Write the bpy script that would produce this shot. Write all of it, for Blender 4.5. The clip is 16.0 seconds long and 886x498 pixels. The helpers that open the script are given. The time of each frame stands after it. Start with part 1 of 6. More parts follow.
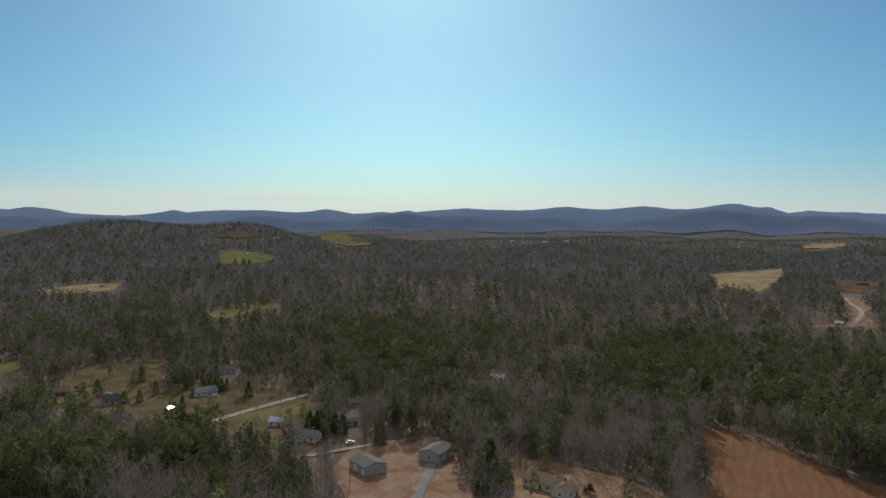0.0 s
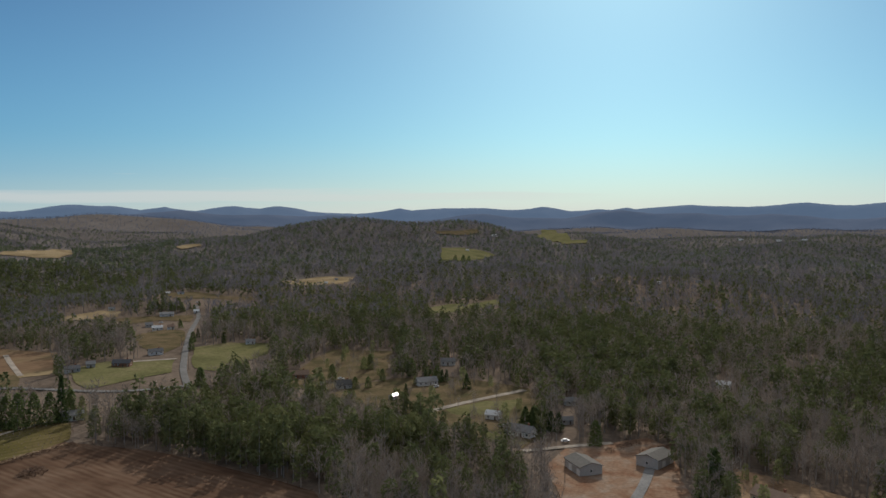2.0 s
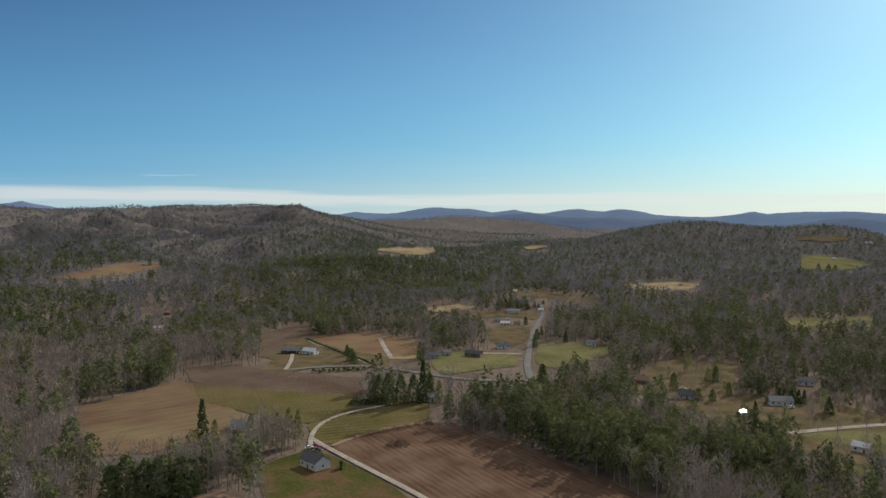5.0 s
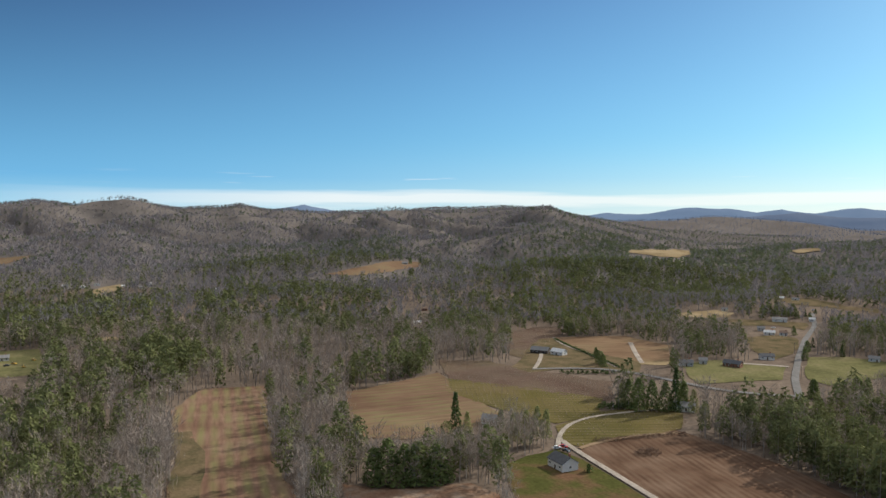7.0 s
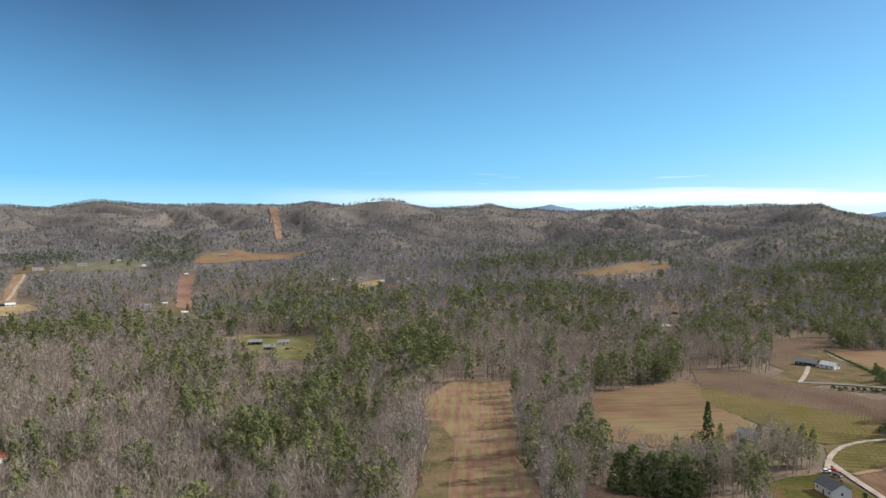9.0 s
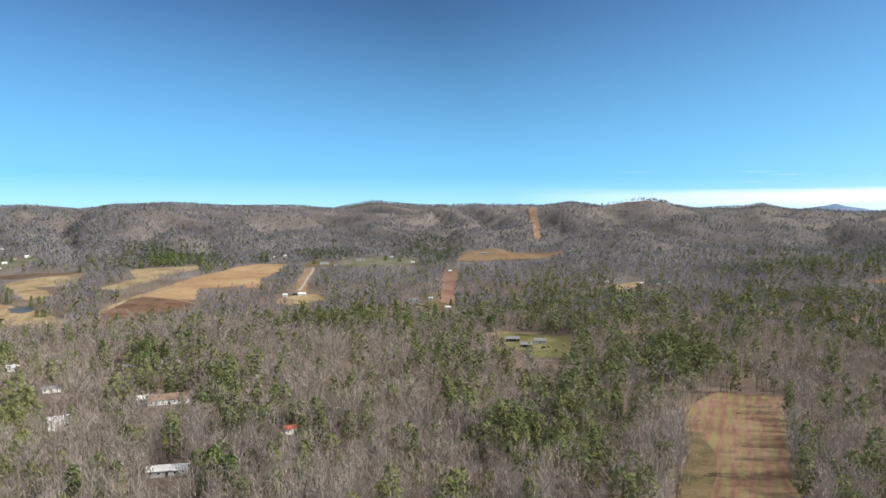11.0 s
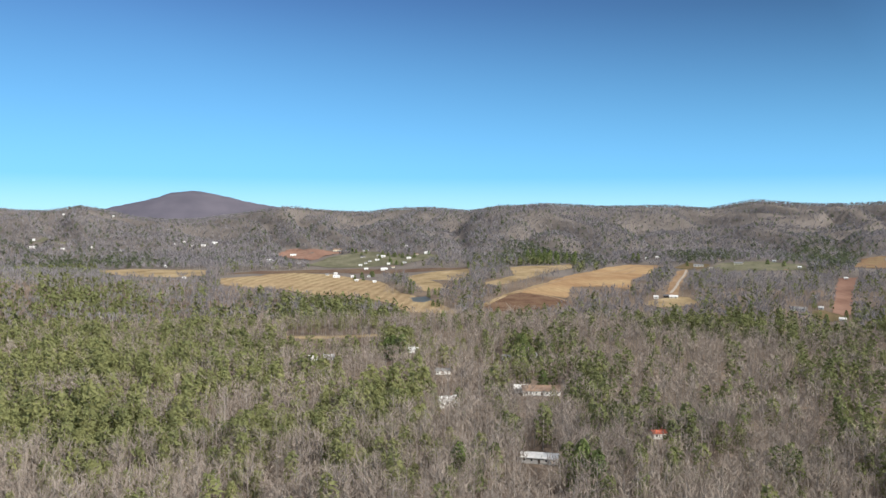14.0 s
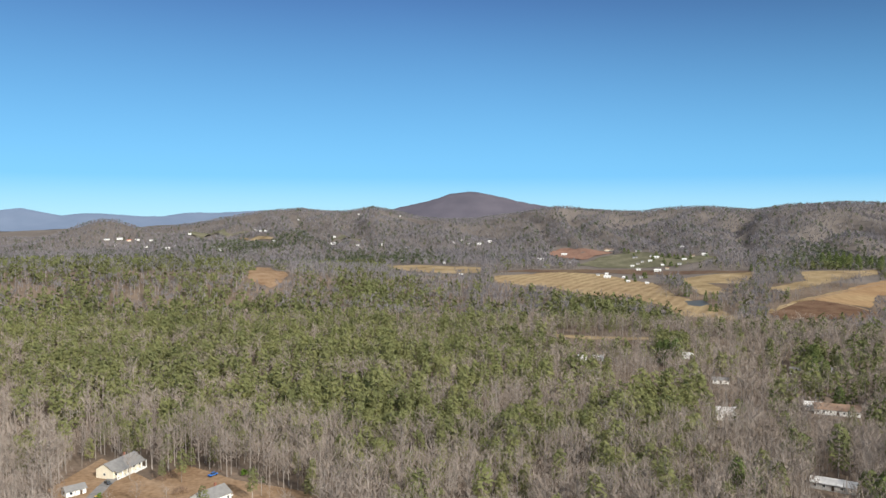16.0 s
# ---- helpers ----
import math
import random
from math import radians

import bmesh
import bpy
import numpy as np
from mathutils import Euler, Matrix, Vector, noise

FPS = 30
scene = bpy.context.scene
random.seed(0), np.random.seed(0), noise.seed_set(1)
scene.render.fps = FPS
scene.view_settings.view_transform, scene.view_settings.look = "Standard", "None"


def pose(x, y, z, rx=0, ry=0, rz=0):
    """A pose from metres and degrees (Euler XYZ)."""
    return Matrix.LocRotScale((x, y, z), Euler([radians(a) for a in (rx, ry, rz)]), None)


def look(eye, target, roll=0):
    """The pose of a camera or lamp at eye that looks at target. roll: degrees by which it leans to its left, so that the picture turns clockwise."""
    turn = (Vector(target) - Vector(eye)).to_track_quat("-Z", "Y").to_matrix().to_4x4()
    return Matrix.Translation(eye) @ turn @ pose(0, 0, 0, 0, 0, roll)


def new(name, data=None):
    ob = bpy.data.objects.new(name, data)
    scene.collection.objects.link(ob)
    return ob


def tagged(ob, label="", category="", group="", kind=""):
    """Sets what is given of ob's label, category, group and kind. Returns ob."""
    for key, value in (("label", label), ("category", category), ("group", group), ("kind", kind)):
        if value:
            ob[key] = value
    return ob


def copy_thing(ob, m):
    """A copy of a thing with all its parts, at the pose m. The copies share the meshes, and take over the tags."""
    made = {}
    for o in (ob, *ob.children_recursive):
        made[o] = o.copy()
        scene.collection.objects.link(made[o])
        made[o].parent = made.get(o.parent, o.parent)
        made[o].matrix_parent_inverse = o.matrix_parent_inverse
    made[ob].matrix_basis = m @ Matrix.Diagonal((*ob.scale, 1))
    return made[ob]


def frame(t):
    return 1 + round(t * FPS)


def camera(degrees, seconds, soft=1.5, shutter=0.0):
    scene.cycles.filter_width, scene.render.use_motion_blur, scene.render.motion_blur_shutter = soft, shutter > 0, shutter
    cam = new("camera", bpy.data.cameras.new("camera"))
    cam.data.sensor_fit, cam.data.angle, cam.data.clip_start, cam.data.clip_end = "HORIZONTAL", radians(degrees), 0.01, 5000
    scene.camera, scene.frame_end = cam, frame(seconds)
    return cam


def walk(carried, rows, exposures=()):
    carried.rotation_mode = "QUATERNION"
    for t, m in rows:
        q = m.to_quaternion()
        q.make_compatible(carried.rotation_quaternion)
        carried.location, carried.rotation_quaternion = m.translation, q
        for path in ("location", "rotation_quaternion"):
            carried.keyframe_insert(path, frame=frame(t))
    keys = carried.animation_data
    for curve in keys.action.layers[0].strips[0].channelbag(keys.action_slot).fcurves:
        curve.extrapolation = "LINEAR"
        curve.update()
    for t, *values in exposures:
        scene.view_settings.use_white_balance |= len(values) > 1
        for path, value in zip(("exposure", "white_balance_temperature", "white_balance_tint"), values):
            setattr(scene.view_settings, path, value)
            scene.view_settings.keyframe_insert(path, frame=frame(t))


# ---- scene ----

# ---- camera ----
cam = camera(60.0, 16.0, soft=1.5)
EYE = (0.0, 0.0, 115.0)
TURNS = [
    (0.0, -0.00, -2.29, -0.14),
    (0.5, 3.51, -2.35, -0.07),
    (1.0, 7.51, -2.40, -0.10),
    (1.5, 11.81, -2.47, -0.07),
    (2.0, 16.09, -2.49, 0.03),
    (2.5, 20.26, -2.53, -0.08),
    (3.0, 24.33, -2.57, -0.08),
    (3.5, 28.49, -2.56, -0.02),
    (4.0, 32.78, -2.48, -0.13),
    (6.5, 54.87, -2.32, -0.29),
    (7.0, 59.79, -2.35, -0.16),
    (7.5, 64.49, -2.36, -0.08),
    (8.0, 69.17, -2.35, -0.12),
    (8.5, 73.69, -2.36, -0.11),
    (9.0, 78.03, -2.40, -0.02),
    (11.5, 101.65, -2.40, -0.18),
    (12.0, 105.92, -2.37, -0.14),
    (12.5, 110.36, -2.36, -0.02),
    (13.0, 115.00, -2.37, -0.00),
    (13.5, 119.67, -2.38, -0.01),
    (14.0, 124.34, -2.42, -0.04),
    (14.5, 129.37, -2.45, 0.00),
    (15.0, 134.46, -2.46, -0.07),
    (15.5, 139.39, -2.45, -0.02),
    (16.0, 144.38, -2.46, 0.02),
]
walk(cam, [(t, pose(*EYE, 90 + pitch, roll, yaw)) for t, yaw, pitch, roll in TURNS],
     exposures=[(0.0, -0.47, 6120, 10), (4.0, -0.32, 6230, 10), (7.0, 0.24, 6280, 10), (9.0, 0.58, 6260, 10), (12.0, 0.73, 6180, 11), (14.0, 0.64, 6200, 11), (16.0, 0.45, 6300, 11)])

# ---- sky and sun ----
SUN_AZIMUTH, SUN_HEIGHT = 3.0, 29.5
world = bpy.data.worlds.new("winter_sky")
scene.world = world
world.use_nodes = True
wn, wl = world.node_tree.nodes, world.node_tree.links
sky = wn.new("ShaderNodeTexSky")
sky.sky_type, sky.sun_disc = "NISHITA", False
sky.sun_elevation, sky.sun_rotation = radians(SUN_HEIGHT), radians(-SUN_AZIMUTH)
sky.altitude, sky.air_density, sky.dust_density, sky.ozone_density = 300, 1.0, 1.15, 1.6
wn["Background"].inputs["Strength"].default_value = 0.10


def wmath(op, a, b=None, c=None):
    n = wn.new("ShaderNodeMath")
    n.operation = op
    for i, v in enumerate((a, b, c)):
        if v is None:
            continue
        if isinstance(v, (int, float)):
            n.inputs[i].default_value = v
        else:
            wl.new(v, n.inputs[i])
    return n.outputs[0]


# a thin bank of cloud low over the southern horizon, and a few wisps above it
way = wn.new("ShaderNodeTexCoord")
split = wn.new("ShaderNodeSeparateXYZ")
wl.new(way.outputs["Generated"], split.inputs[0])
stretch = wn.new("ShaderNodeMapping")
stretch.inputs["Scale"].default_value = (3.0, 3.0, 60.0)
wl.new(way.outputs["Generated"], stretch.inputs[0])
puffs = wn.new("ShaderNodeTexNoise")
puffs.inputs["Scale"].default_value, puffs.inputs["Detail"].default_value = 1.6, 5
wl.new(stretch.outputs[0], puffs.inputs["Vector"])
lift = wmath("MULTIPLY_ADD", puffs.outputs[0], 0.022, split.outputs[2])
low = wmath("SMOOTH_MIN", wmath("MULTIPLY", wmath("SUBTRACT", lift, 0.019), 90), 1.0, 0.2)
high = wmath("MULTIPLY", wmath("SUBTRACT", 0.049, lift), 90)
bank = wmath("MINIMUM", wmath("MAXIMUM", wmath("MINIMUM", low, high), 0), 1)
toward = wmath("SUBTRACT", wmath("MULTIPLY", split.outputs[1], 0.777), wmath("MULTIPLY", split.outputs[0], 0.63))
side = wmath("MINIMUM", wmath("MAXIMUM", wmath("MULTIPLY", wmath("SUBTRACT", toward, 0.60), 3.6), 0), 1)
streaks = wn.new("ShaderNodeTexNoise")
streaks.inputs["Scale"].default_value, streaks.inputs["Detail"].default_value = 3.1, 4
wl.new(stretch.outputs[0], streaks.inputs["Vector"])
belt = wmath("MAXIMUM", wmath("MULTIPLY", wmath("SUBTRACT", 0.013, wmath("ABSOLUTE", wmath("SUBTRACT", split.outputs[2], 0.047))), 30.0), 0.0)
wisps = wmath("MINIMUM", wmath("MULTIPLY", wmath("MAXIMUM", wmath("SUBTRACT", streaks.outputs[0], 0.6), 0.0), wmath("MULTIPLY", belt, 9.0)), 0.3)
cloud = wmath("MULTIPLY", wmath("MAXIMUM", wmath("MULTIPLY", bank, 0.66), wisps), side)
# bright haze on the horizon below the sun
murk = wmath("POWER", wmath("MAXIMUM", wmath("SUBTRACT", 1.0, wmath("MULTIPLY", wmath("ABSOLUTE", split.outputs[2]), 9.0)), 0.0), 2.0)
ahead = wmath("POWER", wmath("MAXIMUM", split.outputs[1], 0.0), 2.0)
cloud = wmath("MAXIMUM", cloud, wmath("MULTIPLY", wmath("MULTIPLY", murk, ahead), 0.85))
mix = wn.new("ShaderNodeMix")
mix.data_type = "RGBA"
wl.new(cloud, mix.inputs["Factor"])
# clear winter blue, paler towards the horizon, over the scattered light round the sun
deep = wn.new("ShaderNodeValToRGB")
for stop, (at, colour) in zip([deep.color_ramp.elements[0], deep.color_ramp.elements[1], deep.color_ramp.elements.new(0.1), deep.color_ramp.elements.new(0.3), deep.color_ramp.elements.new(0.04)],
                              [(0.0, (0.36, 0.62, 0.74)), (1.0, (0.012, 0.035, 0.13)), (0.14, (0.066, 0.188, 0.50)), (0.34, (0.022, 0.03, 0.17)), (0.05, (0.132, 0.395, 0.68))]):
    stop.position, stop.color = at, (*colour, 1)
wl.new(split.outputs[2], deep.inputs[0])
scale = wn.new("ShaderNodeVectorMath")
scale.operation = "SCALE"
wl.new(deep.outputs[0], scale.inputs[0])
glow = wn.new("ShaderNodeMix")
glow.data_type = "RGBA"
# the scattered light is strongest round the sun
sa, se = radians(SUN_AZIMUTH), radians(SUN_HEIGHT)
near_sun = wmath("ADD", wmath("MULTIPLY", split.outputs[1], math.cos(sa) * math.cos(se)), wmath("MULTIPLY", split.outputs[2], math.sin(se)))
# and weakest at a right angle to it
across = wmath("SUBTRACT", 1.0, wmath("MINIMUM", wmath("MULTIPLY", wmath("ABSOLUTE", near_sun), 1.7), 1.0))
up = wmath("MINIMUM", wmath("MAXIMUM", wmath("MULTIPLY", split.outputs[2], 4.0), 0.0), 1.0)
wl.new(wmath("MULTIPLY_ADD", wmath("MULTIPLY", across, up), -5.6, 10.8), scale.inputs["Scale"])
aureole = wmath("MULTIPLY_ADD", wmath("POWER", wmath("MAXIMUM", near_sun, 0.0), 1.4), 0.47, 0.16)
zenith = wmath("MINIMUM", wmath("MAXIMUM", wmath("MULTIPLY", wmath("SUBTRACT", split.outputs[2], 0.3), 3.0), 0.0), 1.0)
wl.new(wmath("MULTIPLY", aureole, wmath("MULTIPLY_ADD", zenith, -0.6, 1.0)), glow.inputs["Factor"])
wl.new(scale.outputs[0], glow.inputs["A"])
cool = wn.new("ShaderNodeMix")
cool.data_type, cool.blend_type = "RGBA", "MULTIPLY"
cool.inputs["Factor"].default_value = 1.0
wl.new(sky.outputs[0], cool.inputs["A"])
cool.inputs["B"].default_value = (0.67, 1.08, 1.2, 1)
wl.new(cool.outputs["Result"], glow.inputs["B"])
wl.new(glow.outputs["Result"], mix.inputs["A"])
mix.inputs["B"].default_value = (9.3, 8.9, 8.2, 1)
wl.new(mix.outputs["Result"], wn["Background"].inputs["Color"])

sun = new("sun", bpy.data.lights.new("sun", "SUN"))
sun.data.energy, sun.data.angle, sun.data.color = 4.9, radians(0.53), (1.0, 0.92, 0.79)
sa, se = radians(SUN_AZIMUTH), radians(SUN_HEIGHT)
sun.matrix_world = look((0, 0, 400), (500 * math.sin(sa) * math.cos(se), -500 * math.cos(sa) * math.cos(se), 400 - 500 * math.sin(se)))


# ---- materials ----
def node_material(name, rough=0.9, spec=0.2):
    m = bpy.data.materials.new(name)
    m.use_nodes = True
    b = m.node_tree.nodes["Principled BSDF"]
    b.inputs["Roughness"].default_value = rough
    b.inputs["Specular IOR Level"].default_value = spec
    return m, m.node_tree.nodes, m.node_tree.links, b


def noise_node(n, l, scale, detail=4, stretch=None, turn=0.0):
    co = n.new("ShaderNodeNewGeometry")
    mp = n.new("ShaderNodeMapping")
    mp.inputs["Rotation"].default_value = (0, 0, radians(turn))
    mp.inputs["Scale"].default_value = stretch or (1, 1, 1)
    l.new(co.outputs["Position"], mp.inputs[0])
    t = n.new("ShaderNodeTexNoise")
    t.inputs["Scale"].default_value, t.inputs["Detail"].default_value = scale, detail
    l.new(mp.outputs[0], t.inputs["Vector"])
    return t.outputs["Fac"]


def ramp(n, l, fac, stops):
    r = n.new("ShaderNodeValToRGB")
    e = r.color_ramp.elements
    while len(e) < len(stops):
        e.new(0.5)
    for k, (p, c) in zip(e, stops):
        k.position, k.color = p, (*c, 1)
    l.new(fac, r.inputs[0])
    return r.outputs[0]


def blend(n, l, fac, a, b, kind="MIX"):
    x = n.new("ShaderNodeMix")
    x.data_type, x.blend_type = "RGBA", kind
    for s, v in (("Factor", fac), ("A", a), ("B", b)):
        if isinstance(v, (int, float)):
            x.inputs[s].default_value = v
        elif isinstance(v, tuple):
            x.inputs[s].default_value = (*v, 1)
        else:
            l.new(v, x.inputs[s])
    return x.outputs["Result"]


def relief(n, l, b, fac, strength, distance):
    k = n.new("ShaderNodeBump")
    k.inputs["Strength"].default_value, k.inputs["Distance"].default_value = strength, distance
    l.new(fac, k.inputs["Height"])
    l.new(k.outputs[0], b.inputs["Normal"])


def earth(name, stops, size, fine, stops2=None, amount=0.5, bump=0.3):
    """Ground with stains at two scales."""
    m, n, l, b = node_material(name, 0.95, 0.0)
    col = ramp(n, l, noise_node(n, l, 1 / size, 5), stops)
    small = noise_node(n, l, 1 / fine, 6)
    col = blend(n, l, amount, col, ramp(n, l, small, stops2 or [(0.3, (0.35, 0.35, 0.35)), (0.7, (1.0, 1.0, 1.0))]), "MULTIPLY")
    l.new(col, b.inputs["Base Color"])
    relief(n, l, b, small, bump, fine * 0.4)
    return m


def furrows(name, stops, step, turn, other, strength=0.5, blotch=40.0, wobble=1.5):
    """Tilled or planted ground: rows at a step of so many metres, broken up by stains and streaks."""
    m, n, l, b = node_material(name, 0.95, 0.0)
    co = n.new("ShaderNodeNewGeometry")
    mp = n.new("ShaderNodeMapping")
    mp.inputs["Rotation"].default_value = (0, 0, radians(turn))
    l.new(co.outputs["Position"], mp.inputs[0])
    w = n.new("ShaderNodeTexWave")
    w.inputs["Scale"].default_value = 0.314 / step
    w.inputs["Distortion"].default_value, w.inputs["Detail"].default_value, w.inputs["Detail Scale"].default_value = wobble, 3, 0.4
    l.new(mp.outputs[0], w.inputs["Vector"])
    col = ramp(n, l, noise_node(n, l, 1 / blotch, 6), stops)
    # streaks drawn out along the rows
    long = n.new("ShaderNodeMapping")
    long.inputs["Scale"].default_value = (1, 0.12, 1)
    l.new(mp.outputs[0], long.inputs[0])
    streak = n.new("ShaderNodeTexNoise")
    streak.inputs["Scale"].default_value, streak.inputs["Detail"].default_value = 0.45, 6
    l.new(long.outputs[0], streak.inputs["Vector"])
    col = blend(n, l, 0.55, col, ramp(n, l, streak.outputs[0], [(0.32, (0.5, 0.48, 0.46)), (0.66, (1.0, 1.0, 1.0))]), "MULTIPLY")
    breakup = noise_node(n, l, 0.05, 6)
    fac = n.new("ShaderNodeMath")
    fac.operation = "MULTIPLY"
    l.new(w.outputs["Fac"], fac.inputs[0])
    l.new(ramp(n, l, breakup, [(0.35, (0.1, 0.1, 0.1)), (0.65, (1.0, 1.0, 1.0))]), fac.inputs[1])
    k = n.new("ShaderNodeMath")
    k.operation = "MULTIPLY"
    l.new(fac.outputs[0], k.inputs[0])
    k.inputs[1].default_value = strength
    col = blend(n, l, k.outputs[0], col, other)
    l.new(col, b.inputs["Base Color"])
    relief(n, l, b, streak.outputs[0], 0.3, 0.5)
    return m


def foliage(name, dark, mid, light, size=9.0, rough=0.85, island=0.45, leafy=0.0):
    """Leaf or twig colour that drifts from tree to tree and from clump to clump."""
    m, n, l, b = node_material(name, rough, 0.02)
    b.inputs["Diffuse Roughness"].default_value = 0.15
    col = ramp(n, l, noise_node(n, l, 1 / size, 4), [(0.25, dark), (0.5, mid), (0.75, light)])
    wide = noise_node(n, l, 1 / 130, 3)
    col = blend(n, l, 0.55, col, ramp(n, l, wide, [(0.3, (0.65, 0.65, 0.68)), (0.7, (1.0, 1.0, 0.96))]), "MULTIPLY")
    col = blend(n, l, 0.3, col, ramp(n, l, noise_node(n, l, 0.8, 3), [(0.3, (0.7, 0.7, 0.7)), (0.6, (1.1, 1.1, 1.1))]), "MULTIPLY")
    g = n.new("ShaderNodeNewGeometry")
    col = blend(n, l, island, col, ramp(n, l, g.outputs["Random Per Island"], [(0.0, (0.55, 0.55, 0.55)), (1.0, (1.0, 1.0, 1.0))]), "MULTIPLY")
    l.new(col, b.inputs["Base Color"])
    if leafy:
        # thin needles let some light through; on twigs this imitates light scattered between them
        t = n.new("ShaderNodeBsdfTranslucent")
        l.new(col, t.inputs[0])
        x = n.new("ShaderNodeMixShader")
        x.inputs[0].default_value = leafy
        l.new(b.outputs[0], x.inputs[1])
        l.new(t.outputs[0], x.inputs[2])
        l.new(x.outputs[0], n["Material Output"].inputs[0])
    return m


def plain(name, colour, rough=0.6, spec=0.3, metal=0.0, vary=0.25, size=1.5):
    m, n, l, b = node_material(name, rough, spec)
    b.inputs["Metallic"].default_value = metal
    dark = tuple(c * (1 - vary) for c in colour)
    l.new(ramp(n, l, noise_node(n, l, 1 / size, 5), [(0.3, dark), (0.7, colour)]), b.inputs["Base Color"])
    return m


LITTER = earth("leaf_litter", [(0.3, (0.12, 0.092, 0.072)), (0.5, (0.163, 0.126, 0.098)), (0.72, (0.212, 0.163, 0.126))], 45, 3.0)
WOODFLOOR = earth("woodland_floor", [(0.3, (0.122, 0.106, 0.096)), (0.5, (0.146, 0.127, 0.115)), (0.72, (0.17, 0.148, 0.134))], 60, 6.0, amount=0.3)
SOIL = {}
SOIL["claygrass"] = furrows("mown_clay_grass", [(0.3, (0.162, 0.087, 0.051)), (0.55, (0.194, 0.104, 0.060)), (0.75, (0.144, 0.108, 0.054))], 5, 21, (0.182, 0.116, 0.069), 0.25, 60)
SOIL["clay"] = earth("orange_clay", [(0.3, (0.195, 0.105, 0.066)), (0.5, (0.255, 0.165, 0.112)), (0.7, (0.29, 0.23, 0.18))], 9, 1.6)
SOIL["tan"] = earth("dry_tan_grass", [(0.3, (0.073, 0.068, 0.035)), (0.5, (0.131, 0.101, 0.058)), (0.72, (0.176, 0.129, 0.079))], 14, 2.0)
SOIL["tanyard"] = earth("brown_yard", [(0.3, (0.183, 0.117, 0.070)), (0.5, (0.262, 0.176, 0.110)), (0.75, (0.321, 0.233, 0.160))], 16, 2.0)
SOIL["straw"] = earth("straw_grass", [(0.3, (0.19, 0.14, 0.08)), (0.5, (0.285, 0.215, 0.125)), (0.75, (0.35, 0.275, 0.175))], 35, 3.0)
SOIL["grass"] = earth("winter_grass", [(0.3, (0.098, 0.096, 0.044)), (0.5, (0.153, 0.143, 0.066)), (0.75, (0.202, 0.170, 0.093))], 30, 2.5)
SOIL["lawn"] = earth("farm_lawn", [(0.35, (0.059, 0.063, 0.020)), (0.48, (0.079, 0.079, 0.026)), (0.6, (0.140, 0.083, 0.049))], 28, 1.5)
SOIL["plough"] = furrows("harrowed_soil", [(0.3, (0.078, 0.046, 0.031)), (0.5, (0.118, 0.072, 0.048)), (0.75, (0.175, 0.118, 0.083))], 3.5, -72, (0.27, 0.20, 0.145), 0.22, 22, 3.5)
SOIL["mown"] = furrows("mown_strips", [(0.3, (0.134, 0.077, 0.055)), (0.5, (0.186, 0.113, 0.080)), (0.75, (0.252, 0.170, 0.120))], 7, -76, (0.162, 0.162, 0.066), 0.68, 30, 0.8)
SOIL["arcs"] = furrows("mowing_arcs", [(0.3, (0.122, 0.074, 0.05)), (0.5, (0.166, 0.105, 0.07)), (0.75, (0.2, 0.146, 0.088))], 9, 8, (0.142, 0.138, 0.06), 0.55, 45, 2.0)
SOIL["rows"] = furrows("planted_rows", [(0.3, (0.089, 0.058, 0.043)), (0.5, (0.116, 0.076, 0.058)), (0.75, (0.131, 0.103, 0.060))], 4, 70, (0.159, 0.131, 0.097), 0.6, 60, 0.6)
SOIL["stripe"] = furrows("striped_grass", [(0.3, (0.075, 0.068, 0.023)), (0.5, (0.110, 0.091, 0.033)), (0.75, (0.134, 0.101, 0.049))], 5, 28, (0.179, 0.139, 0.082), 0.55, 50, 0.6)
SOIL["orange"] = furrows("stubble_lines", [(0.3, (0.229, 0.137, 0.078)), (0.5, (0.307, 0.208, 0.117)), (0.75, (0.355, 0.270, 0.151))], 13, 28, (0.20, 0.125, 0.07), 0.6, 70, 4.0)
SOIL["stubble"] = furrows("curved_stubble", [(0.3, (0.25, 0.18, 0.11)), (0.5, (0.30, 0.225, 0.135)), (0.75, (0.33, 0.265, 0.155))], 15, 64, (0.15, 0.105, 0.06), 0.85, 70, 3.0)
SOIL["redsoil"] = furrows("red_tilled_soil", [(0.3, (0.19, 0.112, 0.085)), (0.55, (0.235, 0.145, 0.11)), (0.75, (0.27, 0.18, 0.14))], 14, 40, (0.17, 0.10, 0.075), 0.5, 60, 3.0)
SOIL["dullgrass"] = earth("grey_green_grass", [(0.3, (0.10, 0.098, 0.066)), (0.5, (0.14, 0.135, 0.09)), (0.75, (0.19, 0.17, 0.125))], 30, 4.0)
SOIL["dullstubble"] = furrows("dull_stubble", [(0.3, (0.14, 0.088, 0.055)), (0.5, (0.185, 0.122, 0.076)), (0.75, (0.20, 0.155, 0.088))], 6, 30, (0.24, 0.17, 0.11), 0.3, 45, 2.0)
WATER = plain("pond_water", (0.06, 0.068, 0.07), 0.5, 0.12, 0, 0.1)
SOIL["water"] = WATER
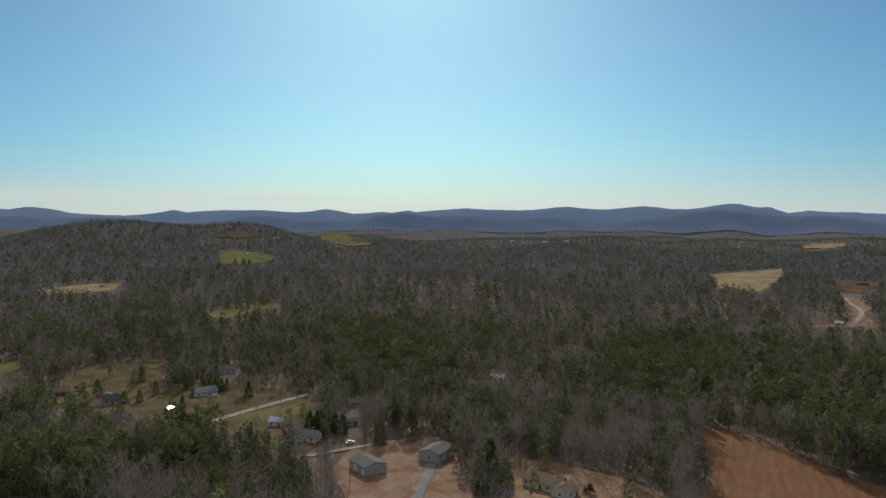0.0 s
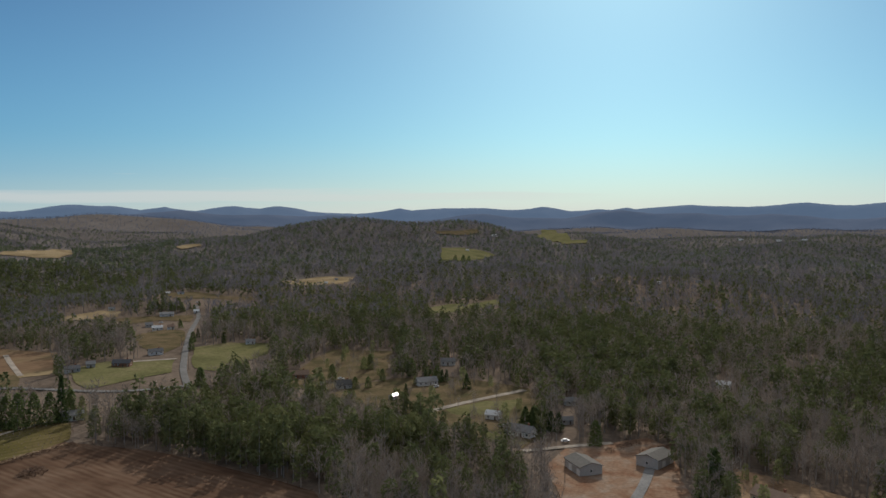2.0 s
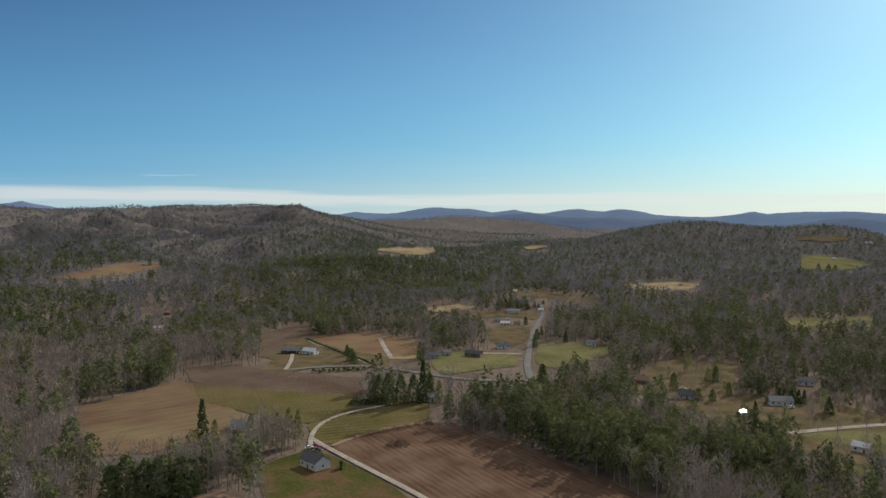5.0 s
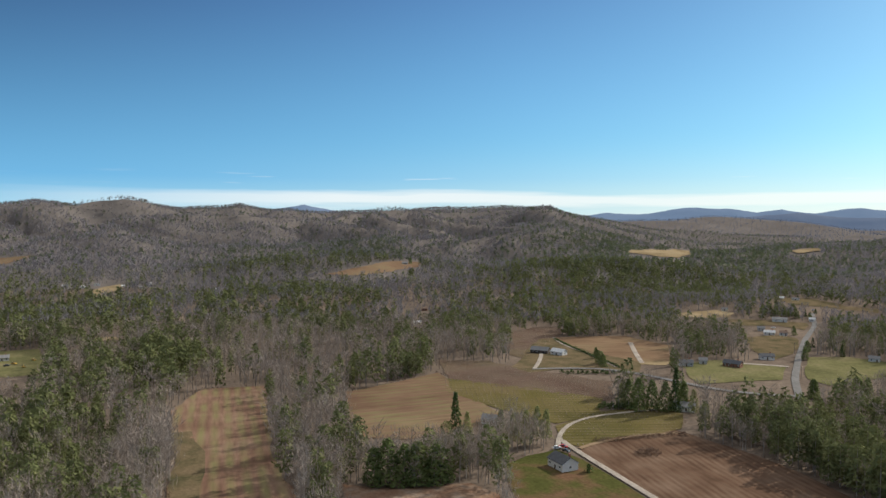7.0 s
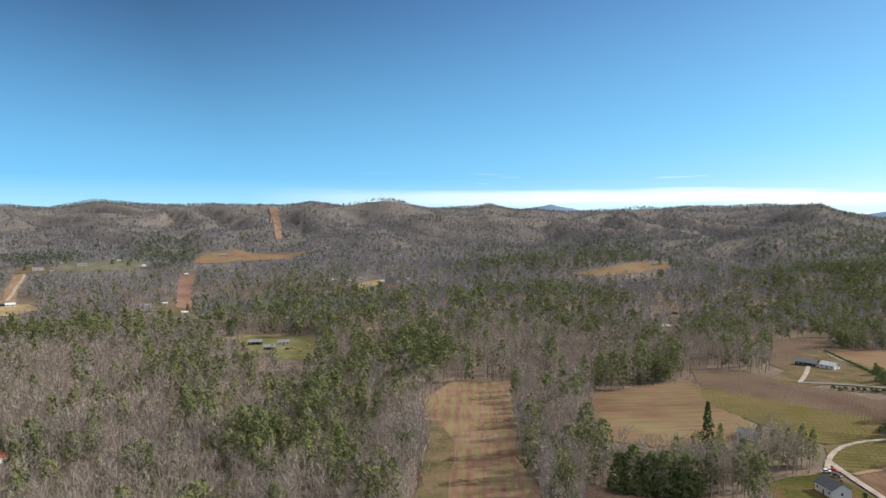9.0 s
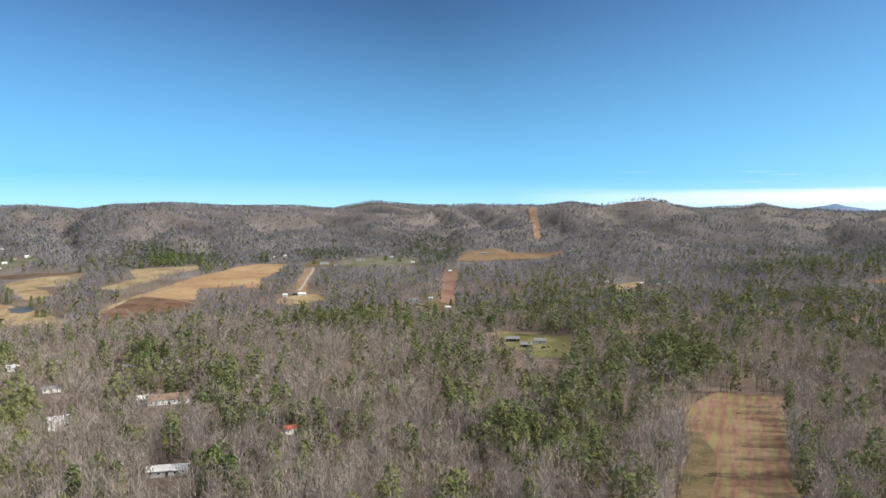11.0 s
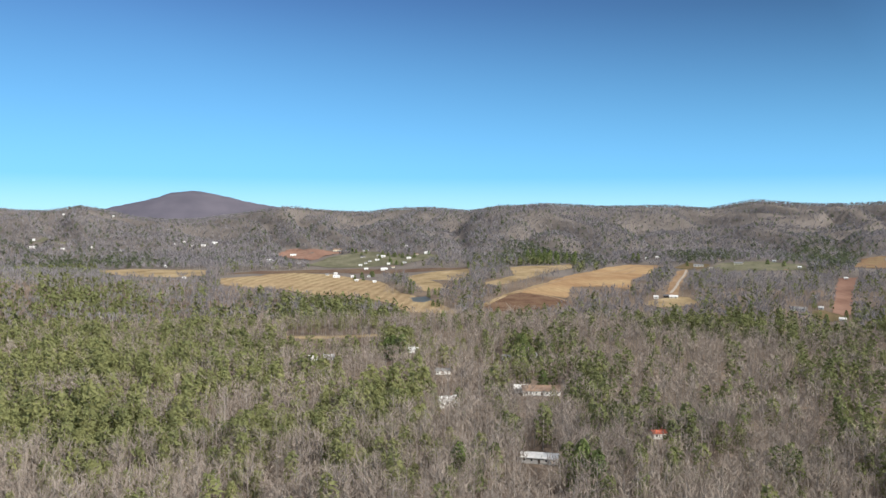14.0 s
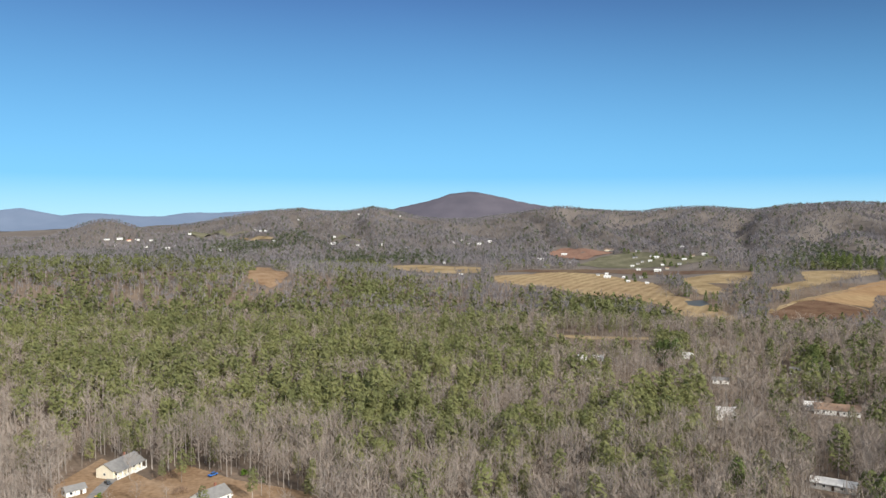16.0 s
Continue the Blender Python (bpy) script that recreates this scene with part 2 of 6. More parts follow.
SURFACE = {
    "pale": earth("pale_gravel", [(0.3, (0.27, 0.23, 0.19)), (0.7, (0.40, 0.35, 0.295))], 9, 1.0),
    "gravel": earth("grey_gravel", [(0.3, (0.18, 0.172, 0.165)), (0.7, (0.28, 0.27, 0.26))], 9, 1.0),
    "asphalt": earth("worn_asphalt", [(0.3, (0.16, 0.152, 0.145)), (0.7, (0.22, 0.21, 0.2))], 12, 1.0),
    "tan": earth("dirt_track", [(0.3, (0.22, 0.15, 0.095)), (0.7, (0.32, 0.23, 0.15))], 9, 1.0),
}
BARK = foliage("grey_bark", (0.25, 0.215, 0.19), (0.335, 0.295, 0.265), (0.44, 0.395, 0.355), 5, island=0.2)
TWIGS = foliage("bare_twigs", (0.243, 0.2, 0.168), (0.308, 0.258, 0.219), (0.378, 0.322, 0.278), 9, island=0.1, leafy=0.16)
NEEDLES = foliage("pine_needles", (0.182, 0.196, 0.09), (0.244, 0.254, 0.112), (0.305, 0.302, 0.134), 13, island=0.1, leafy=0.45)
OLDPINE = foliage("old_pine_needles", (0.102, 0.114, 0.052), (0.152, 0.163, 0.07), (0.202, 0.205, 0.086), 14, island=0.1, leafy=0.2)
SPRUCE = foliage("dark_needles", (0.05, 0.078, 0.03), (0.08, 0.112, 0.04), (0.115, 0.145, 0.05), 9, island=0.2, leafy=0.2)
EVERGREEN = foliage("yard_needles", (0.098, 0.132, 0.05), (0.142, 0.176, 0.064), (0.192, 0.214, 0.08), 9, island=0.2, leafy=0.3)
# far twigs and needles are tinted bluish: air haze painted into their colour
FARWOOD = foliage("hazed_twigs", (0.182, 0.168, 0.178), (0.214, 0.198, 0.209), (0.248, 0.229, 0.238), 30, island=0.1, leafy=0.24)
FARPINE = foliage("hazed_needles", (0.088, 0.106, 0.066), (0.115, 0.133, 0.08), (0.146, 0.16, 0.094), 26, island=0.1, leafy=0.45)
BRUSH = foliage("brown_brush", (0.14, 0.092, 0.068), (0.21, 0.142, 0.104), (0.28, 0.2, 0.145), 4, island=0.2)
ROOF = {
    "greyroof": plain("grey_shingles", (0.20, 0.195, 0.19), 0.75, 0.3),
    "slateroof": plain("slate_grey_shingles", (0.105, 0.105, 0.11), 0.8, 0.2),
    "darkroof": plain("dark_shingles", (0.07, 0.068, 0.066), 0.8, 0.2),
    "brownroof": plain("brown_shingles", (0.23, 0.155, 0.11), 0.8, 0.2),
    "whiteroof": plain("pale_metal_roof", (0.62, 0.61, 0.59), 0.45, 0.5),
    "tauperoof": plain("taupe_steel_roof", (0.115, 0.105, 0.094), 0.85, 0.1),
    "tin": plain("bright_tin", (0.75, 0.75, 0.75), 0.16, 0.5, 0.9, 0.1),
    "redroof": plain("red_metal_roof", (0.52, 0.11, 0.05), 0.5, 0.4),
}
WALL = {
    "white": plain("white_siding", (0.72, 0.71, 0.68), 0.6, 0.3, 0, 0.12),
    "cream": plain("cream_siding", (0.72, 0.66, 0.52), 0.6, 0.3, 0, 0.12),
    "greysiding": plain("grey_siding", (0.46, 0.45, 0.43), 0.6, 0.3, 0, 0.15),
    "brick": plain("brown_brick", (0.25, 0.12, 0.08), 0.85, 0.2),
    "darkwood": plain("dark_boards", (0.06, 0.05, 0.045), 0.85, 0.2),
}
GLASS = plain("window_glass", (0.03, 0.035, 0.04), 0.08, 0.6, 0, 0.1)
TRIM = plain("white_trim", (0.8, 0.8, 0.78), 0.5, 0.3, 0, 0.08)
DOOR = plain("dark_door", (0.10, 0.07, 0.05), 0.5, 0.3)
BRICK = plain("chimney_brick", (0.28, 0.13, 0.09), 0.9, 0.1)
POLE_WOOD = plain("weathered_pole", (0.20, 0.17, 0.145), 0.9, 0.1)
RUBBER = plain("tyre_rubber", (0.02, 0.02, 0.02), 0.9, 0.1)
CAR = {
    "red": plain("red_paint", (0.45, 0.03, 0.02), 0.25, 0.5),
    "white": plain("white_paint", (0.75, 0.75, 0.75), 0.25, 0.5),
    "dark": plain("dark_paint", (0.05, 0.055, 0.065), 0.25, 0.5),
    "yellow": plain("yellow_paint", (0.60, 0.36, 0.02), 0.4, 0.4),
    "blue": plain("blue_tarp", (0.03, 0.13, 0.42), 0.5, 0.4),
}

# ---- the lie of the land ----
# hills: azimuth, distance, height, half width, half depth
HILLS = [
    (22.6, 2150, 70, 230, 300),
    (15.8, 2250, 61, 230, 280),
    (29.5, 1950, 35, 230, 220),
    (46.6, 1680, 24, 260, 150),
    (65, 1480, 20, 260, 130),
    (57, 1330, 12, 190, 110),
    (40.3, 3600, 79, 240, 260),
    (35.6, 3700, 47, 220, 260),
    (44.3, 3300, 73, 200, 240),
    (103.2, 2150, 33, 140, 200),
    (168, 2500, 79, 110, 160),
    (170.1, 1080, 45, 330, 150),
    (-15, 2400, 17, 320, 260),
    (113.9, 1500, 8, 230, 130),
]
# crest heights of the mountain ranges: azimuth, height
NEAR_RANGE = [
    -60, 0,  40.6, 0,  46.6, 55,  49.1, 82,  51, 102,  51.9, 118,  55.3, 117,  57.8, 109,
    60.4, 117,  65.1, 109,  68.3, 100,  71.9, 107,  73.5, 113,  74.5, 122,  75.9, 110,  78.6, 117,
    80.9, 139,  82.8, 142,  85.4, 123,  87.8, 131,  89.7, 115,  92.9, 116,  94.7, 128,  98, 126,
    102.2, 133,  105.2, 105,  107.8, 113,  113.1, 116,  116.7, 128,  120.4, 120,  122.4, 105,  125.2, 112,
    128.3, 104,  129.9, 95,  134.4, 110,  137.3, 98,  141.8, 76,  146.1, 81,  149.6, 109,  151.6, 99,
    154.8, 113,  158.5, 78,  162.8, 53,  166.6, 24,  172.6, 4,  200, 4]
FAR_RANGE = [
    -30, 99,  -26.8, 97,  -25.4, 120,  -24.2, 113,  -23.1, 140,  -22.1, 134,  -20.8, 150,  -19.6, 148,
    -16.5, 120,  -14.9, 120,  -12.5, 120,  -8.8, 127,  -5.6, 110,  -1.9, 128,  2, 100,  2.6, 111,
    3.8, 99,  4.7, 106,  6.7, 87,  8.7, 108,  9.7, 101,  12.7, 102,  16, 110,  18.4, 92,
    19.3, 109,  22.6, 86,  25.9, 82,  28.5, 115,  29.5, 107,  31.2, 117,  33.9, 92,  36, 121,
    37.6, 101,  39.2, 123,  41.9, 119,  44.7, 95,  47.8, 87,  49.1, 68,  67.5, 95,  70.1, 150,
    72.7, 107]
PEAK_RANGE = [
    133.3, 92,  136.3, 109,  139.6, 171,  142.3, 202,  143.9, 199,  146.4, 144,  148.3, 104,  160.1, 91,
    162.6, 81,  164.3, 61,  166.9, 80,  168.9, 76,  170.8, 66,  173.1, 111,  175.6, 78]


def unit(az):
    a = np.radians(az)
    return -np.sin(a), np.cos(a)


def smooth(v, a, b):
    k = np.clip((v - a) / (b - a), 0, 1)
    return k * k * (3 - 2 * k)


def waves(x, y, size, seed):
    """Soft rolling relief, about -1 to 1."""
    rng, out = np.random.RandomState(seed), 0
    for i in range(6):
        a, p, q = rng.uniform(0, 6.283), rng.uniform(0, 6.283), rng.uniform(0.6, 1.6)
        out = out + np.sin((x * np.cos(a) + y * np.sin(a)) * 6.283 * q / size + p)
    return out / 2.6


def azimuth(x, y):
    return np.degrees(np.arctan2(-x, y))


def crest(x, y, knots, r0, front, back):
    """A mountain range round the valley: crest height by azimuth, slopes by distance."""
    r, a = np.hypot(x, y), (azimuth(x, y) + 100) % 360 - 100
    top = np.interp(a, knots[0::2], knots[1::2])
    ring = r0 * (1 + 0.04 * np.sin(np.radians(a * 5)) + 0.03 * np.sin(np.radians(a * 11 + 40)))
    d = r - ring
    return top * np.exp(-0.5 * np.where(d < 0, d / front, d / back) ** 2), ring


def hill_field(x, y):
    out = 0
    for az, r, top, wide, deep in HILLS:
        ux, uy = unit(az)
        dr, dt = x * ux + y * uy - r, x * uy - y * ux
        out = out + (top * np.exp(-0.5 * ((dt / wide) ** 2 + (dr / deep) ** 2))) ** 4
    return out ** 0.25


def valley(x, y):
    r = np.hypot(x, y)
    return 0.0145 * np.maximum(r - 900, 0) + 1.5 * waves(x, y, 420, 3) * smooth(r, 250, 700) + 6 * waves(x, y, 640, 5) * smooth(r, 900, 1600) * (1 + 0.5 * smooth(r, 1500, 2200)) + 7 * waves(x, y, 560, 12) * smooth(r, 650, 1000) * smooth(-azimuth(x, y), -108, -88)


def spurs(x, y, ring, step, bend):
    """Rounded spurs with narrow ravines between them, running down from a crest: 0 in a ravine, 1 on a spur."""
    arc = np.radians((azimuth(x, y) + 100) % 360) * ring
    return np.abs(np.sin(math.pi * (arc / step + bend * waves(x, y, 760, 8) + 0.25 * bend * waves(x, y, 260, 9))))


def height(x, y):
    x, y = np.asarray(x, float), np.asarray(y, float)
    h = hill_field(x, y)
    m, ring = crest(x, y, NEAR_RANGE, 2750, 590, 700)
    below = ring - np.hypot(x, y)
    flank = smooth(m, 6, 40) * smooth(below, 30, 420)
    m = m * (1 + flank * (0.5 * (spurs(x, y, ring, 460, 0.45) - 0.72) + 0.2 * (spurs(x, y, ring, 180, 0.8) - 0.64)))
    return valley(x, y) + (h ** 3 + np.maximum(m, 0) ** 3) ** (1 / 3)


# ---- building helpers ----
def mesh_object(name, verts, faces, materials, index=None, parent=None, smooth_faces=False):
    me = bpy.data.meshes.new(name)
    verts = np.asarray(verts, np.float32)
    if isinstance(faces, np.ndarray):
        k = faces.shape[1]
        me.vertices.add(len(verts))
        me.vertices.foreach_set("co", verts.ravel())
        me.loops.add(faces.size)
        me.loops.foreach_set("vertex_index", faces.ravel().astype(np.int32))
        me.polygons.add(len(faces))
        me.polygons.foreach_set("loop_start", np.arange(0, faces.size, k, dtype=np.int32))
    else:
        me.from_pydata([tuple(v) for v in verts], [], faces)
    for m in materials:
        me.materials.append(m)
    if index is not None:
        me.polygons.foreach_set("material_index", np.asarray(index, np.int32))
    me.polygons.foreach_set("use_smooth", np.full(len(me.polygons), smooth_faces))
    me.update(calc_edges=True)
    ob = new(name, me)
    if parent is not None:
        ob.parent = parent
    return ob


def part(name, bm, material, parent, label=""):
    me = bpy.data.meshes.new(name)
    bm.to_mesh(me)
    bm.free()
    me.materials.append(material)
    ob = new(name, me)
    ob.parent = parent
    return tagged(ob, label) if label else ob


def box(bm, x0, x1, y0, y1, z0, z1):
    v = [bm.verts.new((x, y, z)) for z in (z0, z1) for y in (y0, y1) for x in (x0, x1)]
    for f in ((0, 2, 3, 1), (4, 5, 7, 6), (0, 1, 5, 4), (2, 6, 7, 3), (0, 4, 6, 2), (1, 3, 7, 5)):
        bm.faces.new([v[i] for i in f])
    return bm


def slab(bm, corners, thick):
    """A sheet of four corners with a thickness below it."""
    top = [bm.verts.new(c) for c in corners]
    low = [bm.verts.new((c[0], c[1], c[2] - thick)) for c in corners]
    bm.faces.new(top)
    bm.faces.new(low[::-1])
    for i in range(4):
        j = (i + 1) % 4
        bm.faces.new((top[j], top[i], low[i], low[j]))
    return bm


# ---- ground ----
rings = np.concatenate([np.linspace(0, 250, 8)[1:], 250 * 1.0145 ** np.arange(1, 208)])
rings = np.append(rings[rings < 4880], 4880)
spokes = np.radians(np.concatenate([np.arange(-40, 185, 0.75), np.arange(185, 320, 3.0)]))
rr, aa = np.meshgrid(rings, spokes, indexing="ij")
gx, gy = -np.sin(aa) * rr, np.cos(aa) * rr
count = len(spokes)
gv = np.stack([gx.ravel(), gy.ravel(), height(gx, gy).ravel()], 1)
i, j = np.meshgrid(np.arange(len(rings) - 1), np.arange(count), indexing="ij")
k = (j + 1) % count
gf = np.stack([i * count + j, i * count + k, (i + 1) * count + k, (i + 1) * count + j], -1).reshape(-1, 4)[:, ::-1]
gv = np.vstack([gv, [[0, 0, float(height(0.0, 0.01))]]])
ground = mesh_object("ground", gv, gf.copy(), [LITTER, WOODFLOOR], (rings[:-1][i.ravel()] > 1250).astype(int), smooth_faces=True)
tagged(ground, "rolling valley floor covered in brown leaf litter", "ground", kind="structure")
under = mesh_object("ground", np.vstack([gv[:count], gv[-1:]]), [(count, a, (a + 1) % count) for a in range(count)], [LITTER], smooth_faces=True)
tagged(under, "leaf-strewn ground below the viewpoint", "ground", kind="structure")


# far ranges and outermost woods: haze painted in as bluish colour and faint glow
def haze_glow_material(name, colour, glow, strength):
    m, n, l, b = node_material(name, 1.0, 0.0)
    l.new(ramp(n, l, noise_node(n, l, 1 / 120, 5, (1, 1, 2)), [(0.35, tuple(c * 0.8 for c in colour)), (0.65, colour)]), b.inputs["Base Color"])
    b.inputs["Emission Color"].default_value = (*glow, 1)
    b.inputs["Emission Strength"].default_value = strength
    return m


def far_range(name, label, knots, r0, depth, a0, a1, material, rough):
    az = np.arange(a0, a1, 0.2)
    rad = r0 + np.linspace(-2.2, 0.6, 22) * depth
    a, r = np.meshgrid(az, rad, indexing="ij")
    x, y = -np.sin(np.radians(a)) * r, np.cos(np.radians(a)) * r
    top = np.interp(a, knots[0::2], knots[1::2])
    edge = smooth(a, a0, a0 + 5) * smooth(-a, -a1, -a1 + 5)
    ridge = np.exp(-0.5 * ((r - r0) / depth) ** 2)
    z = valley(x, y) - 3 + top * edge * ridge * (1 + (1 - ridge) * rough * waves(x, y, 500, 21)) + edge * 1.2 * waves(x, y, 60, 22) * ridge
    n, m = a.shape
    ii, jj = np.meshgrid(np.arange(n - 1), np.arange(m - 1), indexing="ij")
    f = np.stack([ii * m + jj, ii * m + jj + 1, (ii + 1) * m + jj + 1, (ii + 1) * m + jj], -1).reshape(-1, 4)
    ob = mesh_object(name, np.stack([x.ravel(), y.ravel(), z.ravel()], 1), f, [material], smooth_faces=True)
    return tagged(ob, label, "mountains", kind="structure")


BLUE = haze_glow_material("blue_haze_glow", (0.07, 0.075, 0.09), (0.19, 0.285, 0.43), 0.52)
DARK_HAZE = haze_glow_material("dark_haze_glow", (0.07, 0.07, 0.08), (0.17, 0.25, 0.39), 0.38)
HAZYWOOD = haze_glow_material("hazy_woods", (0.17, 0.165, 0.185), (0.18, 0.25, 0.38), 0.13)
VIOLET = haze_glow_material("violet_haze_glow", (0.08, 0.07, 0.078), (0.18, 0.22, 0.36), 0.12)
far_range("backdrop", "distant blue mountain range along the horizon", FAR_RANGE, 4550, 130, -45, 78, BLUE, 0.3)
# a lower, darker range stands before it
FRONT_RANGE = []
for az in range(-45, 78, 2):
    FRONT_RANGE += [az, float(np.interp(az, FAR_RANGE[0::2], FAR_RANGE[1::2])) * (0.66 + 0.26 * math.sin(az * 0.41) * math.sin(az * 0.173 + 1.0))]
far_range("backdrop", "darker wooded ridges before the blue range", FRONT_RANGE, 4180, 110, -45, 70, DARK_HAZE, 0.3)
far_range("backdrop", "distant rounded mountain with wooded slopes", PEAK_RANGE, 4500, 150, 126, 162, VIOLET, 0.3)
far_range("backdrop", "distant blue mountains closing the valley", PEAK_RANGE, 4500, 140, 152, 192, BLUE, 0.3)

# ---- fields and roads ----
CLEARINGS, LANES, PLOTS, YARDS = [], [], [], []


def lie(x, y):
    """How far a surface lies above the ground sheet, more where the sheet is coarser."""
    r = np.hypot(x, y)
    return 0.12 + 0.0003 * r + 1.6 * smooth(r, 1400, 1900)


def field(name, label, soil, corners):
    CLEARINGS.append(np.array(corners, float))
    if name == "yard":
        YARDS.append(CLEARINGS[-1])
    # rounded, slightly uneven edges
    rng = random.Random(len(CLEARINGS))
    pts = [Vector(c) for c in corners]
    loop = []
    for q in range(len(pts)):
        b, c = pts[q], pts[(q + 1) % len(pts)]
        steps = max(2, min(10, int((c - b).length / 14)))
        for s in range(steps):
            t = s / steps
            p = b.lerp(c, t)
            wob = min(2.2, (c - b).length * 0.04)
            loop.append((p.x + rng.uniform(-wob, wob), p.y + rng.uniform(-wob, wob)))
    bm = bmesh.new()
    bm.faces.new([bm.verts.new((x, y, 0)) for x, y in loop])
    bmesh.ops.triangulate(bm, faces=bm.faces[:])
    xs, ys = [p[0] for p in loop], [p[1] for p in loop]
    far = math.hypot(sum(xs) / len(xs), sum(ys) / len(ys))
    step = max(10, far * 0.018)
    for axis, lo, hi in ((0, min(xs), max(xs)), (1, min(ys), max(ys))):
        v = lo + step
        while v < hi:
            at, no = [0, 0, 0], [0, 0, 0]
            at[axis], no[axis] = v, 1
            bmesh.ops.bisect_plane(bm, geom=bm.verts[:] + bm.edges[:] + bm.faces[:], plane_co=at, plane_no=no)
            v += step
    for v in bm.verts:
        v.co.z = float(height(v.co.x, v.co.y)) + float(lie(v.co.x, v.co.y)) + 0.0012 * len(CLEARINGS)
    bmesh.ops.recalc_face_normals(bm, faces=bm.faces[:])
    me = bpy.data.meshes.new(name)
    bm.to_mesh(me)
    bm.free()
    me.materials.append(SOIL[soil])
    ob = new(name, me)
    return tagged(ob, label, name.replace("_", " "), kind="structure")


def road(name, surface, wide, line):
    line = [Vector(p) for p in line]
    dense = []
    for a, b in zip(line, line[1:]):
        n = max(1, int((b - a).length / 9))
        dense += [a.lerp(b, s / n) for s in range(n)]
    dense.append(line[-1])
    for _ in range(6):
        dense = [dense[0]] + [(dense[q - 1] + dense[q] * 2 + dense[q + 1]) / 4 for q in range(1, len(dense) - 1)] + [dense[-1]]
    LANES.append((np.array([tuple(p) for p in dense]), wide))
    verts, faces = [], []
    for q, p in enumerate(dense):
        d = (dense[min(q + 1, len(dense) - 1)] - dense[max(q - 1, 0)]).normalized()
        side = Vector((d.y, -d.x))
        for s in (-0.5, -0.17, 0.17, 0.5):
            c = p + side * wide * s
            verts.append((c.x, c.y, float(height(c.x, c.y)) + float(lie(c.x, c.y)) + (0.34 if abs(s) < 0.3 else 0.27)))
    for q in range(len(dense) - 1):
        for s in range(3):
            b = q * 4 + s
            faces.append((b, b + 1, b + 5, b + 4))
    ob = mesh_object(name, verts, faces, [SURFACE[surface]], smooth_faces=True)
    return tagged(ob, {"pale": "pale gravel lane winding between fields", "gravel": "grey gravel driveway", "asphalt": "worn grey country road",
                       "tan": "brown dirt track along a field edge"}[surface], name.replace("_", " "), kind="structure")


field("pasture", "green hillside pasture above dark woods", "grass", [(-505, 1730), (-464, 1780), (-406, 1756), (-369, 1717), (-378, 1625), (-406, 1533), (-440, 1513)])
field("pasture", "sunlit green pasture on a distant slope", "grass", [(-442, 2751), (-532, 3457), (-467, 3450), (-328, 2747), (-199, 2093), (-190, 1999), (-250, 1974), (-398, 2648)])
field("pasture", "dull green pasture below a wooded top", "tan", [(-592, 1967), (-544, 2028), (-508, 2116), (-492, 2060), (-518, 1988), (-577, 1940)])
field("pasture", "straw-coloured clearing on a wooded rise", "straw", [(498, 1434), (554, 1482), (597, 1482), (671, 1514), (607, 1367), (538, 1253), (470, 1133), (450, 1181), (430, 1203), (465, 1306)])
field("pasture", "distant straw-coloured pasture strip", "straw", [(1166, 2488), (1210, 2503), (1260, 2404), (1215, 2315), (1164, 2302), (1008, 2134)])
field("pasture", "small green clearing inside pine woods", "grass", [(-264, 833), (-274, 901), (-269, 949), (-255, 981), (-230, 899), (-235, 850)])
field("pasture", "small green clearing inside pine woods", "grass", [(-247, 965), (-234, 1009), (-223, 1057), (-207, 993), (-214, 922), (-229, 906)])
field("building_plot", "pale clay road cutting through a housing plot", "clay", [(600, 1142), (614, 1121), (527, 936), (480, 870), (454, 805), (447, 779), (435, 797), (388, 799), (398, 823), (432, 815), (469, 872)])
field("building_plot", "brown graded bank above the housing plot", "plough", [(660, 1293), (678, 1264), (716, 1256), (678, 1186), (641, 1179), (617, 1199)])
field("village_yard", "tan yards of houses below a wooded hill", "straw", [(-627, 1168), (-607, 1215), (-583, 1259), (-521, 1256), (-495, 1146), (-529, 1121), (-587, 1133)])
field("pasture", "straw-coloured field on a dark pine ridge", "straw", [(-1205, 1154), (-1413, 1410), (-1502, 1605), (-1511, 1683), (-1118, 1249), (-1088, 1178), (-1116, 1152)])
field("pasture", "distant narrow straw pasture", "straw", [(-1061, 1489), (-1043, 1564), (-1010, 1524), (-1023, 1467)])
field("pasture", "tan sloping pasture at the wood's edge", "straw", [(-629, 671), (-638, 704), (-629, 746), (-602, 745), (-582, 715), (-608, 685)])
field("pasture", "dull green strip below the sloping pasture", "tan", [(-579, 702), (-564, 724), (-514, 758), (-488, 713), (-524, 715), (-540, 674)])
field("village_yard", "pale yard of a house on the hill", "tan", [(-679, 926), (-660, 959), (-564, 902), (-525, 912), (-514, 886), (-554, 871), (-608, 856)])
field("pasture", "tan field on a wooded crest", "dullstubble", [(-1206, 474), (-1231, 550), (-1292, 653), (-1311, 716), (-1240, 670), (-1195, 593), (-1185, 524)])
field("building_plot", "brown bare plot at the foot of the ridge", "dullstubble", [(-1529, -164), (-1737, -174), (-1752, -143), (-1786, -87), (-1749, -60), (-1756, -4), (-1705, 68), (-1638, 14), (-1610, -73), (-1537, -125)])
field("power_line_cut", "bare orange strip cleared up the mountain", "clay", [(-2570, -35), (-2582, -8), (-2230, 3), (-1980, 5), (-1938, -11), (-2254, -19)])
field("clay_bank", "red clay strip cut through the woods", "redsoil", [(-1372, -169), (-1385, -143), (-1255, -135), (-1080, -116), (-1023, -117), (-1057, -136), (-1222, -154)])
